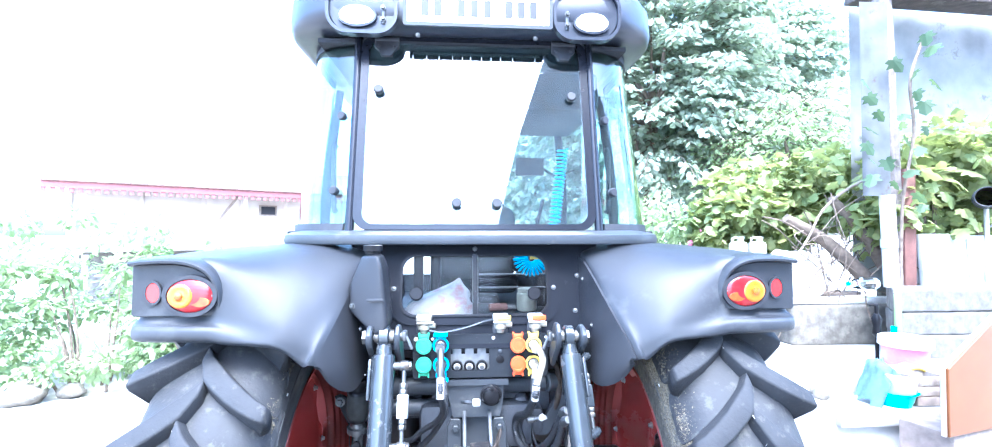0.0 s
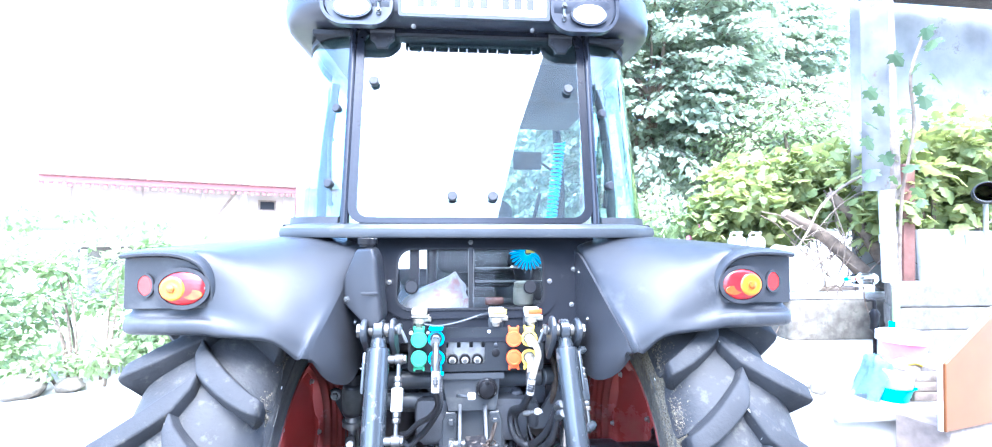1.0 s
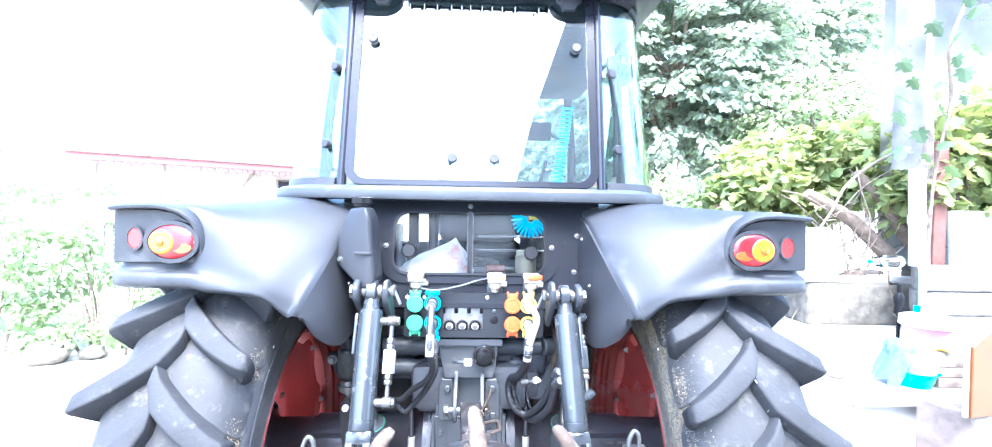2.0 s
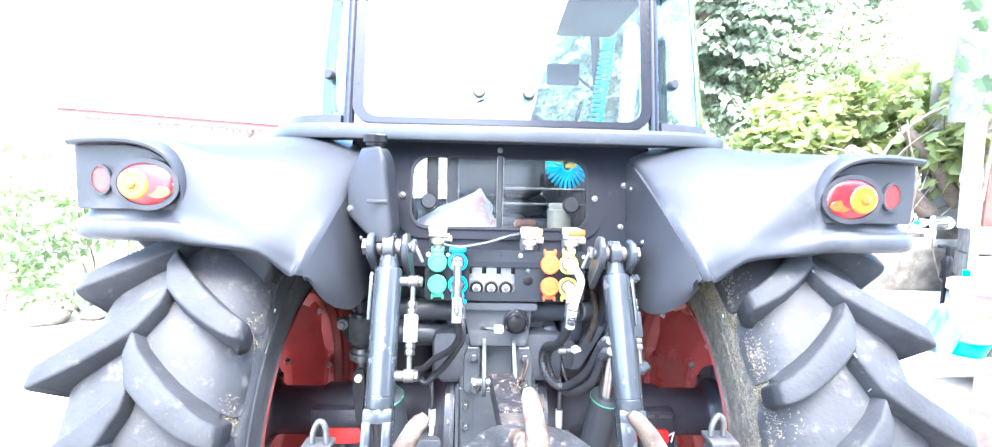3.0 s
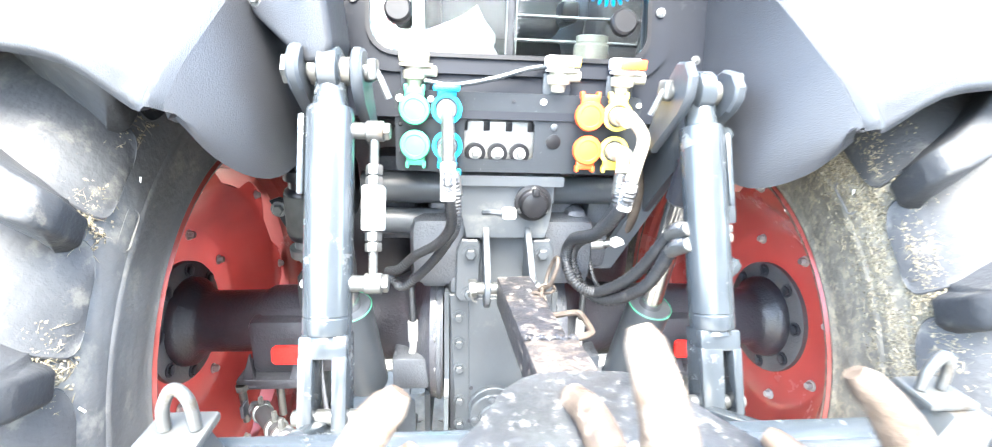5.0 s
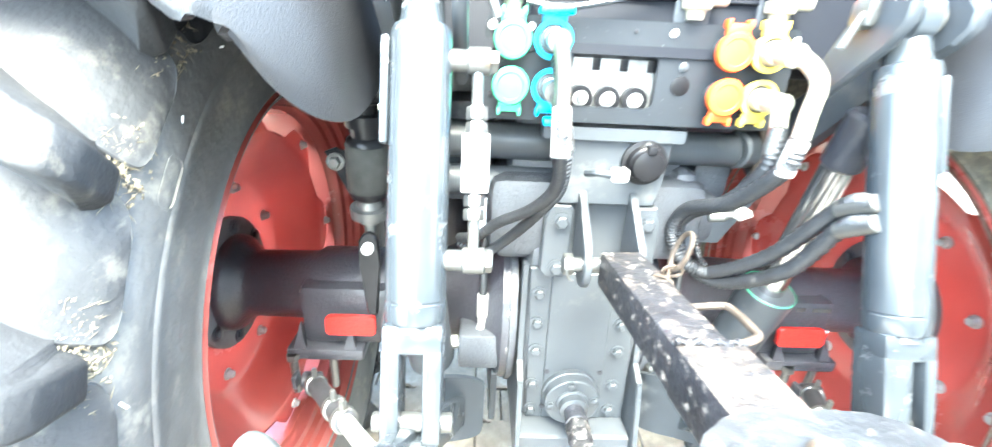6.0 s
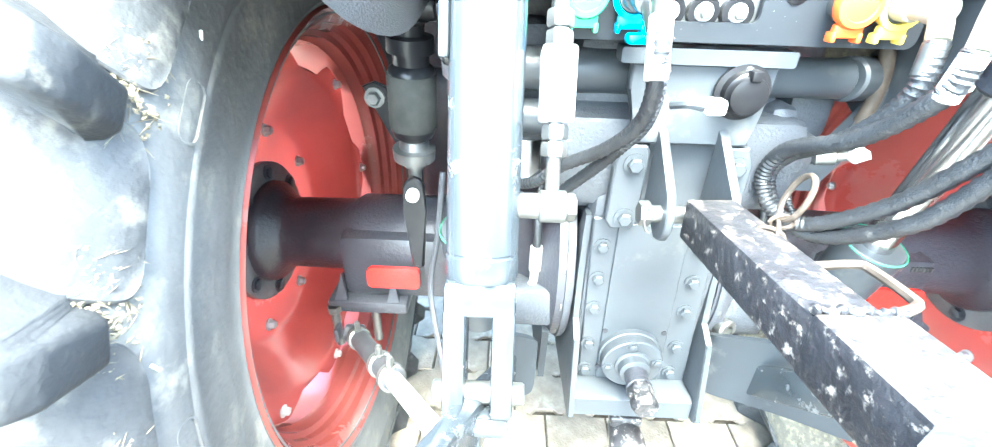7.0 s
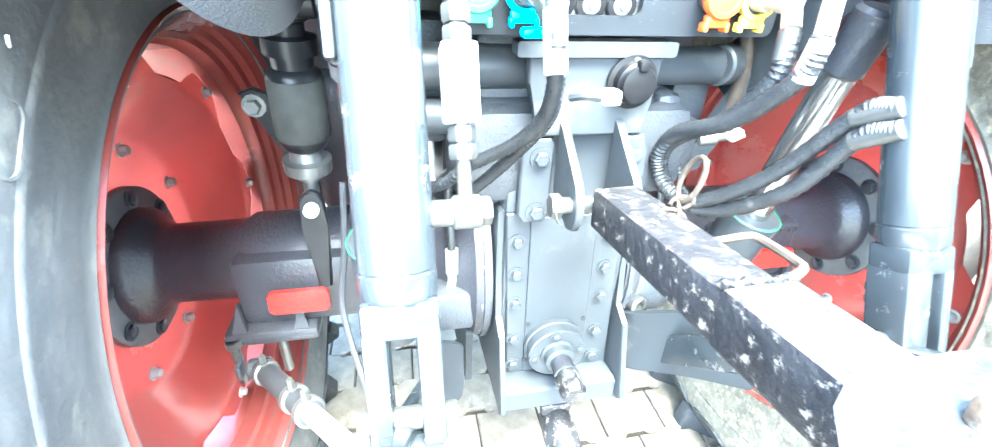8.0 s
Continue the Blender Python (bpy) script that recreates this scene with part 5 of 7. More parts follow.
# lift arms and cylinders
def linkage(s):
    # the two cylinders hang a little differently
    D = V(0.002, -0.132, -0.346).normalized() if s < 0 else V(0.018, -0.130, -0.353).normalized()
    dy, dz = (0.0, 0.0) if s < 0 else (0.022, -0.013)
    top = V(s * 0.284, 2.104 + dy, 1.387 + dz)
    e1 = [(2.055, 1.40), (2.075, 1.42), (2.105, 1.425), (2.135, 1.41), (2.22, 1.33), (2.40, 1.20), (2.42, 1.12), (2.36, 1.09), (2.24, 1.21), (2.12, 1.33), (2.07, 1.36), (2.055, 1.38)]
    e1 = [(y + dy, z + dz) for y, z in e1]
    arm = part("lift_arm", prism(B(), e1, V(s * 0.325 - 0.009, 0, 0), Y, Z, 0.018, 0.004), GREY, tractor, "dark grey lift arm")
    part("arm_ear", prism(B(), [(2.07, 1.40), (2.09, 1.42), (2.12, 1.42), (2.14, 1.40), (2.20, 1.30), (2.17, 1.27), (2.09, 1.345), (2.07, 1.37)], V(s * 0.244 - 0.008, 0, 0), Y, Z, 0.016, 0.004), GREY, arm)
    b = rod(B(), top - X * 0.06, top + X * 0.06, 0.014, 16, 0.002)
    hexnut(b, top + X * s * 0.052, top + X * s * 0.066, 0.022)
    part("pivot_pin", b, STEEL, arm)
    b = tube(B(), [top - X * s * 0.052 + V(0, -0.004, 0.012), top - X * s * 0.066 + V(0, -0.012, 0.0), top - X * s * 0.078 + V(0, -0.015, -0.025), top - X * s * 0.082 + V(0, -0.015, -0.035)], 0.005, 8, 5)
    box(b, top - X * s * 0.060 + V(0, -0.006, 0.004), (0.014, 0.03, 0.03), 0.005)
    part("linch_pin", b, STEEL, arm)
    b = lathe(B(), top - X * 0.016, X, [(0, 0.028), (0.004, 0.034), (0.028, 0.034), (0.032, 0.028)], 24)
    a, c, _ = axes(D)
    rod(b, top + D * 0.02, top + D * 0.065, 0.022, 16, 0, 0.026)
    part("eye", b, BARREL, arm)
    part("bush", lathe(B(), top - X * 0.028, X, [(0, 0.020), (0.056, 0.020)], 20), BRASS, arm)
    p = lambda d: top + D * d
    cyl = part("lift_cylinder", lathe(B(), p(0.052), D, [(0, 0.024), (0.004, 0.032), (0.012, 0.0335), (0.296, 0.0335), (0.297, 0.0325), (0.2985, 0.0325), (0.300, 0.0338), (0.318, 0.0338), (0.322, 0.0320), (0.3225, 0.0225), (0.324, 0.0215)], 40), BARREL, tractor, "grey painted hydraulic lift cylinder")
    leaf = box(B(), p(0.125) + X * s * 0.037 + V(0, 0.004, 0), (0.010, 0.040, 0.115), 0.004, Matrix((X, D.cross(X).normalized() * -1, -D)).transposed())
    part("side_leaf", leaf, BARREL, cyl)
    part("rod", lathe(B(), p(0.32), D, [(0, 0.0175), (0.03, 0.0175)], 24), CHROME, cyl)
    # clevis fork
    R = Matrix((X, D.cross(X).normalized() * -1, -D)).transposed()
    cm = BARREL
    b = lathe(B(), p(0.336), D, [(0, 0.020), (0.003, 0.0235), (0.026, 0.0235), (0.036, 0.027), (0.046, 0.030)], 28)
    clevis = part("clevis", b, cm, tractor, "forked clevis on the rod end")
    part("yoke", box(B(), p(0.390), (0.066, 0.050, 0.034), 0.006, R), cm, clevis)
    for d in (-1, 1):
        wd, cx = (0.021, d * 0.0225) if s < 0 else ((0.036, -0.015) if d < 0 else (0.015, 0.0255))
        part("fork_side", box(B(), p(0.4525) + X * cx, (wd, 0.050, 0.105), 0.004, R), cm, clevis)
    part("yoke", box(B(), p(0.515), (0.060, 0.046, 0.022), 0.006, R), cm, clevis)
    if s > 0:
        b = B()
        for r in range(2):
            for k in range(4):
                box(b, p(0.430 + 0.016 * r) + X * (-0.028 + 0.0075 * k) - D.cross(X).normalized() * 0.0255, (0.005, 0.003, 0.010), 0.001, R)
        part("cast_mark", b, cm, clevis)
    part("clevis_pin", rod(B(), p(0.49) - X * 0.045, p(0.49) + X * 0.045, 0.011, 14, 0.002), STEEL, cyl)
    # pilot pipe with its check valve, on the inner side (left) and outer side (right)
    OFF = X * 0.062 if s < 0 else V(0.046, 0.030, 0.012)
    for d in (0.086, 0.305):
        q = p(d)
        u = OFF.normalized()
        b = rod(B(), q + u * 0.028, q + OFF - u * 0.008, 0.012, 14)
        rod(b, q + OFF - u * 0.012, q + OFF + u * 0.014, 0.015, 16, 0.002)
        hexnut(b, q + OFF + u * 0.012, q + OFF + u * 0.022, 0.013)
        part("banjo_fitting", b, STEEL if s < 0 else BARREL, cyl)
    b = rod(B(), p(0.086) + OFF, p(0.305) + OFF, 0.0065, 12)
    part("pilot_pipe", b, STEEL, cyl)
    for d0, d1 in ((0.135, 0.150), (0.152, 0.165), (0.232, 0.245), (0.247, 0.260)):
        part("union_nut", hexnut(B(), p(d0) + OFF, p(d1) + OFF, 0.012), STEEL, cyl)
    part("check_valve", box(B(), p(0.198) + OFF, (0.030 if s < 0 else 0.022, 0.030, 0.064), 0.003, R), WHITE if s < 0 else BARREL, cyl, "square check valve")
    # assist cylinder
    t0, t1 = V(s * 0.302, 2.31, 0.70), V(s * 0.319, 2.247, 0.930)
    ac = part("assist_cylinder", rod(B(), t0, t1, 0.046, 28, 0.004), GREY, tractor, "dark assist cylinder with a chromed rod")
    part("rod", rod(B(), t1 - (t1 - t0) * 0.02, V(s * 0.316, 2.185, 1.19), 0.0235, 20), CHROME, ac)
    part("seal_ring", lathe(B(), t1 - (t1 - t0).normalized() * 0.004, t1 - t0, [(0.0015, 0.0455), (0.002, 0.0463), (0.0034, 0.0463), (0.004, 0.0455)], 28, False), GREEN, ac, "thin green seal ring")
    part("rod_end", rod(B(), V(s * 0.316, 2.188, 1.175), V(s * 0.318, 2.165, 1.26), 0.028, 18, 0.006), AXLE, ac)
    # hose with elbow at the brake housing
    hx = s * 0.200
    part("brake_hose", tube(B(), [V(s * 0.165, 2.42, 1.0), V(hx, 2.37, 0.94), V(hx, 2.345, 0.87), V(hx, 2.343, 0.82)], 0.008, 10, 6), HOSE, tractor)
    b = rod(B(), V(hx, 2.343, 0.84), V(hx, 2.343, 0.785), 0.012, 14, 0.002)
    tube(b, [V(hx, 2.343, 0.79), V(hx + s * 0.002, 2.340, 0.760), V(hx + s * 0.016, 2.335, 0.740), V(hx + s * 0.050, 2.325, 0.732)], 0.0085, 10, 5)
    hexnut(b, V(hx + s * 0.048, 2.326, 0.732), V(hx + s * 0.070, 2.322, 0.731), 0.014)
    rod(b, V(hx + s * 0.070, 2.322, 0.731), V(hx + s * 0.088, 2.318, 0.730), 0.010, 12)
    part("elbow_fitting", b, ZINC, tractor)
    # flange of the brake housing
    b = lathe(B(), V(s * 0.135, AX, AZ), X * s, [(0, 0.205), (0.010, 0.205), (0.012, 0.19)], 40)
    part("brake_flange", b, CAST, tractor)
    for k in range(7):
        a = radians(115 + 24 * k)
        part("bolt", bolt(B(), V(s * 0.147, AX + 0.19 * math.cos(a), AZ + 0.19 * math.sin(a)), X * s, 0.009, 0.010), STEEL, tractor)
    part("brake_pad_box", box(B(), V(s * 0.205, 2.36, 0.715), (0.085, 0.10, 0.085), 0.008), CAST, tractor)
    # lower link
    b = B()
    A0, A1, A2 = V(s * 0.215, 2.42, 0.47), V(s * 0.286, 1.925, 0.895), V(s * 0.350, 1.735, 0.985)
    for q0, q1 in ((A0, A1), (A1, A2)):
        d = (q1 - q0)
        Rm = d.to_track_quat("Y", "Z").to_matrix()
        box(b, (q0 + q1) / 2, (0.024, d.length + 0.02, 0.062), 0.006, Rm)
    ll = part("lower_link", b, BARREL, tractor, "grey flat-steel lower link")
    b = B()
    path = spline([V(0.136, 2.300, 0), V(0.150, 2.284, 0), V(0.180, 2.270, 0), V(0.235, 2.252, 0), V(0.300, 2.220, 0), V(0.385, 2.170, 0)] if s > 0 else [V(0.190, 2.254, 0), V(0.206, 2.249, 0), V(0.234, 2.240, 0), V(0.268, 2.224, 0)], 6)
    rows = []
    for k, q in enumerate(path):
        f = k / (len(path) - 1)
        zt, zb = 0.684 + 0.042 * f, 0.556 + (0.075 if s > 0 else 0.02) * max(0.0, 1 - 9 * f) ** 2 - 0.012 * math.sin(math.pi * f)
        tang = (path[min(k + 1, len(path) - 1)] - path[max(k - 1, 0)]).normalized()
        n = V(tang.y, -tang.x, 0) * 0.010
        rows.append([b.verts.new(V(s * p.x, p.y, z)) for p, z in ((q, zb), (q, zt), (q - n, zt), (q - n, zb))])
    for r0, r1 in zip(rows, rows[1:]):
        for e in range(4):
            b.faces.new((r0[e], r0[(e + 1) % 4], r1[(e + 1) % 4], r1[e]))
    b.faces.new(rows[0])
    b.faces.new(rows[-1])
    bmesh.ops.recalc_face_normals(b, faces=b.faces[:])
    part("link_guide_plate", b, GUIDE, ll)
    part("guide_gusset", prism(B(), [(0.0, 0.0), (0.05, 0.035), (0.05, -0.06), (0.0, -0.05)], V(s * 0.165, 2.345, 0.72), V(s * 1, -0.3, 0), Z, 0.010), RUBBER, ll)
    # stabiliser with its clamps
    S0, S1 = V(s * 0.572, 2.345, 0.60), V(s * 0.30, 1.94, 0.80)
    d = S1 - S0
    st = part("stabiliser", rod(B(), S0 + d * 0.02, S0 + d * 0.52, 0.019, 18, 0.003), RUBBER, tractor, "telescopic stabiliser bar with zinc clamps")
    part("inner_bar", rod(B(), S0 + d * 0.5, S1, 0.014, 16, 0.002), ZINC, st)
    for f in (0.06, 0.36, 0.48):
        b = lathe(B(), S0 + d * f, d, [(0, 0.021), (0.002, 0.0235), (0.016, 0.0235), (0.018, 0.021)], 20)
        bolt(b, S0 + d * (f + 0.015) + V(0, 0, 0.022), Z, 0.006, 0.02)
        part("clamp", b, STEEL, st)
    b = lathe(B(), S0 - X * 0.02, X, [(0, 0.016), (0.003, 0.019), (0.037, 0.019), (0.04, 0.016)], 18)
    box(b, S0 + V(-0.035, 0, 0.0), (0.01, 0.03, 0.035), 0.004)
    part("stabiliser_joint", b, AXLE, st)


for s in (-1, 1):
    linkage(s)

# spring-loaded tension unit on the left
A, C = V(-0.404, 2.295, 1.168), V(-0.409, 2.306, 1.055)
d = C - A
t = part("tension_unit", lathe(B(), A, d, [(0, 0.026), (0.006, 0.033), (0.014, 0.035), (0.098, 0.035), (0.110, 0.030), (0.116, 0.022)], 28), BLACK, tractor, "black spring cylinder beside the lift arm")
# paler band round the body puts a matt reflection into colour
part("sheen_band", lathe(B(), A + d.normalized() * 0.012, d, [(0, 0.034), (0.003, 0.0362), (0.082, 0.0362), (0.085, 0.034)], 28), SHEEN_GREY, t, "olive-grey band standing for a matt reflection")
b = lathe(B(), A - d.normalized() * 0.075, d, [(0, 0.018), (0.004, 0.026), (0.018, 0.026), (0.022, 0.020), (0.036, 0.020), (0.038, 0.033), (0.058, 0.034), (0.060, 0.026), (0.078, 0.026)], 24)
rod(b, V(-0.455, 2.27, 1.245), V(-0.36, 2.27, 1.245), 0.019, 16, 0.003)
part("collar", b, BLACK, t, "glossy black collar")
b = lathe(B(), C, d, [(0, 0.022), (0.016, 0.024), (0.018, 0.034), (0.036, 0.033), (0.040, 0.018), (0.05, 0.017), (0.052, 0.011), (0.075, 0.011)], 22)
part("lower_collar", b, STEEL, t)
b = prism(B(), [(-0.006, 0.012), (0.002, 0.024), (0.012, 0.028), (0.022, 0.024), (0.030, 0.012), (0.031, -0.03), (0.024, -0.135), (0.006, -0.135), (-0.006, -0.03)], V(-0.424, 2.302, 0.963), X, V(0, 0.1, 1), 0.016, 0.003)
part("drop_link", b, BLACK, t)
part("pin", rod(B(), V(-0.412, 2.29, 0.965), V(-0.412, 2.275, 0.965), 0.011, 18, 0.002), WHITE, t)
b = prism(B(), [(-0.02, 0.02), (0.0, 0.028), (0.02, 0.02), (0.06, -0.07), (0.04, -0.10), (0.02, -0.06)], V(-0.489, 2.40, 1.091), X, Z, 0.012, 0.002)
part("side_bracket", b, BLACK, t)
part("roller", bolt(B(), V(-0.489, 2.388, 1.093), V(0, -1, 0), 0.012, 0.012), STEEL, t)
part("cable", tube(B(), [V(-0.365, 2.30, 1.0), V(-0.372, 2.27, 0.90), V(-0.385, 2.25, 0.80), V(-0.36, 2.18, 0.72), V(-0.33, 2.10, 0.68)], 0.005, 8, 6), RUBBER, tractor)

# hydraulic hoses
def hose(pts, r=0.0105, ferrule=None):
    h = part("hose", tube(B(), pts, r, 12, 16, rib=0.0008), HOSE, tractor, "black spiral-wrapped hydraulic hose")
    for a, c, m in ferrule or ():
        part("ferrule", rod(B(), a, c, 0.0122, 16, 0.002), m if m is not WHITE else ZINC, h)
    return h


hose([V(-0.119, 2.18, 1.31), V(-0.117, 2.13, 1.27), V(-0.116, 2.10, 1.21), V(-0.111, 2.135, 1.145), V(-0.135, 2.180, 1.094), V(-0.183, 2.230, 1.048), V(-0.218, 2.268, 1.004), V(-0.250, 2.320, 0.976)], 0.0088, [(V(-0.117, 2.118, 1.255), V(-0.1165, 2.098, 1.195), WHITE)])
hose([V(-0.119, 2.175, 1.262), V(-0.108, 2.135, 1.225), V(-0.103, 2.13, 1.18), V(-0.104, 2.150, 1.135), V(-0.119, 2.182, 1.095), V(-0.146, 2.228, 1.039), V(-0.184, 2.268, 0.984), V(-0.219, 2.298, 0.948), V(-0.250, 2.325, 0.965)], 0.0088, [(V(-0.110, 2.142, 1.235), V(-0.104, 2.130, 1.195), STEEL)])
part("hose_coupling", tube(B(), [V(-0.121, 2.20, 1.33), V(-0.119, 2.165, 1.325), V(-0.117, 2.13, 1.29), V(-0.117, 2.118, 1.25)], 0.0105, 12, 5), STEEL, tractor)
part("hose_coupling", tube(B(), [V(-0.120, 2.20, 1.266), V(-0.117, 2.165, 1.26), V(-0.112, 2.145, 1.24)], 0.0105, 12, 5), STEEL, tractor)
part("hose_coupling", tube(B(), [V(0.188, 2.20, 1.328), V(0.196, 2.165, 1.325), V(0.204, 2.13, 1.30), V(0.19, 2.11, 1.262), V(0.178, 2.095, 1.232)], 0.0105, 12, 5), CREAM, tractor)
part("hose_coupling", tube(B(), [V(0.188, 2.20, 1.264), V(0.186, 2.165, 1.26), V(0.18, 2.145, 1.235)], 0.0110, 12, 5), CREAM, tractor)
hose([V(0.178, 2.095, 1.235), V(0.172, 2.10, 1.19), V(0.158, 2.17, 1.12), V(0.137, 2.255, 1.075), V(0.134, 2.285, 1.02), V(0.152, 2.265, 0.975), V(0.193, 2.235, 0.966), V(0.235, 2.16, 1.04), V(0.256, 2.085, 1.15), V(0.262, 2.05, 1.17)], 0.0115, [(V(0.1775, 2.094, 1.232), V(0.1725, 2.098, 1.185), WHITE), (V(0.2545, 2.09, 1.145), V(0.264, 2.045, 1.172), STEEL)])
hose([V(0.18, 2.145, 1.237), V(0.176, 2.14, 1.18), V(0.165, 2.19, 1.115), V(0.150, 2.265, 1.065), V(0.150, 2.30, 1.015), V(0.17, 2.275, 0.962), V(0.21, 2.22, 0.955), V(0.245, 2.13, 1.03), V(0.256, 2.075, 1.125), V(0.262, 2.04, 1.148)], 0.0115, [(V(0.18, 2.145, 1.235), V(0.177, 2.139, 1.20), STEEL), (V(0.255, 2.08, 1.12), V(0.264, 2.035, 1.15), STEEL)])
hose([V(0.16, 2.40, 1.05), V(0.185, 2.34, 1.06), V(0.20, 2.32, 0.99), V(0.215, 2.31, 0.95), V(0.245, 2.27, 0.925)], 0.005)
part("hose", tube(B(), [V(0.290, 2.42, 1.23), V(0.300, 2.37, 1.205), V(0.304, 2.355, 1.14), V(0.288, 2.36, 1.06), V(0.26, 2.42, 1.0)], 0.011, 10, 8), ROD_RUST, tractor, "dusty brown hose")
b = rod(B(), V(0.172, 2.248, 1.066), V(0.198, 2.240, 1.071), 0.010, 14, 0.002)
rod(b, V(0.196, 2.241, 1.071), V(0.212, 2.236, 1.076), 0.007, 12, 0.001)
part("grease_fitting", b, STEEL, tractor)
part("bright_wing_nut", prism(B(), [(-0.014, -0.006), (-0.004, -0.012), (0.016, -0.004), (0.012, 0.006), (0.0, 0.012), (-0.012, 0.008)], V(0.220, 2.236, 1.078), X, V(0, 0.2, 1), 0.010, 0.002), ZINC, tractor)
for x, y, z, sx, sz in ((0.20, 2.40, 1.02, 0.09, 0.10), (0.24, 2.45, 1.10, 0.08, 0.12), (-0.24, 2.45, 1.12, 0.10, 0.2), (0.16, 2.38, 1.09, 0.05, 0.06)):
    part("housing_boss", box(B(), V(x, y, z), (sx, 0.12, sz), 0.02), CAST, tractor)
part("strut", prism(B(), [(0.0, 0.0), (0.045, 0.0), (0.16, 0.20), (0.115, 0.20)], V(0.215, 2.37, 0.97), X, Z, 0.02), GREY, tractor)

# washer tank beside the left fender
b = prism(B(), [(-0.360, 1.630), (-0.306, 1.634), (-0.290, 1.600), (-0.274, 1.420), (-0.284, 1.400), (-0.315, 1.395), (-0.396, 1.462), (-0.396, 1.540)], V(0, 2.20, 0), X, Z, 0.12)
for v in b.verts:
    if v.co.y < 2.10 and v.co.x < -0.34:
        v.co.y += 0.045
bmesh.ops.bevel(b, geom=b.edges[:], offset=0.010, segments=3, affect="EDGES", profile=0.5)
wt = part("washer_tank", b, TANK_AND_SHADE, tractor, "black plastic tank with a screw cap", 60)
part("cap", lathe(B(), V(-0.328, 2.14, 1.636), Z, [(0, 0.024), (0.008, 0.024), (0.009, 0.030), (0.026, 0.030), (0.028, 0.026)], 24), BLACK, wt)
part("bolt", bolt(B(), V(-0.385, 2.122, 1.478), V(-0.3, -1, 0), 0.007, 0.006), STEEL, wt)
part("rib", box(B(), V(-0.310, 2.079, 1.50), (0.05, 0.006, 0.010), 0.003), TANK_AND_SHADE, wt)

# dark boxes added below the cab to block bright see-through gaps
part("underframe_block", box(B(), V(0, 3.20, 1.19), (1.00, 0.80, 0.26), 0.03), AXLE, tractor)
for s in (-1, 1):
    part("side_block", box(B(), V(s * 0.37, 3.12, 0.86), (0.28, 0.62, 0.42), 0.06, None, 3), AXLE, tractor, "dark box added below the cab to block bright gaps")

# inside the cab
b = box(B(), V(0.02, 2.85, 1.66), (0.36, 0.12, 0.34), 0.06, Euler((radians(-8), 0, 0)).to_matrix(), 4)
part("front_wall", box(B(), V(0, 3.58, 1.30), (1.24, 0.05, 0.30), 0.02), DARK, tractor)
part("cab_floor", box(B(), V(0, 3.05, 1.33), (1.22, 1.05, 0.04), 0.01), DARK, tractor)
seat = part("seat", b, SEAT, tractor, "black fabric driver's seat")
part("headrest", box(B(), V(-0.03, 2.77, 1.95), (0.24, 0.09, 0.14), 0.04, None, 3), SEAT, seat)
part("cushion", box(B(), V(0.02, 3.05, 1.46), (0.40, 0.40, 0.09), 0.04, None, 3), SEAT, seat)
part("seat_base", box(B(), V(-0.03, 2.95, 1.36), (0.30, 0.34, 0.12), 0.02), DARK, seat)
part("dash", box(B(), V(0.05, 3.52, 1.50), (0.34, 0.16, 0.30), 0.04, None, 3), DARK, tractor)
b = B()
tube(b, [V(0.20 * math.cos(a * math.pi / 12), 3.32 + 0.06 * math.sin(a * math.pi / 12), 1.78 + 0.19 * math.sin(a * math.pi / 12)) for a in range(25)], 0.014, 8, 1)
rod(b, V(0, 3.32, 1.78), V(0, 3.48, 1.68), 0.03, 12)
box(b, V(0, 3.315, 1.78), (0.38, 0.03, 0.03), 0.01)
part("steering_wheel", b, DARK, tractor)
part("console", box(B(), V(0.34, 2.95, 1.50), (0.18, 0.7, 0.26), 0.04, None, 3), DARK, tractor)
part("overhead_console", box(B(), V(0.36, 2.95, 2.335), (0.40, 0.55, 0.18), 0.03, None, 2), DARK, tractor)
part("headliner", box(B(), V(0, 3.05, 2.435), (1.20, 1.2, 0.02), 0.005), SEAT, tractor)
b = box(B(), V(0.33, 3.25, 2.08), (0.16, 0.03, 0.10), 0.008)
rod(b, V(0.40, 3.27, 2.08), V(0.55, 3.35, 2.0), 0.008, 8)
part("monitor", b, DARK, tractor)
part("rear_shelf", box(B(), V(0, 2.52, 1.385), (0.80, 0.36, 0.02), 0.004), DARK, tractor)
part("lever", tube(B(), [V(0.25, 2.75, 1.5), V(0.26, 2.7, 1.65), V(0.30, 2.66, 1.85)], 0.008, 8, 5), DARK, tractor)
for z, sx in ((1.475, 0.36), (1.53, 0.40)):
    part("rack_rail", rod(B(), V(0.02, 2.60, z), V(0.02 + sx, 2.60, z), 0.004, 8), AXLE, tractor)
for x, z in ((-0.208, 1.490), (0.200, 1.487)):
    part("latch_knob", lathe(B(), on_wall(x, z, 0.0), V(0, -1, 0.28), [(0, 0.020), (0.004, 0.024), (0.016, 0.024), (0.020, 0.020)], 22), BLACK, tractor)
part("side_bracket", prism(B(), rrect(0.035, 0.17, 0.01, 3), V(-0.215, 2.46, 1.56), X, Z, 0.03), BLACK, tractor)
part("seat_post", rod(B(), V(-0.165, 2.66, 1.39), V(-0.165, 2.66, 1.72), 0.022, 12), BLACK, tractor)
part("armrest", box(B(), V(0.20, 2.86, 1.56), (0.05, 0.30, 0.06), 0.015), BLACK, tractor)

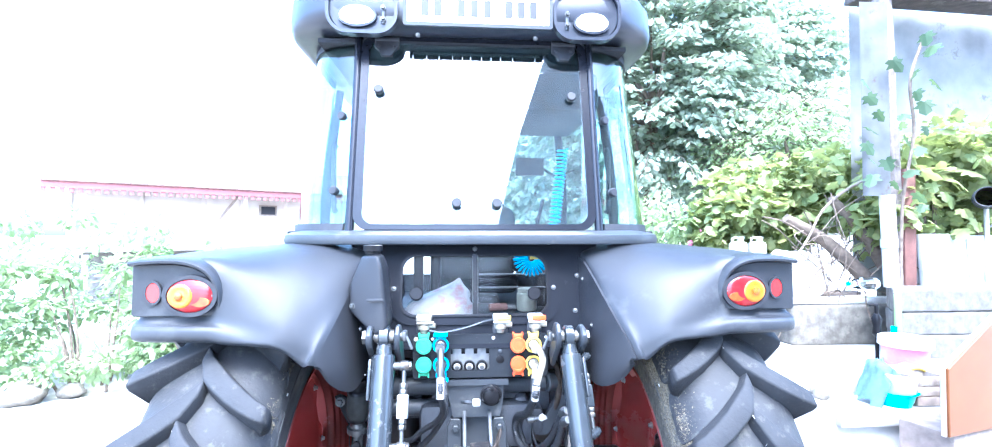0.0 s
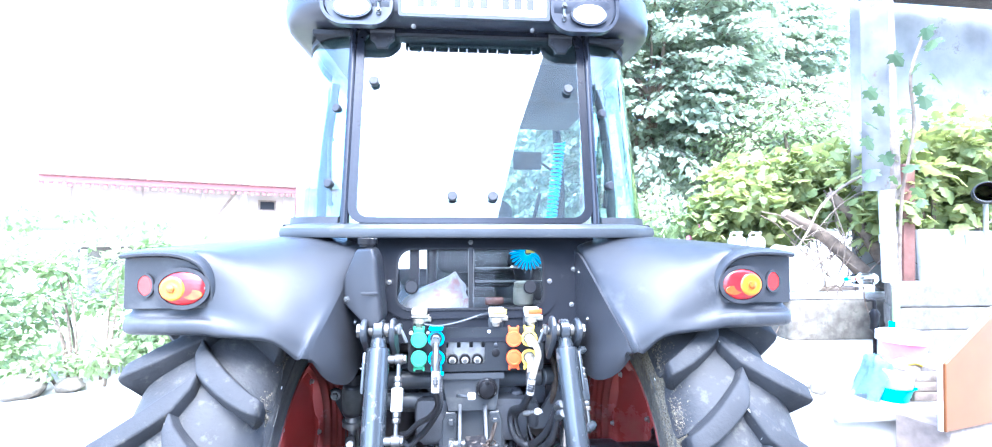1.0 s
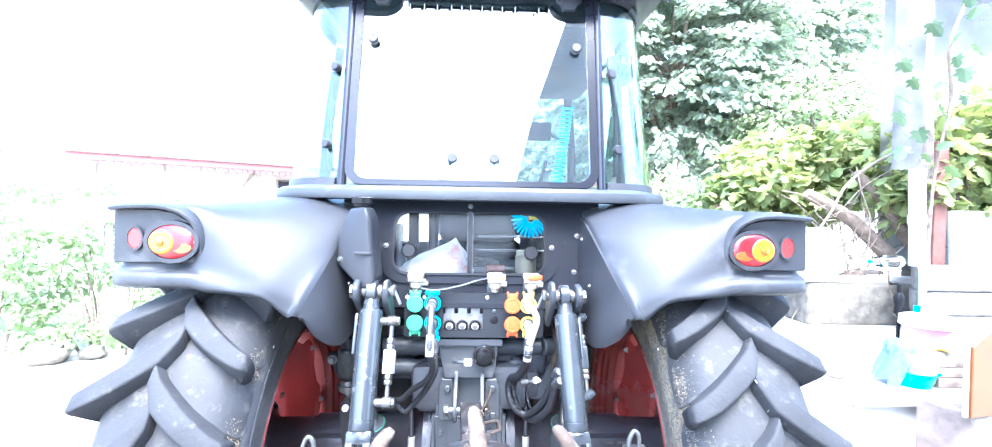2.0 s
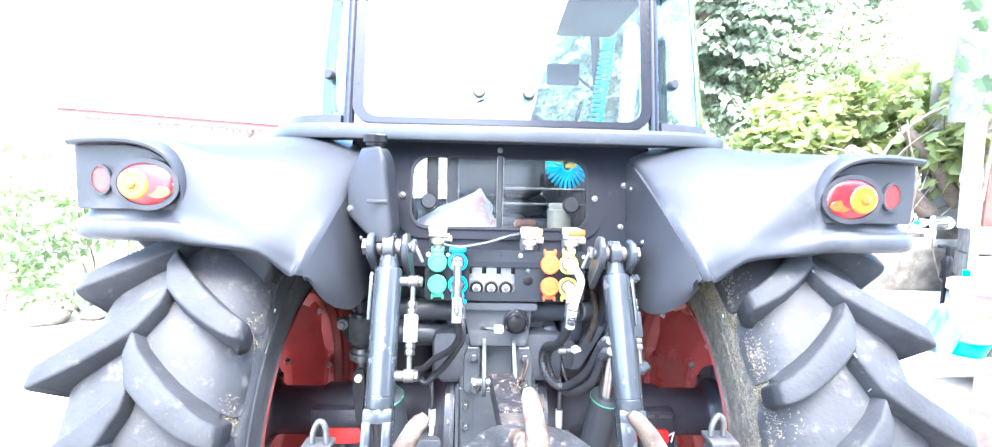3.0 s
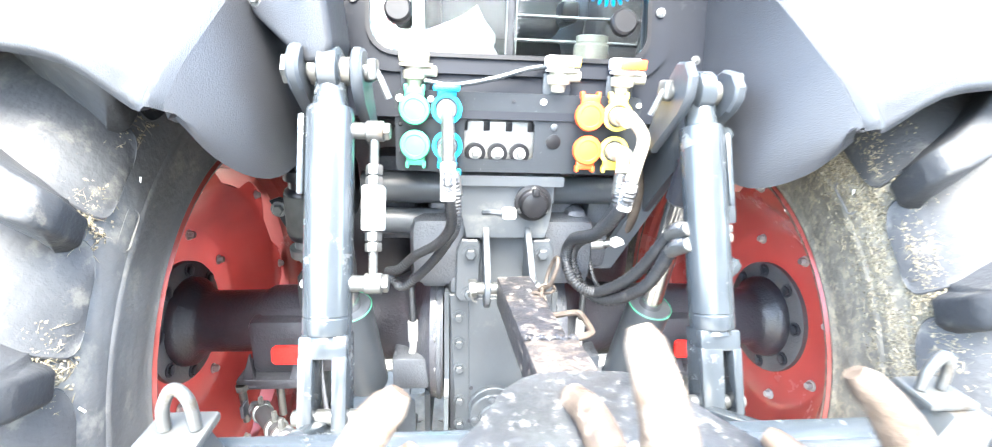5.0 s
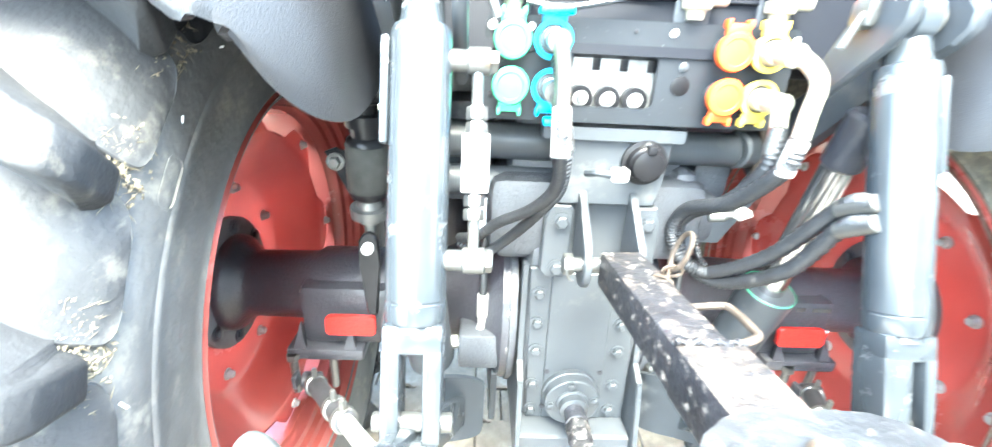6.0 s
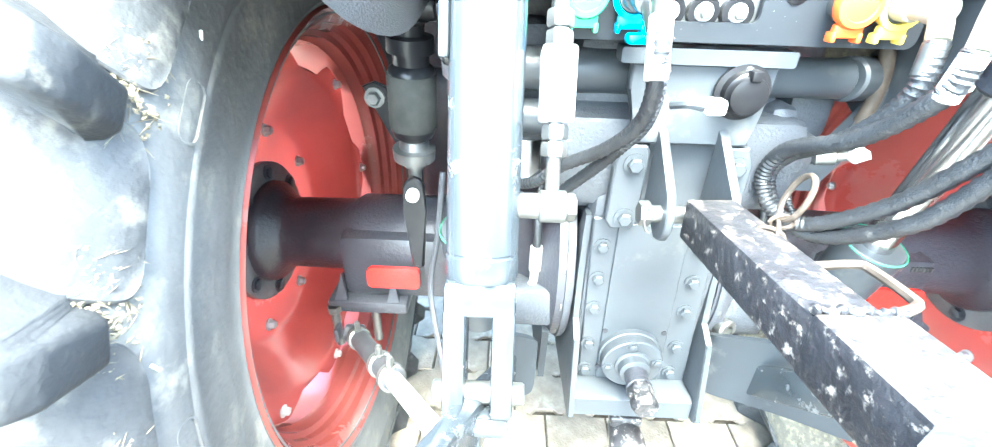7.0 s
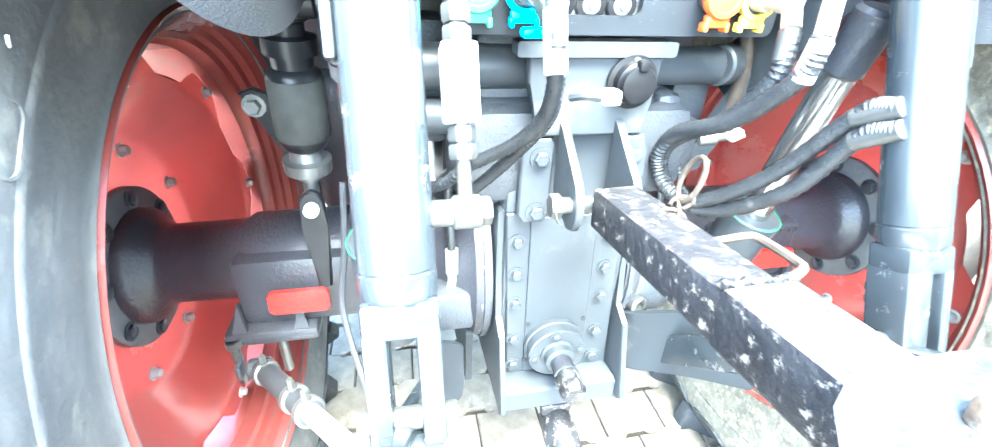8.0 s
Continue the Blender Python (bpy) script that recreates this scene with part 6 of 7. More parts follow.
# jar and a red-handled tool on the rear shelf
b = lathe(B(), V(0.205, 2.50, 1.396), Z, [(0, 0.036), (0.006, 0.040), (0.066, 0.040), (0.072, 0.034), (0.074, 0.036), (0.086, 0.036), (0.088, 0.030)], 24)
tagged(part("plastic_jar", b, CREAM), "pale plastic jar on the cab's rear shelf", "jar")
tool = thing("hand_tool", "small hand tool with a dark red grip on the rear shelf", "tool", (0.105, 2.47, 1.41))
part("grip", rod(B(), V(0.052, 2.465, 1.414), V(0.125, 2.47, 1.416), 0.015, 14, 0.005), REDWOOD, tool)
part("blade", rod(B(), V(0.120, 2.47, 1.416), V(0.158, 2.475, 1.412), 0.009, 10, 0.002), STEEL, tool)

# a plastic bag on the shelf
b = B()
bag_c = V(-0.135, 2.46, 1.395)
rows = []
for i in range(11):
    f = i / 10
    row = []
    for k in range(28):
        a = 2 * math.pi * k / 28
        rx = 0.125 * (1 - f ** 1.6) + 0.012
        ry = 0.075 * (1 - f ** 1.8) + 0.010
        w = 1 + 0.16 * noise.noise(V(math.cos(a) * 2, math.sin(a) * 2, f * 4))
        row.append(b.verts.new(bag_c + V(rx * w * math.cos(a) + 0.062 * f ** 2, ry * w * math.sin(a), f * 0.125 * (1 + 0.08 * math.cos(a - 0.4)))))
    rows.append(row)
for r0, r1 in zip(rows, rows[1:]):
    for k in range(28):
        b.faces.new((r0[k], r0[(k + 1) % 28], r1[(k + 1) % 28], r1[k]))
b.faces.new(rows[0][::-1])
b.faces.new(rows[-1])
tagged(part("plastic_bag", b, BAG, None, "", 80), "crumpled white and pink plastic bag on the cab shelf", "bag")

# coiled air hose hanging in the cab
b = B()
pts = []
for i in range(22 * 14 + 1):
    u = i / 14
    f = u / 22
    c = V(0.375 - 0.05 * f, 2.60 - 0.04 * f, 2.06 - 0.36 * f)
    pts.append(c + V(0.021 * math.cos(2 * math.pi * u), 0.021 * math.sin(2 * math.pi * u), 0))
tube(b, pts, 0.0045, 6, 1)
coil = tagged(part("air_hose", b, COIL), "bright blue coiled air hose hanging in the cab", "hose")
b = B()
pts = []
for i in range(16 * 16 + 1):
    u = i / 16
    a = radians(165 + 215 * u / 16)
    rad = 0.016 + 0.052 * (0.5 - 0.5 * math.cos(2 * math.pi * u))
    a += 0.10 * math.sin(2 * math.pi * u)
    pts.append(V(0.214 + rad * math.cos(a), 2.43 + 0.014 * math.sin(2 * math.pi * u), 1.606 + rad * math.sin(a)))
tube(b, pts, 0.0037, 6, 1)
part("coil_end", b, COIL, coil)
part("coil_label", box(B(), V(0.222, 2.415, 1.608), (0.034, 0.004, 0.012), 0.001), YELLOW, coil)

# ---- grab attachment on the three-point linkage ----
grab = thing("grab_attachment", "worn black steel grab attachment with rusty curved claws", "attachment", (0.02, 1.70, 1.0))
b = B()
Q0, Q1 = V(0.006, 2.165, 1.006), V(0.030, 1.74, 1.040)
d = Q1 - Q0
Rm = d.to_track_quat("Y", "Z").to_matrix()
box(b, (Q0 + Q1) / 2, (0.064, d.length, 0.056), 0.004, Rm)
for v in b.verts:
    v.co += 0.0012 * V(noise.noise(v.co * 50), 0, noise.noise(v.co * 50 + V(0, 9, 0)))
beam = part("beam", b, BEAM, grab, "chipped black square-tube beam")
b = box(B(), V(0.030, 1.815, 1.036), (0.076, 0.200, 0.060), 0.004, Rm)
part("outer_tube", b, BEAM_DUSTY_LIT, beam, "scuffed outer tube, beige dust and painted glare on top")
b = tube(B(), [V(-0.012 + 0.0053 * k, 1.917 + 0.0015 * math.sin(k * 1.7), 1.0585) for k in range(15)], lambda f: 0.0040 + 0.0013 * math.sin(f * 44), 8, 6)
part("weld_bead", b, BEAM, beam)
part("rod_loop", tube(B(), [V(0.032, 2.020, 1.034), V(0.050, 2.010, 1.040), V(0.076, 2.000, 1.050), V(0.085, 1.990, 1.052), V(0.087, 1.944, 1.055), V(0.081, 1.930, 1.056), V(0.060, 1.922, 1.054), V(0.035, 1.922, 1.046)], 0.0048, 8, 4), ROD_RUST, beam, "rusty bent rod loop")
b = B()
rc = V(0.058, 2.085, 1.078)
tube(b, [rc + V(0.008 * math.sin(k * math.pi / 9), 0.017 * math.cos(k * math.pi / 9), 0.027 * math.sin(k * math.pi / 9)) for k in range(19)], 0.0034, 8, 1)
part("ring", b, ROD_RUST, beam)
for k in range(4):
    c = V(0.052 - 0.008 * k, 2.085 - 0.006 * k, 1.048 - 0.005 * k)
    aa = k * 1.2
    part("chain_link", tube(B(), [c + V(0.014 * math.cos(q) * math.cos(aa) , 0.014 * math.cos(q) * math.sin(aa), 0.008 * math.sin(q)) for q in [i * math.pi / 6 for i in range(13)]], 0.0026, 6, 1), ROD_RUST, beam)
# saddle plate: a bell-shaped sheet over the beam's end
b = B()
rows = []
for y, w in ((1.790, 0.050), (1.785, 0.070), (1.773, 0.092), (1.755, 0.107), (1.736, 0.122), (1.716, 0.146), (1.700, 0.178), (1.685, 0.20), (1.66, 0.212), (1.60, 0.22), (1.55, 0.22)):
    row = []
    for i in range(25):
        u = -1 + 2 * i / 24
        sag = max(0.0, 1.72 - y)
        row.append(b.verts.new(V(0.024 + w * u * (0.86 if u < 0 else 1.0), y, 1.100 - 0.9 * (w * u) ** 2 - 1.6 * sag ** 2)))
    rows.append(row)
for r0, r1 in zip(rows, rows[1:]):
    for i in range(24):
        b.faces.new((r0[i], r0[i + 1], r1[i + 1], r1[i]))
bmesh.ops.solidify(b, geom=b.faces[:], thickness=0.010)
part("saddle_plate", b, SADDLE, grab, "worn black curved plate")


def claw(pts, r0, r1, name="claw"):
    b = tube(B(), pts, lambda f: r0 + (r1 - r0) * min(1, f * 1.3) if f > 0.06 else r0 * (0.62 + 6.3 * f), 12, 7)
    for v in b.verts:
        v.co += 0.0016 * V(noise.noise(v.co * 60), noise.noise(v.co * 60 + V(9, 0, 0)), noise.noise(v.co * 60 + V(0, 9, 0)))
    return part(name, b, CLAW, grab, "rusty pointed claw")


claw([V(0.018, 1.655, 1.234), V(0.023, 1.636, 1.213), V(0.028, 1.615, 1.185), V(0.032, 1.602, 1.14), V(0.033, 1.606, 1.06), V(0.03, 1.64, 0.99)], 0.0125, 0.022)
claw([V(0.179, 1.648, 1.199), V(0.205, 1.632, 1.170), V(0.230, 1.612, 1.118), V(0.238, 1.610, 1.05), V(0.235, 1.64, 0.98)], 0.012, 0.021)
claw([V(-0.138, 1.640, 1.199), V(-0.162, 1.625, 1.170), V(-0.186, 1.610, 1.118), V(-0.196, 1.608, 1.05), V(-0.19, 1.64, 0.98)], 0.012, 0.021)
claw([V(0.172, 1.700, 1.096), V(0.195, 1.660, 1.084), V(0.215, 1.63, 1.04), V(0.22, 1.64, 0.98)], 0.012, 0.017, "stub")
claw([V(-0.138, 1.700, 1.094), V(-0.160, 1.655, 1.082), V(-0.178, 1.63, 1.03), V(-0.185, 1.64, 0.98)], 0.012, 0.017, "stub")
claw([V(0.006, 1.755, 1.100), V(0.016, 1.720, 1.106), V(0.022, 1.68, 1.098), V(0.03, 1.64, 1.05)], 0.014, 0.018, "stub")
part("cross_bar", box(B(), V(0.02, 1.742, 1.040), (0.72, 0.030, 0.042), 0.004), BARREL, grab, "grey cross bar")
for x, y in ((-0.338, 1.715), (0.386, 1.740)):
    b = prism(B(), [(-0.029, -0.10), (0.029, -0.10), (0.029, 0.006), (0.022, 0.022), (-0.014, 0.022), (-0.029, -0.01)], V(x, y + 0.03, 1.075), X if x > 0 else -X, Z, -0.065 if x < 0 else 0.065, 0.006)
    hb = part("hitch_block", b, STEEL, grab, "pale galvanised hitch block")
    part("block_cap", box(B(), V(x + (0.008 if x < 0 else -0.008), y, 1.102), (0.05, 0.045, 0.009), 0.003), STEEL, hb)
    sx = 0.012 if x < 0 else -0.014
    part("pull_ring", tube(B(), [V(x + sx - 0.012, y, 1.108), V(x + sx - 0.010, y, 1.128), V(x + sx, y, 1.146), V(x + sx + 0.010, y, 1.136), V(x + sx + 0.012, y, 1.108)], 0.0050, 10, 6), STEEL, hb)
    part("shackle", tube(B(), [V(x - 0.03, y - 0.04, 1.06), V(x, y - 0.055, 1.045), V(x + 0.03, y - 0.045, 1.02), V(x + 0.02, y - 0.04, 0.98)], 0.006, 8, 5), STEEL, hb)


# ---- the yard ----
b = B()
xs = [-900, -200, -60, -20, -8, -3, 0, 3, 8, 20, 60, 200, 900]
ys = [-900, -200, -60, -20, -8, -2, 0, 4, 8, 20, 60, 200, 900]
g = [[b.verts.new(V(x, y, -0.035)) for x in xs] for y in ys]
for r0, r1 in zip(g, g[1:]):
    for i in range(len(xs) - 1):
        b.faces.new((r0[i], r0[i + 1], r1[i + 1], r1[i]))
tagged(part("ground", b, EARTH), "pale dusty yard ground", "ground", kind="structure")

# raised terrace on the right, in two levels
b = box(B(), V(4.0, 4.10, 0.36), (4.2, 2.2, 0.78), 0.02)
box(b, V(2.42, 2.985, 0.715), (0.98, 0.05, 0.07), 0.012)
tagged(part("terrace", b, SLAB), "pale raised concrete terrace", "terrace", kind="structure")
b = box(B(), V(4.1, 4.26, 0.81), (3.9, 2.0, 0.15), 0.02)
tagged(part("terrace_step", b, SLAB), "pale upper step of the concrete terrace", "step", kind="structure")
b = box(B(), V(2.78, 3.99, 1.03), (0.86, 0.26, 0.31), 0.03, None, 3)
for v in b.verts:
    v.co += 0.012 * V(noise.noise(v.co * 7), noise.noise(v.co * 7 + V(5, 0, 0)), noise.noise(v.co * 7 + V(0, 5, 0)))
tagged(part("low_wall", b, STONE), "old low wall of crumbling brown concrete", "wall", kind="structure")
b = box(B(), V(0, 0, 0), (1.30, 0.26, 0.150), 0.010, None, 2)
bmesh.ops.subdivide_edges(b, edges=[e for e in b.edges if e.calc_length() > 0.1], cuts=9, use_grid_fill=True)
for v in b.verts:
    v.co.x += 0.8 * (v.co.y + 0.13)
    v.co += 0.008 * V(0, noise.noise(v.co * 9 + V(5, 0, 0)), 0.6 * noise.noise(v.co * 11 + V(0, 5, 0)))
blk = part("course", b, CONCRETE)
wall_r = thing("retaining_wall", "grey board-marked concrete wall with rough courses", "wall", (2.74, 3.60, 0.88), kind="structure")
first = True
for r in range(3):
    for c in range(3):
        o = blk if first else new("course", blk.data)
        first = False
        o.parent = wall_r
        o.location = (0.66 + 1.30 * c, 0.008 * (r % 2), 0.078 + 0.154 * r)
part("moss", box(B(), V(2.775, 3.464, 1.12), (0.05, 0.012, 0.38), 0.004), LEAF_BUSH, wall_r, "green moss on the wall's corner")


b = B()
hewn = []
for k in range(29):
    f = k / 28
    c = V(3.02 - 0.055 * f ** 1.6 + 0.006 * math.sin(9 * f), 3.71 + 0.02 * f, 1.32 + 2.08 * f)
    hewn.append([b.verts.new(c + V(x * (1 + 0.10 * noise.noise(V(x * 30, 0, f * 9))), y * (1 + 0.12 * noise.noise(V(0, y * 30, f * 7))), 0)) for x, y in ((-0.046, -0.030), (-0.020, -0.043), (0.0, -0.036), (0.022, -0.045), (0.048, -0.028), (0.046, 0.036), (0.0, 0.046), (-0.046, 0.036))])
for r0, r1 in zip(hewn, hewn[1:]):
    for i in range(8):
        b.faces.new((r0[i], r0[(i + 1) % 8], r1[(i + 1) % 8], r1[i]))
b.faces.new(hewn[0][::-1])
b.faces.new(hewn[-1])
tagged(part("wooden_post", b, PALEWOOD, None, "", 30), "weathered pale hewn post of the shed", "post")
b = box(B(), V(3.082, 3.68, 1.74), (0.088, 0.045, 0.84), 0.006)
for v in b.verts:
    v.co.x += 0.010 * (v.co.z - 1.74)
tagged(part("red_pole", b, REDWOOD), "slim reddish-brown wooden plank upright", "plank")
pipe_b = lathe(B(), V(2.902, 3.63, 1.335), V(-0.022, 0, 0.63), [(0, 0.044), (0.27, 0.044), (0.272, 0.050), (0.33, 0.050), (0.332, 0.044), (0.635, 0.044), (0.635, 0.038)], 24)
tagged(part("drain_pipe", pipe_b, PVC), "white plastic drain pipe with a socket joint", "pipe")


def sheet(name, x0, x1, y, z0, z1, label, wave=0.010, skew=0.0, pitch=0.11, material=None):
    b = B()
    n = 120
    rows = [[b.verts.new(V(x0 + (x1 - x0) * i / n, y + skew * i / n + wave * math.sin(2 * math.pi * (x1 - x0) * i / n / pitch), z)) for i in range(n + 1)] for z in (z0, (z0 + z1) / 2, z1)]
    for r0, r1 in zip(rows, rows[1:]):
        for i in range(n):
            b.faces.new((r0[i], r0[i + 1], r1[i + 1], r1[i]))
    bmesh.ops.solidify(b, geom=b.faces[:], thickness=0.004)
    return tagged(part(name, b, material or SHEET), label, "sheet")


sheet("metal_sheet", 2.722, 2.930, 3.650, 1.966, 3.33, "grey-blue galvanised sheet nailed to the post", 0.001, material=SHEET_OLD)
sheet("shed_wall", 3.05, 5.6, 4.10, 1.30, 3.52, "pale grey corrugated sheet wall of the shed", 0.004, 0.05, 0.30)
b = box(B(), V(4.52, 3.86, 3.47), (3.1, 0.40, 0.05), 0.01, Euler((radians(8), radians(1.5), 0)).to_matrix())
box(b, V(4.52, 3.665, 3.385), (3.1, 0.035, 0.095), 0.006, Euler((0, radians(2.0), 0)).to_matrix())
tagged(part("shed_roof", b, DARKWOOD), "dark weathered wooden shed eaves board", "roof")
b = box(B(), V(4.85, 4.6, 1.6), (2.2, 0.06, 3.4), 0.01)
tagged(part("shed_back", b, CONCRETE), "plain back wall of the shed", "wall", kind="structure")
# white boards leaning over the wall
for x, w, h in ((3.32, 0.34, 0.38), (3.685, 0.37, 0.37), (4.06, 0.36, 0.38)):
    tagged(part("white_board", box(B(), V(x, 3.66, 1.32 + h / 2), (w, 0.035, h), 0.004, Euler((radians(-4), 0, 0)).to_matrix()), PVC), "white painted board standing on the block wall", "board", "boards on the wall")

# stove pipe
ax_p = V(0.76, 0.65, 0.01).normalized()
mouth = V(3.38, 3.42, 1.945)
b = lathe(B(), mouth, ax_p, [(0.0, 0.060), (-0.002, 0.064), (0.0, 0.067), (0.62, 0.067), (0.62, 0.01), (0.55, 0.01), (0.55, 0.060)], 28, False)
pipe = tagged(part("stove_pipe", b, CAST), "short grey metal stove pipe over the wall", "pipe")
# brown lining made dark: the shade inside the pipe is in its colour
part("lining", lathe(B(), mouth + ax_p * 0.012, ax_p, [(0.0, 0.0595), (0.50, 0.0585), (0.52, 0.001)], 28, False), ROD_RUST, pipe, "dark brown lining with the pipe's inner shade in its colour")
part("collar", lathe(B(), mouth + ax_p * 0.20, ax_p, [(0, 0.067), (0.002, 0.072), (0.07, 0.072), (0.072, 0.067)], 28, False), CAST, pipe)
part("stay", rod(B(), mouth + ax_p * 0.3 + V(0, 0, -0.06), mouth + ax_p * 0.3 + V(0, 0, -0.58), 0.014, 10), SHEET, pipe)


def sack(name, c, size, label, material, seed, cat="sack"):
    b = bmesh.new()
    bmesh.ops.create_icosphere(b, subdivisions=4, radius=1)
    for v in b.verts:
        p = v.co.copy()
        k = 1 + 0.22 * noise.noise(p * 1.7 + V(seed, 0, 0)) + 0.06 * noise.noise(p * 6 + V(0, seed, 0))
        q = V(p.x * size[0], p.y * size[1], max(p.z, -0.75) * size[2]) * k
        v.co = q + Vector(c)
    return tagged(part(name, b, material, None, "", 80), label, cat)


sack("sack", (2.50, 4.05, 1.36), (0.24, 0.16, 0.22), "stuffed pale plastic sack behind the low wall", PVC, 5.0)
sack("stone", (2.33, 4.15, 1.30), (0.20, 0.14, 0.16), "pale rounded stone behind the low wall", STONE, 9.0, "stone")
for x, m, lab in ((2.16, PVC, "white plastic jerrycan behind the shrub"), (2.32, PVC, "white plastic jerrycan behind the shrub")):
    b = box(B(), V(x, 4.2, 1.55), (0.12, 0.10, 0.18), 0.03, None, 3)
    lathe(b, V(x + 0.02, 4.2, 1.63), Z, [(0, 0.025), (0.03, 0.022), (0.032, 0.028), (0.05, 0.028)], 14)
    can = tagged(part("jerrycan", b, m), lab, "jerrycan")
    part("handle", tube(B(), [V(x - 0.05, 4.2, 1.63), V(x - 0.045, 4.2, 1.665), V(x, 4.2, 1.67), V(x + 0.01, 4.2, 1.64)], 0.009, 8, 5), m, can)

# plank and pipe on the low wall
tagged(part("plank", box(B(), V(2.76, 3.93, 1.205), (1.0, 0.12, 0.042), 0.006, Euler((0, 0.01, 0.03)).to_matrix()), PVC), "pale weathered plank lying on the low wall", "plank")
tagged(part("plank", box(B(), V(2.62, 4.06, 1.235), (0.8, 0.10, 0.03), 0.006, Euler((0, -0.02, -0.04)).to_matrix()), WOOD), "grey weathered plank lying on the low wall", "plank")
b = B()
tube(b, [V(2.60, 3.50, 1.235), V(2.637, 3.49, 1.235), V(2.645, 3.485, 1.20), V(2.645, 3.485, 0.89)], 0.011, 12, 5)
stand = tagged(part("standpipe", b, BLACK), "dark water standpipe wrapped in cloth", "pipe")
part("wrapping", lathe(B(), V(2.645, 3.485, 1.03), Z, [(0, 0.014), (0.02, 0.028), (0.07, 0.022), (0.12, 0.031), (0.15, 0.015)], 14), BLACK, stand)
b = lathe(B(), V(2.58, 3.62, 1.36), V(1, 0.1, 0.0), [(0, 0.012), (0.02, 0.012), (0.022, 0.014), (0.04, 0.032), (0.10, 0.040), (0.20, 0.040), (0.215, 0.036)], 20)
bottle = tagged(part("plastic_bottle", b, GLASS_CLEAR), "clear plastic bottle lying on the wall", "bottle")
part("cap", rod(B(), V(2.562, 3.618, 1.36), V(2.582, 3.62, 1.36), 0.014, 14, 0.002), BLUE, bottle)

# bucket, basin and cloth on the terrace
def tub(c, r, h, flare, material, name, label):
    b = lathe(B(), c, Z, [(0, r * 0.82), (h * 0.95, r * flare), (h, r * flare + 0.012), (h, r * flare), (0.012, r * 0.80)], 32, False)
    lathe(b, V(*c) + V(0, 0, 0.004), Z, [(0, r * 0.81), (0.004, r * 0.80)], 32)
    return tagged(part(name, b, material), label, "tub")


tub((2.66, 3.31, 0.885), 0.115, 0.13, 1.02, PINK, "bucket", "pink plastic bucket with a white lid")
tagged(part("pot_cover", lathe(B(), V(2.66, 3.31, 1.017), Z, [(0, 0.135), (0.05, 0.132), (0.056, 0.12)], 32), WHITE), "white plastic lid on the bucket", "lid")
tub((2.36, 3.09, 0.75), 0.088, 0.080, 1.10, TURQ, "basin", "small turquoise plastic basin")
b = lathe(B(), V(2.38, 3.09, 0.775), Z, [(0, 0.070), (0.11, 0.086), (0.145, 0.092), (0.15, 0.086), (0.02, 0.066)], 28)
tagged(part("jug", b, WHITE), "white plastic jug in the basin", "jug")
b = B()
rows = []
for i in range(21):
    row = []
    for k in range(17):
        u, v = i / 20 - 0.5, k / 16 - 0.5
        w = 0.035 * noise.noise(V(u * 6, v * 6, 3.0)) + 0.012 * noise.noise(V(u * 17, v * 17, 1.0))
        drop = 0.34 * max(0.0, -u - 0.05) + 0.25 * max(0.0, -v - 0.1) + 0.10 * abs(u)
        row.append(b.verts.new(V(2.300 + u * 0.21 + w, 3.12 + v * 0.15 + 0.04 * u, 0.975 + w - drop)))
    rows.append(row)
for r0, r1 in zip(rows, rows[1:]):
    for k in range(16):
        b.faces.new((r0[k], r0[k + 1], r1[k + 1], r1[k]))
bmesh.ops.solidify(b, geom=b.faces[:], thickness=0.006)
tagged(part("cloth", b, CLOTH, None, "", 80), "crumpled sky-blue cloth draped over the basin", "cloth")
b = lathe(B(), V(2.72, 3.44, 0.885), Z, [(0, 0.045), (0.12, 0.045), (0.15, 0.03), (0.19, 0.016), (0.22, 0.018)], 20)
tagged(part("spray_bottle", b, TURQ), "turquoise spray bottle behind the bucket", "bottle")
b = B()
for k in range(4):
    tube(b, [V(2.53, 3.17 + 0.02 * k, 0.915), V(2.58, 3.16 + 0.025 * k, 0.925), V(2.63, 3.155 + 0.03 * k, 0.905)], 0.011, 8, 4)
box(b, V(2.50, 3.20, 0.905), (0.09, 0.09, 0.04), 0.018, None, 3)
tagged(part("work_glove", b, YELLOW), "yellow work glove on the terrace step", "glove")
crate = thing("wooden_crate", "pale wooden crate on the terrace", "crate", (2.53, 3.10, 0.75))
for dz in (0.03, 0.085, 0.14):
    part("slat", box(B(), V(2.53, 3.035, 0.75 + dz), (0.19, 0.012, 0.048), 0.003), WOOD, crate)
    part("slat", box(B(), V(2.53, 3.165, 0.75 + dz), (0.19, 0.012, 0.048), 0.003), WOOD, crate)
for dx in (-0.09, 0.09):
    part("end_board", box(B(), V(2.53 + dx, 3.10, 0.832), (0.014, 0.118, 0.16), 0.003), WOOD, crate)
for p, r in ((V(2.02, 3.20, 0.775), 0.040), (V(2.08, 3.22, 0.77), 0.030), (V(2.04, 3.27, 0.77), 0.028)):
    b = bmesh.new()
    bmesh.ops.create_icosphere(b, subdivisions=3, radius=r)
    for v in b.verts:
        v.co = v.co * (1 + 0.25 * noise.noise(v.co * 30 + p)) + p
    tagged(part("pebble", b, STONE), "small dark stone on the terrace", "stone", "stones on the terrace")
b = B()
tube(b, [V(1.62, 3.02, 0.075), V(1.75, 3.03, 0.10), V(1.92, 3.04, 0.09)], 0.085, 16, 5)
tagged(part("log", b, BARK), "short dark log lying by the terrace", "log")

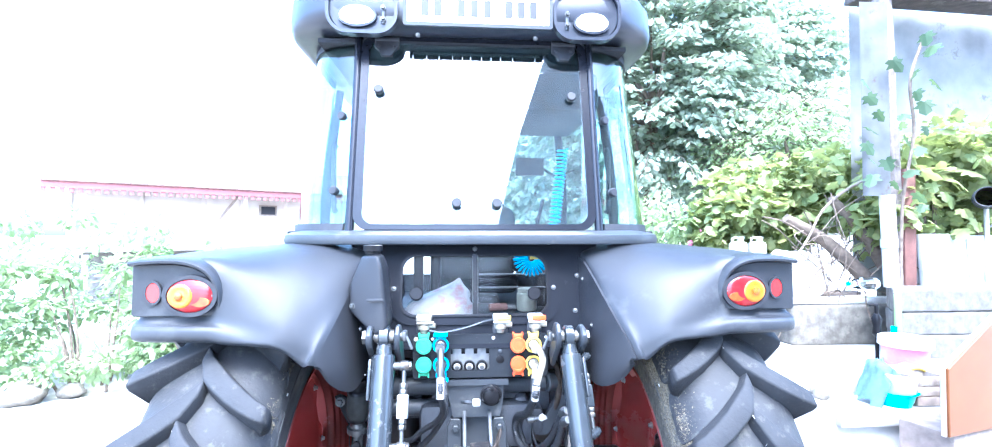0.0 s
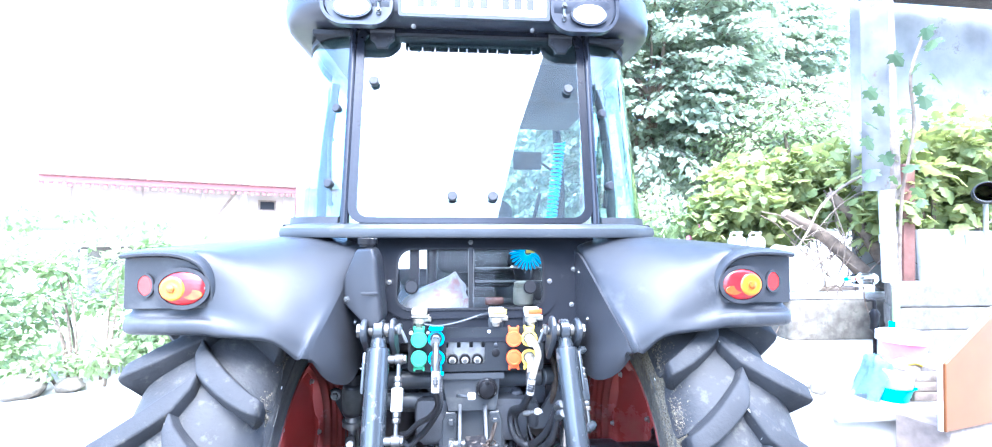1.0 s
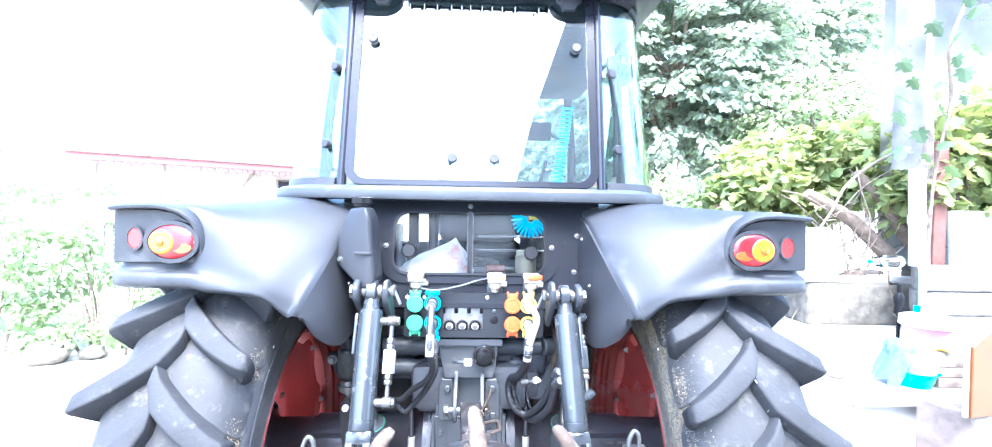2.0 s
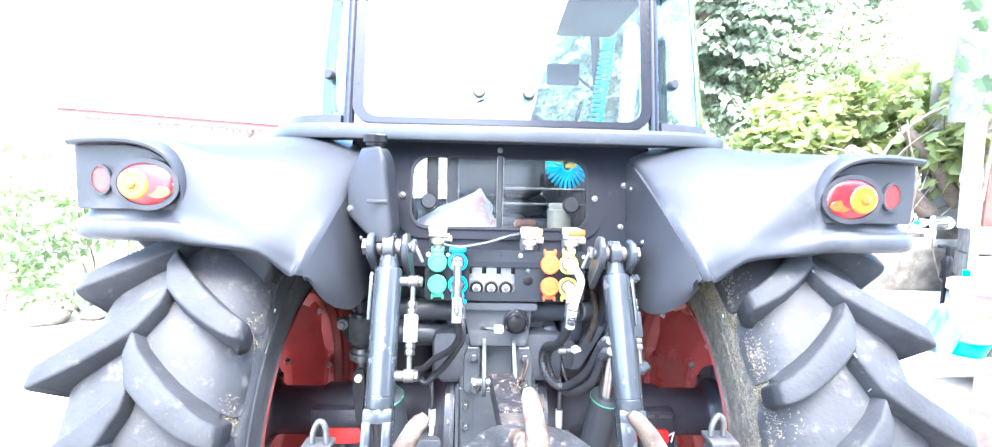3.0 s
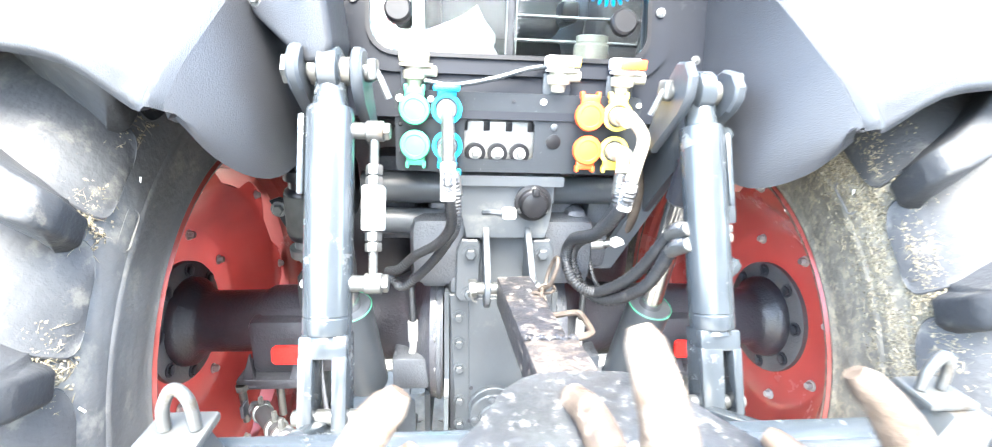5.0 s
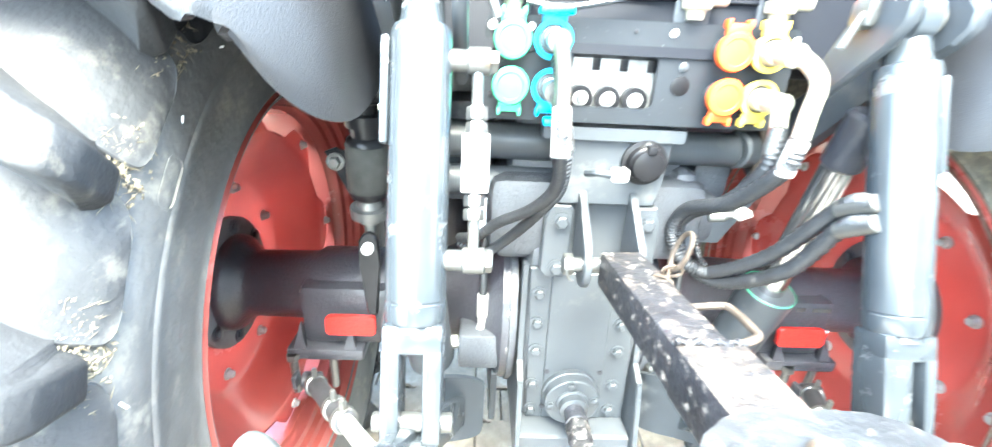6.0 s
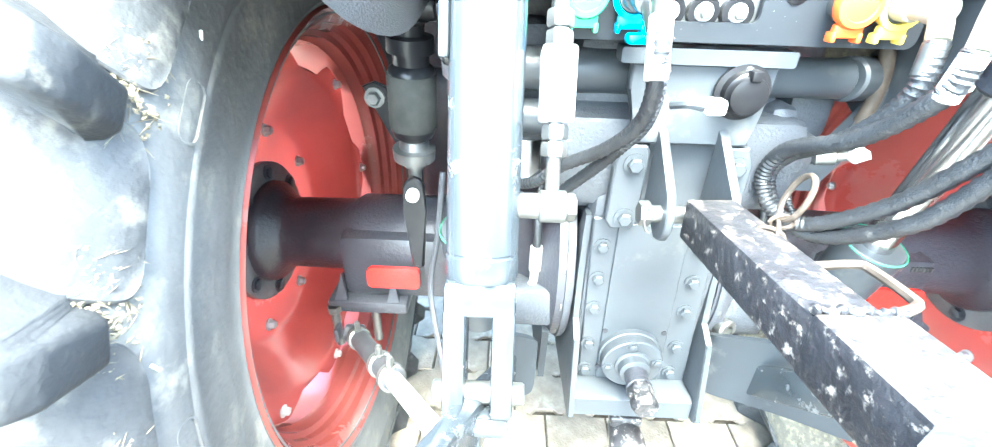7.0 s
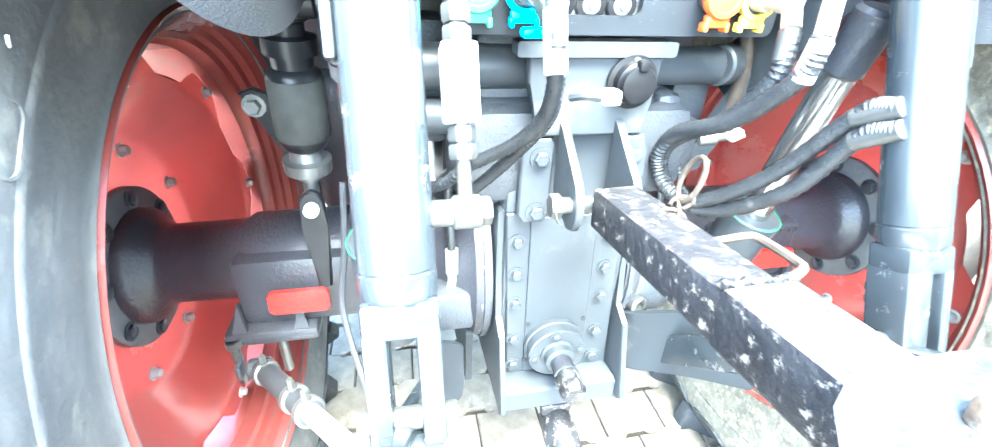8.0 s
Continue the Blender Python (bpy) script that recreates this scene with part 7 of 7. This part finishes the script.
# varnished panel standing at the right
b = prism(B(), [(0.0, 0.0), (0.75, 0.0), (0.75, 0.56), (0.39, 0.52), (0.0, 0.30)], V(2.09, 2.60, 0.80), V(1, 0.25, 0), Z, 0.03, 0.003)
pan = thing("panel_board", "varnished orange-brown board with a pale edge", "board", (2.0, 2.55, 0))
part("board", b, TAN, pan)
b = B()
pp = [(0.0, 0.0), (0.0, 0.30), (0.39, 0.52), (0.75, 0.56)]
u = V(1, 0.25, 0).normalized()
for (a0, z0), (a1, z1) in zip(pp, pp[1:]):
    rod(b, V(2.09, 2.59, 0.80) + u * a0 + Z * z0, V(2.09, 2.59, 0.80) + u * a1 + Z * z1, 0.010, 8)
part("edging", b, SHEET, pan)
part("trestle", box(B(), V(2.48, 2.80, 0.38), (0.72, 0.22, 0.82), 0.01, Euler((0, 0, math.atan(0.25))).to_matrix()), WOOD, pan)


# ---- plants ----
def leaves(name, pts, dirs, sizes, shape, material, parent=None, label="", seed=0):
    """Many small leaves as one mesh: each a folded outline at its place."""
    rng = np.random.default_rng(seed)
    verts, faces = [], []
    n = len(shape)
    for p, dr, sz in zip(pts, dirs, sizes):
        d = Vector(dr).normalized()
        up = Vector((rng.normal(0, 0.45), rng.normal(0, 0.45), 1)).normalized()
        s = d.cross(up)
        if s.length < 1e-4:
            s = Vector((1, 0, 0))
        s.normalize()
        nrm = s.cross(d)
        base = len(verts)
        p = Vector(p)
        for a, c in shape:
            verts.append(p + d * (a * sz) + s * (c * sz) - nrm * (abs(c) * 0.28 * sz + 0.18 * a * a * sz))
        for k in range(1, n - 1):
            faces.append((base, base + k, base + k + 1))
    me = bpy.data.meshes.new(name)
    me.from_pydata([tuple(v) for v in verts], [], faces)
    me.materials.append(material)
    ob = new(name, me)
    if parent is not None:
        ob.parent = parent
        if parent.type == "EMPTY":
            ob.matrix_parent_inverse = Matrix.Translation(-parent.location)
    return tagged(ob, label)


OVAL = [(0, 0), (0.3, 0.26), (0.65, 0.24), (1.0, 0.0), (0.65, -0.24), (0.3, -0.26)]
LOBED = [(0.0, 0.0), (-0.16, 0.16), (-0.10, 0.42), (0.12, 0.34), (0.30, 0.62), (0.44, 0.30), (0.70, 0.34), (1.0, 0.0), (0.70, -0.34), (0.44, -0.30), (0.30, -0.62), (0.12, -0.34), (-0.10, -0.42), (-0.16, -0.16)]


def clump_points(rng, clumps, per):
    pts, dirs = [], []
    for (c, r) in clumps:
        for _ in range(per):
            d = rng.normal(0, 1, 3)
            d /= np.linalg.norm(d)
            rad = r * rng.uniform(0.45, 1.0) ** 0.6
            pts.append(np.array(c) + d * rad * np.array([1, 1, 0.75]))
            o = d * 0.8 + rng.normal(0, 0.5, 3) + np.array([0, 0, -0.35])
            dirs.append(o)
    return pts, dirs


def sprays(rng, centre, half, count, per):
    """Leaf places and directions on drooping, flat-lying side branches that run out from the crown's heart."""
    pts, dirs, ribs = [], [], []
    c, h = np.array(centre), np.array(half)
    for _ in range(count):
        d = rng.normal(0, 1, 3)
        d /= np.linalg.norm(d)
        start = c + d * h * rng.uniform(0.35, 0.80)
        out = np.array([d[0], d[1], 0.15 * d[2]]) + rng.normal(0, 0.25, 3) * np.array([1, 1, 0.4])
        out /= np.linalg.norm(out)
        side = np.array([-out[1], out[0], 0.0])
        reach = rng.uniform(0.45, 0.95)
        ribs.append([start + out * reach * f + np.array([0, 0, 0.06 * f - 0.34 * f * f]) * reach for f in (0.0, 0.35, 0.7, 1.0)])
        for k in range(per):
            f = (k + rng.uniform(0, 1)) / per
            sg = 1 if k % 2 else -1
            spread = 0.20 * (1 - 0.55 * f) * rng.uniform(0.1, 1.0)
            p = start + out * reach * f + side * sg * spread + np.array([0, 0, 0.06 * f - 0.34 * f * f]) * reach + rng.normal(0, 0.02, 3)
            pts.append(p)
            dirs.append(out * 0.55 + side * sg * 0.7 + np.array([0, 0, -0.42 - 0.35 * f]) + rng.normal(0, 0.18, 3))
    return pts, dirs, ribs


HEART = [(0, 0), (0.10, 0.30), (0.38, 0.40), (0.70, 0.26), (1.0, 0.0), (0.70, -0.26), (0.38, -0.40), (0.10, -0.30)]


def tree(base, top, crown, count, per, leaf, seed, label, shape=HEART, material=None):
    """crown: centre and half sizes of the crown; limbs run into it, leafy sprays hang from them."""
    rng = np.random.default_rng(seed)
    t = thing("tree", label, "tree", base)
    base, top = Vector(base), Vector(top)
    mid = base.lerp(top, 0.5) + V(rng.normal(0, 0.1), rng.normal(0, 0.1), 0)
    part("trunk", tube(B(), [base, mid, top], lambda f: 0.13 * (1 - 0.6 * f), 10, 6), BARK, t)
    pts, dirs, ribs = sprays(rng, crown[0], crown[1], count, per)
    for k in range(11):
        p = Vector(ribs[k * len(ribs) // 11][0])
        st = base.lerp(top, float(rng.uniform(0.4, 0.95)))
        md = (st + p) / 2 + V(0, 0, 0.15)
        part("limb", tube(B(), [st, md, p], lambda f: 0.05 * (1 - 0.8 * f), 7, 5), BARK, t)
    b = B()
    for r in ribs:
        tube(b, r, lambda f: 0.009 * (1 - 0.7 * f), 4, 1)
    tagged(part("branchwork", b, BARK, t), kind="stuff")
    leaves("crown", pts, dirs, rng.uniform(0.65, 1.25, len(pts)) * leaf, shape, material or LEAF, t, "", seed)
    return t


tree((2.9, 7.6, 0), (3.0, 7.8, 4.2), ((3.0, 7.7, 4.2), (2.0, 1.4, 3.0)), 760, 62, 0.084, 11, "tall broad-leaved tree with hanging dark green leaves")
tree((5.2, 8.8, 0), (5.3, 9.0, 4.6), ((5.3, 9.0, 4.4), (2.0, 1.3, 2.8)), 480, 54, 0.098, 12, "tall broad-leaved tree with dense green leaves")
tree((1.6, 9.8, 0), (1.6, 9.8, 3.2), ((1.6, 9.6, 2.7), (1.2, 1.0, 2.0)), 260, 40, 0.110, 13, "smaller leafy tree beyond the tractor")
tree((4.3, 6.3, 0), (4.3, 6.4, 2.4), ((4.25, 6.4, 2.6), (0.75, 0.5, 1.25)), 230, 46, 0.066, 14, "light green young tree behind the shed", OVAL, LEAF_BUSH)


def bush(base, half, n_clumps, per, leaf, seed, label, shape=OVAL, material=None, cat="bush", stems=10):
    rng = np.random.default_rng(seed)
    t = thing("bush", label, cat, (base[0], base[1], base[2]))
    clumps = []
    for _ in range(n_clumps):
        p = np.array([base[0] + rng.uniform(-1, 1) * half[0], base[1] + rng.uniform(-1, 1) * half[1], base[2] + half[2] * 2 * rng.uniform(0.08, 1.0) ** 0.9])
        k = abs(p[0] - base[0]) / half[0]
        p[2] = base[2] + (p[2] - base[2]) * (1 - 0.45 * k ** 2)
        clumps.append((p, float(rng.uniform(0.14, 0.30))))
    for k in range(stems):
        p = Vector(clumps[k * len(clumps) // stems][0])
        s = V(base[0] + (p.x - base[0]) * 0.5, base[1] + (p.y - base[1]) * 0.5, base[2])
        part("stem", tube(B(), [s, (s + p) / 2 + V(0.03, 0, 0.08), p], lambda f: 0.016 * (1 - 0.6 * f), 6, 4), BARK, t)
    pts, dirs = clump_points(rng, clumps, per)
    leaves("foliage", pts, dirs, rng.uniform(0.6, 1.3, len(pts)) * leaf, shape, material or LEAF_BUSH, t, "", seed)
    return t


# bushes by the low wall, vine over the shed
bush((2.05, 5.0, 0.8), (0.85, 0.35, 0.60), 50, 110, 0.070, 21, "pale green flowering shrub behind the low wall")
bush((2.78, 4.6, 1.60), (0.62, 0.30, 0.38), 64, 62, 0.082, 22, "spreading vine with large lobed leaves", LOBED, LEAF_VINE, "vine")
bush((3.50, 3.84, 1.66), (0.50, 0.14, 0.40), 40, 40, 0.090, 23, "grapevine with large lobed leaves against the shed", LOBED, LEAF_VINE, "vine", 6)
vine = thing("climbing_vine", "thin vine stem with lobed leaves climbing the shed", "vine", (2.72, 3.60, 0.9))
part("stem", tube(B(), [V(2.92, 3.58, 1.50), V(2.94, 3.57, 1.95), V(3.06, 3.60, 2.40), V(3.02, 3.58, 2.75), V(3.14, 3.6, 3.05)], 0.010, 7, 6), BARK, vine)
rng = np.random.default_rng(5)
vp = [V(2.94 + rng.uniform(-0.12, 0.22), 3.55 + rng.uniform(-0.04, 0.04), z) for z in np.linspace(1.9, 3.05, 16)]
vp += [V(2.74 + rng.uniform(-0.08, 0.06), 3.58, z) for z in np.linspace(2.1, 2.75, 7)]
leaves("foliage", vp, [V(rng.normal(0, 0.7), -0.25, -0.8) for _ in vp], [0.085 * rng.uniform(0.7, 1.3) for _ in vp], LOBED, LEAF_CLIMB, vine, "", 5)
# leaning dead trunks and twigs
for p0, p1, r in ((V(3.00, 3.95, 1.38), V(2.40, 3.98, 1.82), 0.056), (V(3.14, 3.92, 1.46), V(2.74, 3.95, 1.97), 0.050), (V(2.80, 4.1, 1.26), V(2.30, 4.1, 1.40), 0.045)):
    tagged(part("fallen_trunk", tube(B(), [p0, p0.lerp(p1, 0.5) + V(0, 0, 0.05), p1], lambda f: r * (1 - 0.35 * f), 10, 6), BARK), "leaning dry brown trunk", "trunk")
tagged(part("bare_branch", tube(B(), [V(2.98, 3.86, 2.12), V(2.90, 3.87, 2.083), V(2.76, 3.88, 2.00), V(2.608, 3.88, 1.865), V(2.51, 3.87, 1.70), V(2.441, 3.87, 1.595), V(2.346, 3.86, 1.483)], lambda f: 0.011 * (1 - 0.4 * f), 7, 5), WOOD), "thin bare vine branch arching over the low wall", "branch")
tw = B()
rng = np.random.default_rng(8)
for _ in range(70):
    p = V(rng.uniform(2.40, 3.05), rng.uniform(3.75, 4.1), rng.uniform(1.25, 1.75))
    d = V(rng.normal(0, 0.22), rng.normal(0, 0.06), rng.uniform(-0.5, 0.5))
    r = float(rng.uniform(0.0025, 0.0055))
    tube(tw, [p, p + d * 0.5 + V(rng.normal(0, 0.04), 0, 0.03), p + d], r, 5, 3)
tagged(part("twigs", tw, BARK), "tangle of dry pale vine twigs", "twigs", kind="stuff")
fl = B()
for p in (V(1.98, 4.62, 1.62), V(1.80, 4.66, 1.42), V(2.06, 4.60, 1.72)):
    for k in range(5):
        a = k * 1.256
        lathe(fl, p + V(0.012 * math.cos(a), 0, 0.012 * math.sin(a)), V(math.cos(a) * 0.4, -1, math.sin(a) * 0.4), [(0, 0.006), (0.008, 0.014), (0.012, 0.004)], 8)
tagged(part("red_flowers", fl, PINK), "small red flowers on the shrub", "flowers", kind="stuff")
# left garden
for x, y, hx, hz, sd in ((-3.1, 6.4, 0.55, 0.75, 31), (-4.2, 6.2, 0.75, 1.00, 32), (-5.5, 6.0, 0.8, 1.25, 33), (-2.4, 7.2, 0.6, 0.55, 34)):
    bush((x, y, -0.03), (hx, 0.5, hz), 40, 110, 0.085, sd, "tall pale green garden bush")
gr = []
gd = []
rng = np.random.default_rng(41)
for _ in range(2600):
    gr.append((rng.uniform(-6.5, -1.7), rng.uniform(6.3, 8.6), -0.03 + rng.uniform(0, 0.10)))
    gd.append((rng.normal(0, 0.4), rng.normal(0, 0.4), 1.0))
o = leaves("grass", gr, gd, rng.uniform(0.10, 0.26, len(gr)), [(0, 0), (0.4, 0.08), (1, 0), (0.4, -0.08)], LEAF_BUSH, None, "", 41)
tagged(o, "rough green garden weeds", "grass", kind="stuff")
for p, r, sd in ((V(-4.55, 5.75, 0.06), 0.17, 1.0), (V(-4.2, 5.9, 0.03), 0.10, 4.0)):
    b = bmesh.new()
    bmesh.ops.create_icosphere(b, subdivisions=3, radius=1)
    for v in b.verts:
        k = 1 + 0.28 * noise.noise(v.co * 1.6 + V(sd, sd, 0))
        v.co = V(v.co.x * r * 1.3, v.co.y * r, v.co.z * r * 0.8) * k + p
    tagged(part("garden_stone", b, STONE, None, "", 60), "rough brown stone at the garden edge", "stone")

# ---- house on the left ----
house = thing("house", "pale timber-framed house with a crimson fascia and tiled roof", "house", (-6.0, 12.4, 0))
HY = 12.4
part("wall", box(B(), V(-5.8, HY + 2.0, 2.18), (8.3, 4.0, 1.50), 0.02), PLASTER, house)
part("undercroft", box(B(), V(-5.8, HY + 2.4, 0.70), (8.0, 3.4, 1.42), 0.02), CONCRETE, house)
part("floor_edge", box(B(), V(-5.8, HY + 1.9, 1.53), (8.5, 4.4, 0.09), 0.01), WOOD, house)
b = prism(B(), [(HY - 0.6, 3.02), (HY + 2.0, 3.92), (HY + 4.6, 3.02), (HY + 4.6, 2.94), (HY + 2.0, 3.84), (HY - 0.6, 2.94)], V(-10.3, 0, 0), Y, Z, 8.9)
hroof = part("roof", b, ROOFTILE, house)
tilemesh = None
for r in range(9):
    for c in range(29):
        y = HY - 0.56 + 0.28 * r
        if tilemesh is None:
            t0 = part("tile", box(B(), V(0, 0, 0), (0.30, 0.32, 0.035), 0.012, Euler((radians(19.1), 0, 0)).to_matrix()), ROOFTILE, hroof)
            tilemesh = t0.data
            o = t0
        else:
            o = new("tile", tilemesh)
            o.parent = hroof
        o.location = (-10.15 + 0.306 * c, y, 3.06 + (y - HY + 0.6) * 0.346)
part("fascia", box(B(), V(-5.85, HY - 0.62, 2.95), (8.9, 0.05, 0.17), 0.005), TRIM, house, "crimson fascia board")
for k in range(60):
    if k == 0:
        dn = part("dentil", box(B(), V(0, 0, 0), (0.085, 0.04, 0.10), 0.004), TRIM, house)
        o = dn
        o.matrix_parent_inverse = Matrix.Identity(4)
    else:
        o = new("dentil", dn.data)
        o.parent = house
    o.location = (-10.25 + 0.148 * k + 6.0, -0.60, 2.82)
for x in (-9.9, -8.6, -7.3, -6.4, -5.3, -4.2, -2.6):
    part("timber", box(B(), V(x, HY - 0.01, 2.18), (0.10, 0.06, 1.48), 0.006), PLASTER, house)
part("brace", box(B(), V(-6.75, HY - 0.02, 2.55), (0.06, 0.05, 0.75), 0.006, Euler((0, 0.6, 0)).to_matrix()), WOOD, house)
w = part("window", box(B(), V(-5.77, HY - 0.02, 2.52), (0.46, 0.06, 0.30), 0.008), WOOD, house)
part("pane", box(B(), V(-5.77, HY - 0.06, 2.52), (0.36, 0.02, 0.22), 0.004), DARK, w)
for x in (-9.6, -7.6, -5.6, -3.6, -2.0):
    part("support_post", rod(B(), V(x, HY - 0.15, -0.03), V(x, HY - 0.15, 1.38), 0.06, 10), PVC, house)
part("downpipe", rod(B(), V(-6.4, HY - 0.55, 1.4), V(-6.4, HY - 0.55, 2.92), 0.045, 10), PVC, house)

house.location, house.rotation_euler = (-5.74, 13.89, -0.15), (0, 0, radians(32.7))
house.matrix_world = Matrix.LocRotScale(house.location, house.rotation_euler, None)

# unseen wall added behind the yard; its slanted edge shapes the rear-glass reflection
b = prism(B(), [(-0.40, -0.035), (11.0, -0.035), (11.0, 8.6), (1.82, 8.6), (1.60, 7.9), (1.02, 6.1), (0.60, 4.4)], V(0, -3.4, 0), X, Z, 0.3)
tagged(part("reflected_wall", b, PLASTER), "unseen plain wall added behind the yard to shape the glass reflection", "wall", kind="structure")

# ---- pavers under the tractor ----
paving = thing("paving", "beige interlocking concrete pavers with sandy joints", "paving", (0, 2.6, 0), kind="structure")
bed = box(B(), V(-0.2, 2.3, -0.022), (3.6, 3.8, 0.02), 0)
part("joint_bed", bed, SAND, paving)
L, W = 0.20, 0.165
shape = [(-L / 2, -W / 2), (-0.045, -W / 2), (-0.03, -W / 2 + 0.016), (0.03, -W / 2 + 0.016), (0.045, -W / 2), (L / 2, -W / 2), (L / 2, W / 2), (0.045, W / 2), (0.03, W / 2 + 0.016), (-0.03, W / 2 + 0.016), (-0.045, W / 2), (-L / 2, W / 2)]
shape = [(x * 0.972, y * 0.97) for x, y in shape]
pm = B()
lo = [pm.verts.new(V(x, y, -0.03)) for x, y in shape]
hi = [pm.verts.new(V(x, y, -0.004)) for x, y in shape]
tp = [pm.verts.new(V(x * 0.965, y * 0.955, 0.0)) for x, y in shape]
n = len(shape)
for i in range(n):
    j = (i + 1) % n
    pm.faces.new((lo[i], lo[j], hi[j], hi[i]))
    pm.faces.new((hi[i], hi[j], tp[j], tp[i]))
pm.faces.new(tp)
first = part("paver", pm, PAVER, paving, "", 25)
rest = B()
rng = np.random.default_rng(77)
placed = 0
for r in range(-9, 12):
    for c in range(-8, 9):
        x, y = c * L + (L / 2 if r % 2 else 0), 2.55 + r * W
        near = abs(x) < 1.25 and 2.15 < y < 4.2
        tilt = Euler((rng.normal(0, 0.006), rng.normal(0, 0.006), rng.normal(0, 0.008)))
        z = rng.normal(0, 0.0015)
        if near:
            o = first if placed == 0 else new("paver", first.data)
            o.parent = paving
            o.matrix_parent_inverse = Matrix.Translation(-paving.location)
            o.location, o.rotation_euler = (x, y, z), tilt
            placed += 1
        else:
            m = Matrix.Translation((x, y, z)) @ tilt.to_matrix().to_4x4()
            vs = [rest.verts.new(m @ v.co) for v in first.data.vertices]
            for p in first.data.polygons:
                rest.faces.new([vs[i] for i in p.vertices])
o = part("outer_pavers", rest, PAVER, paving, "", 25)
tagged(o, kind="stuff")
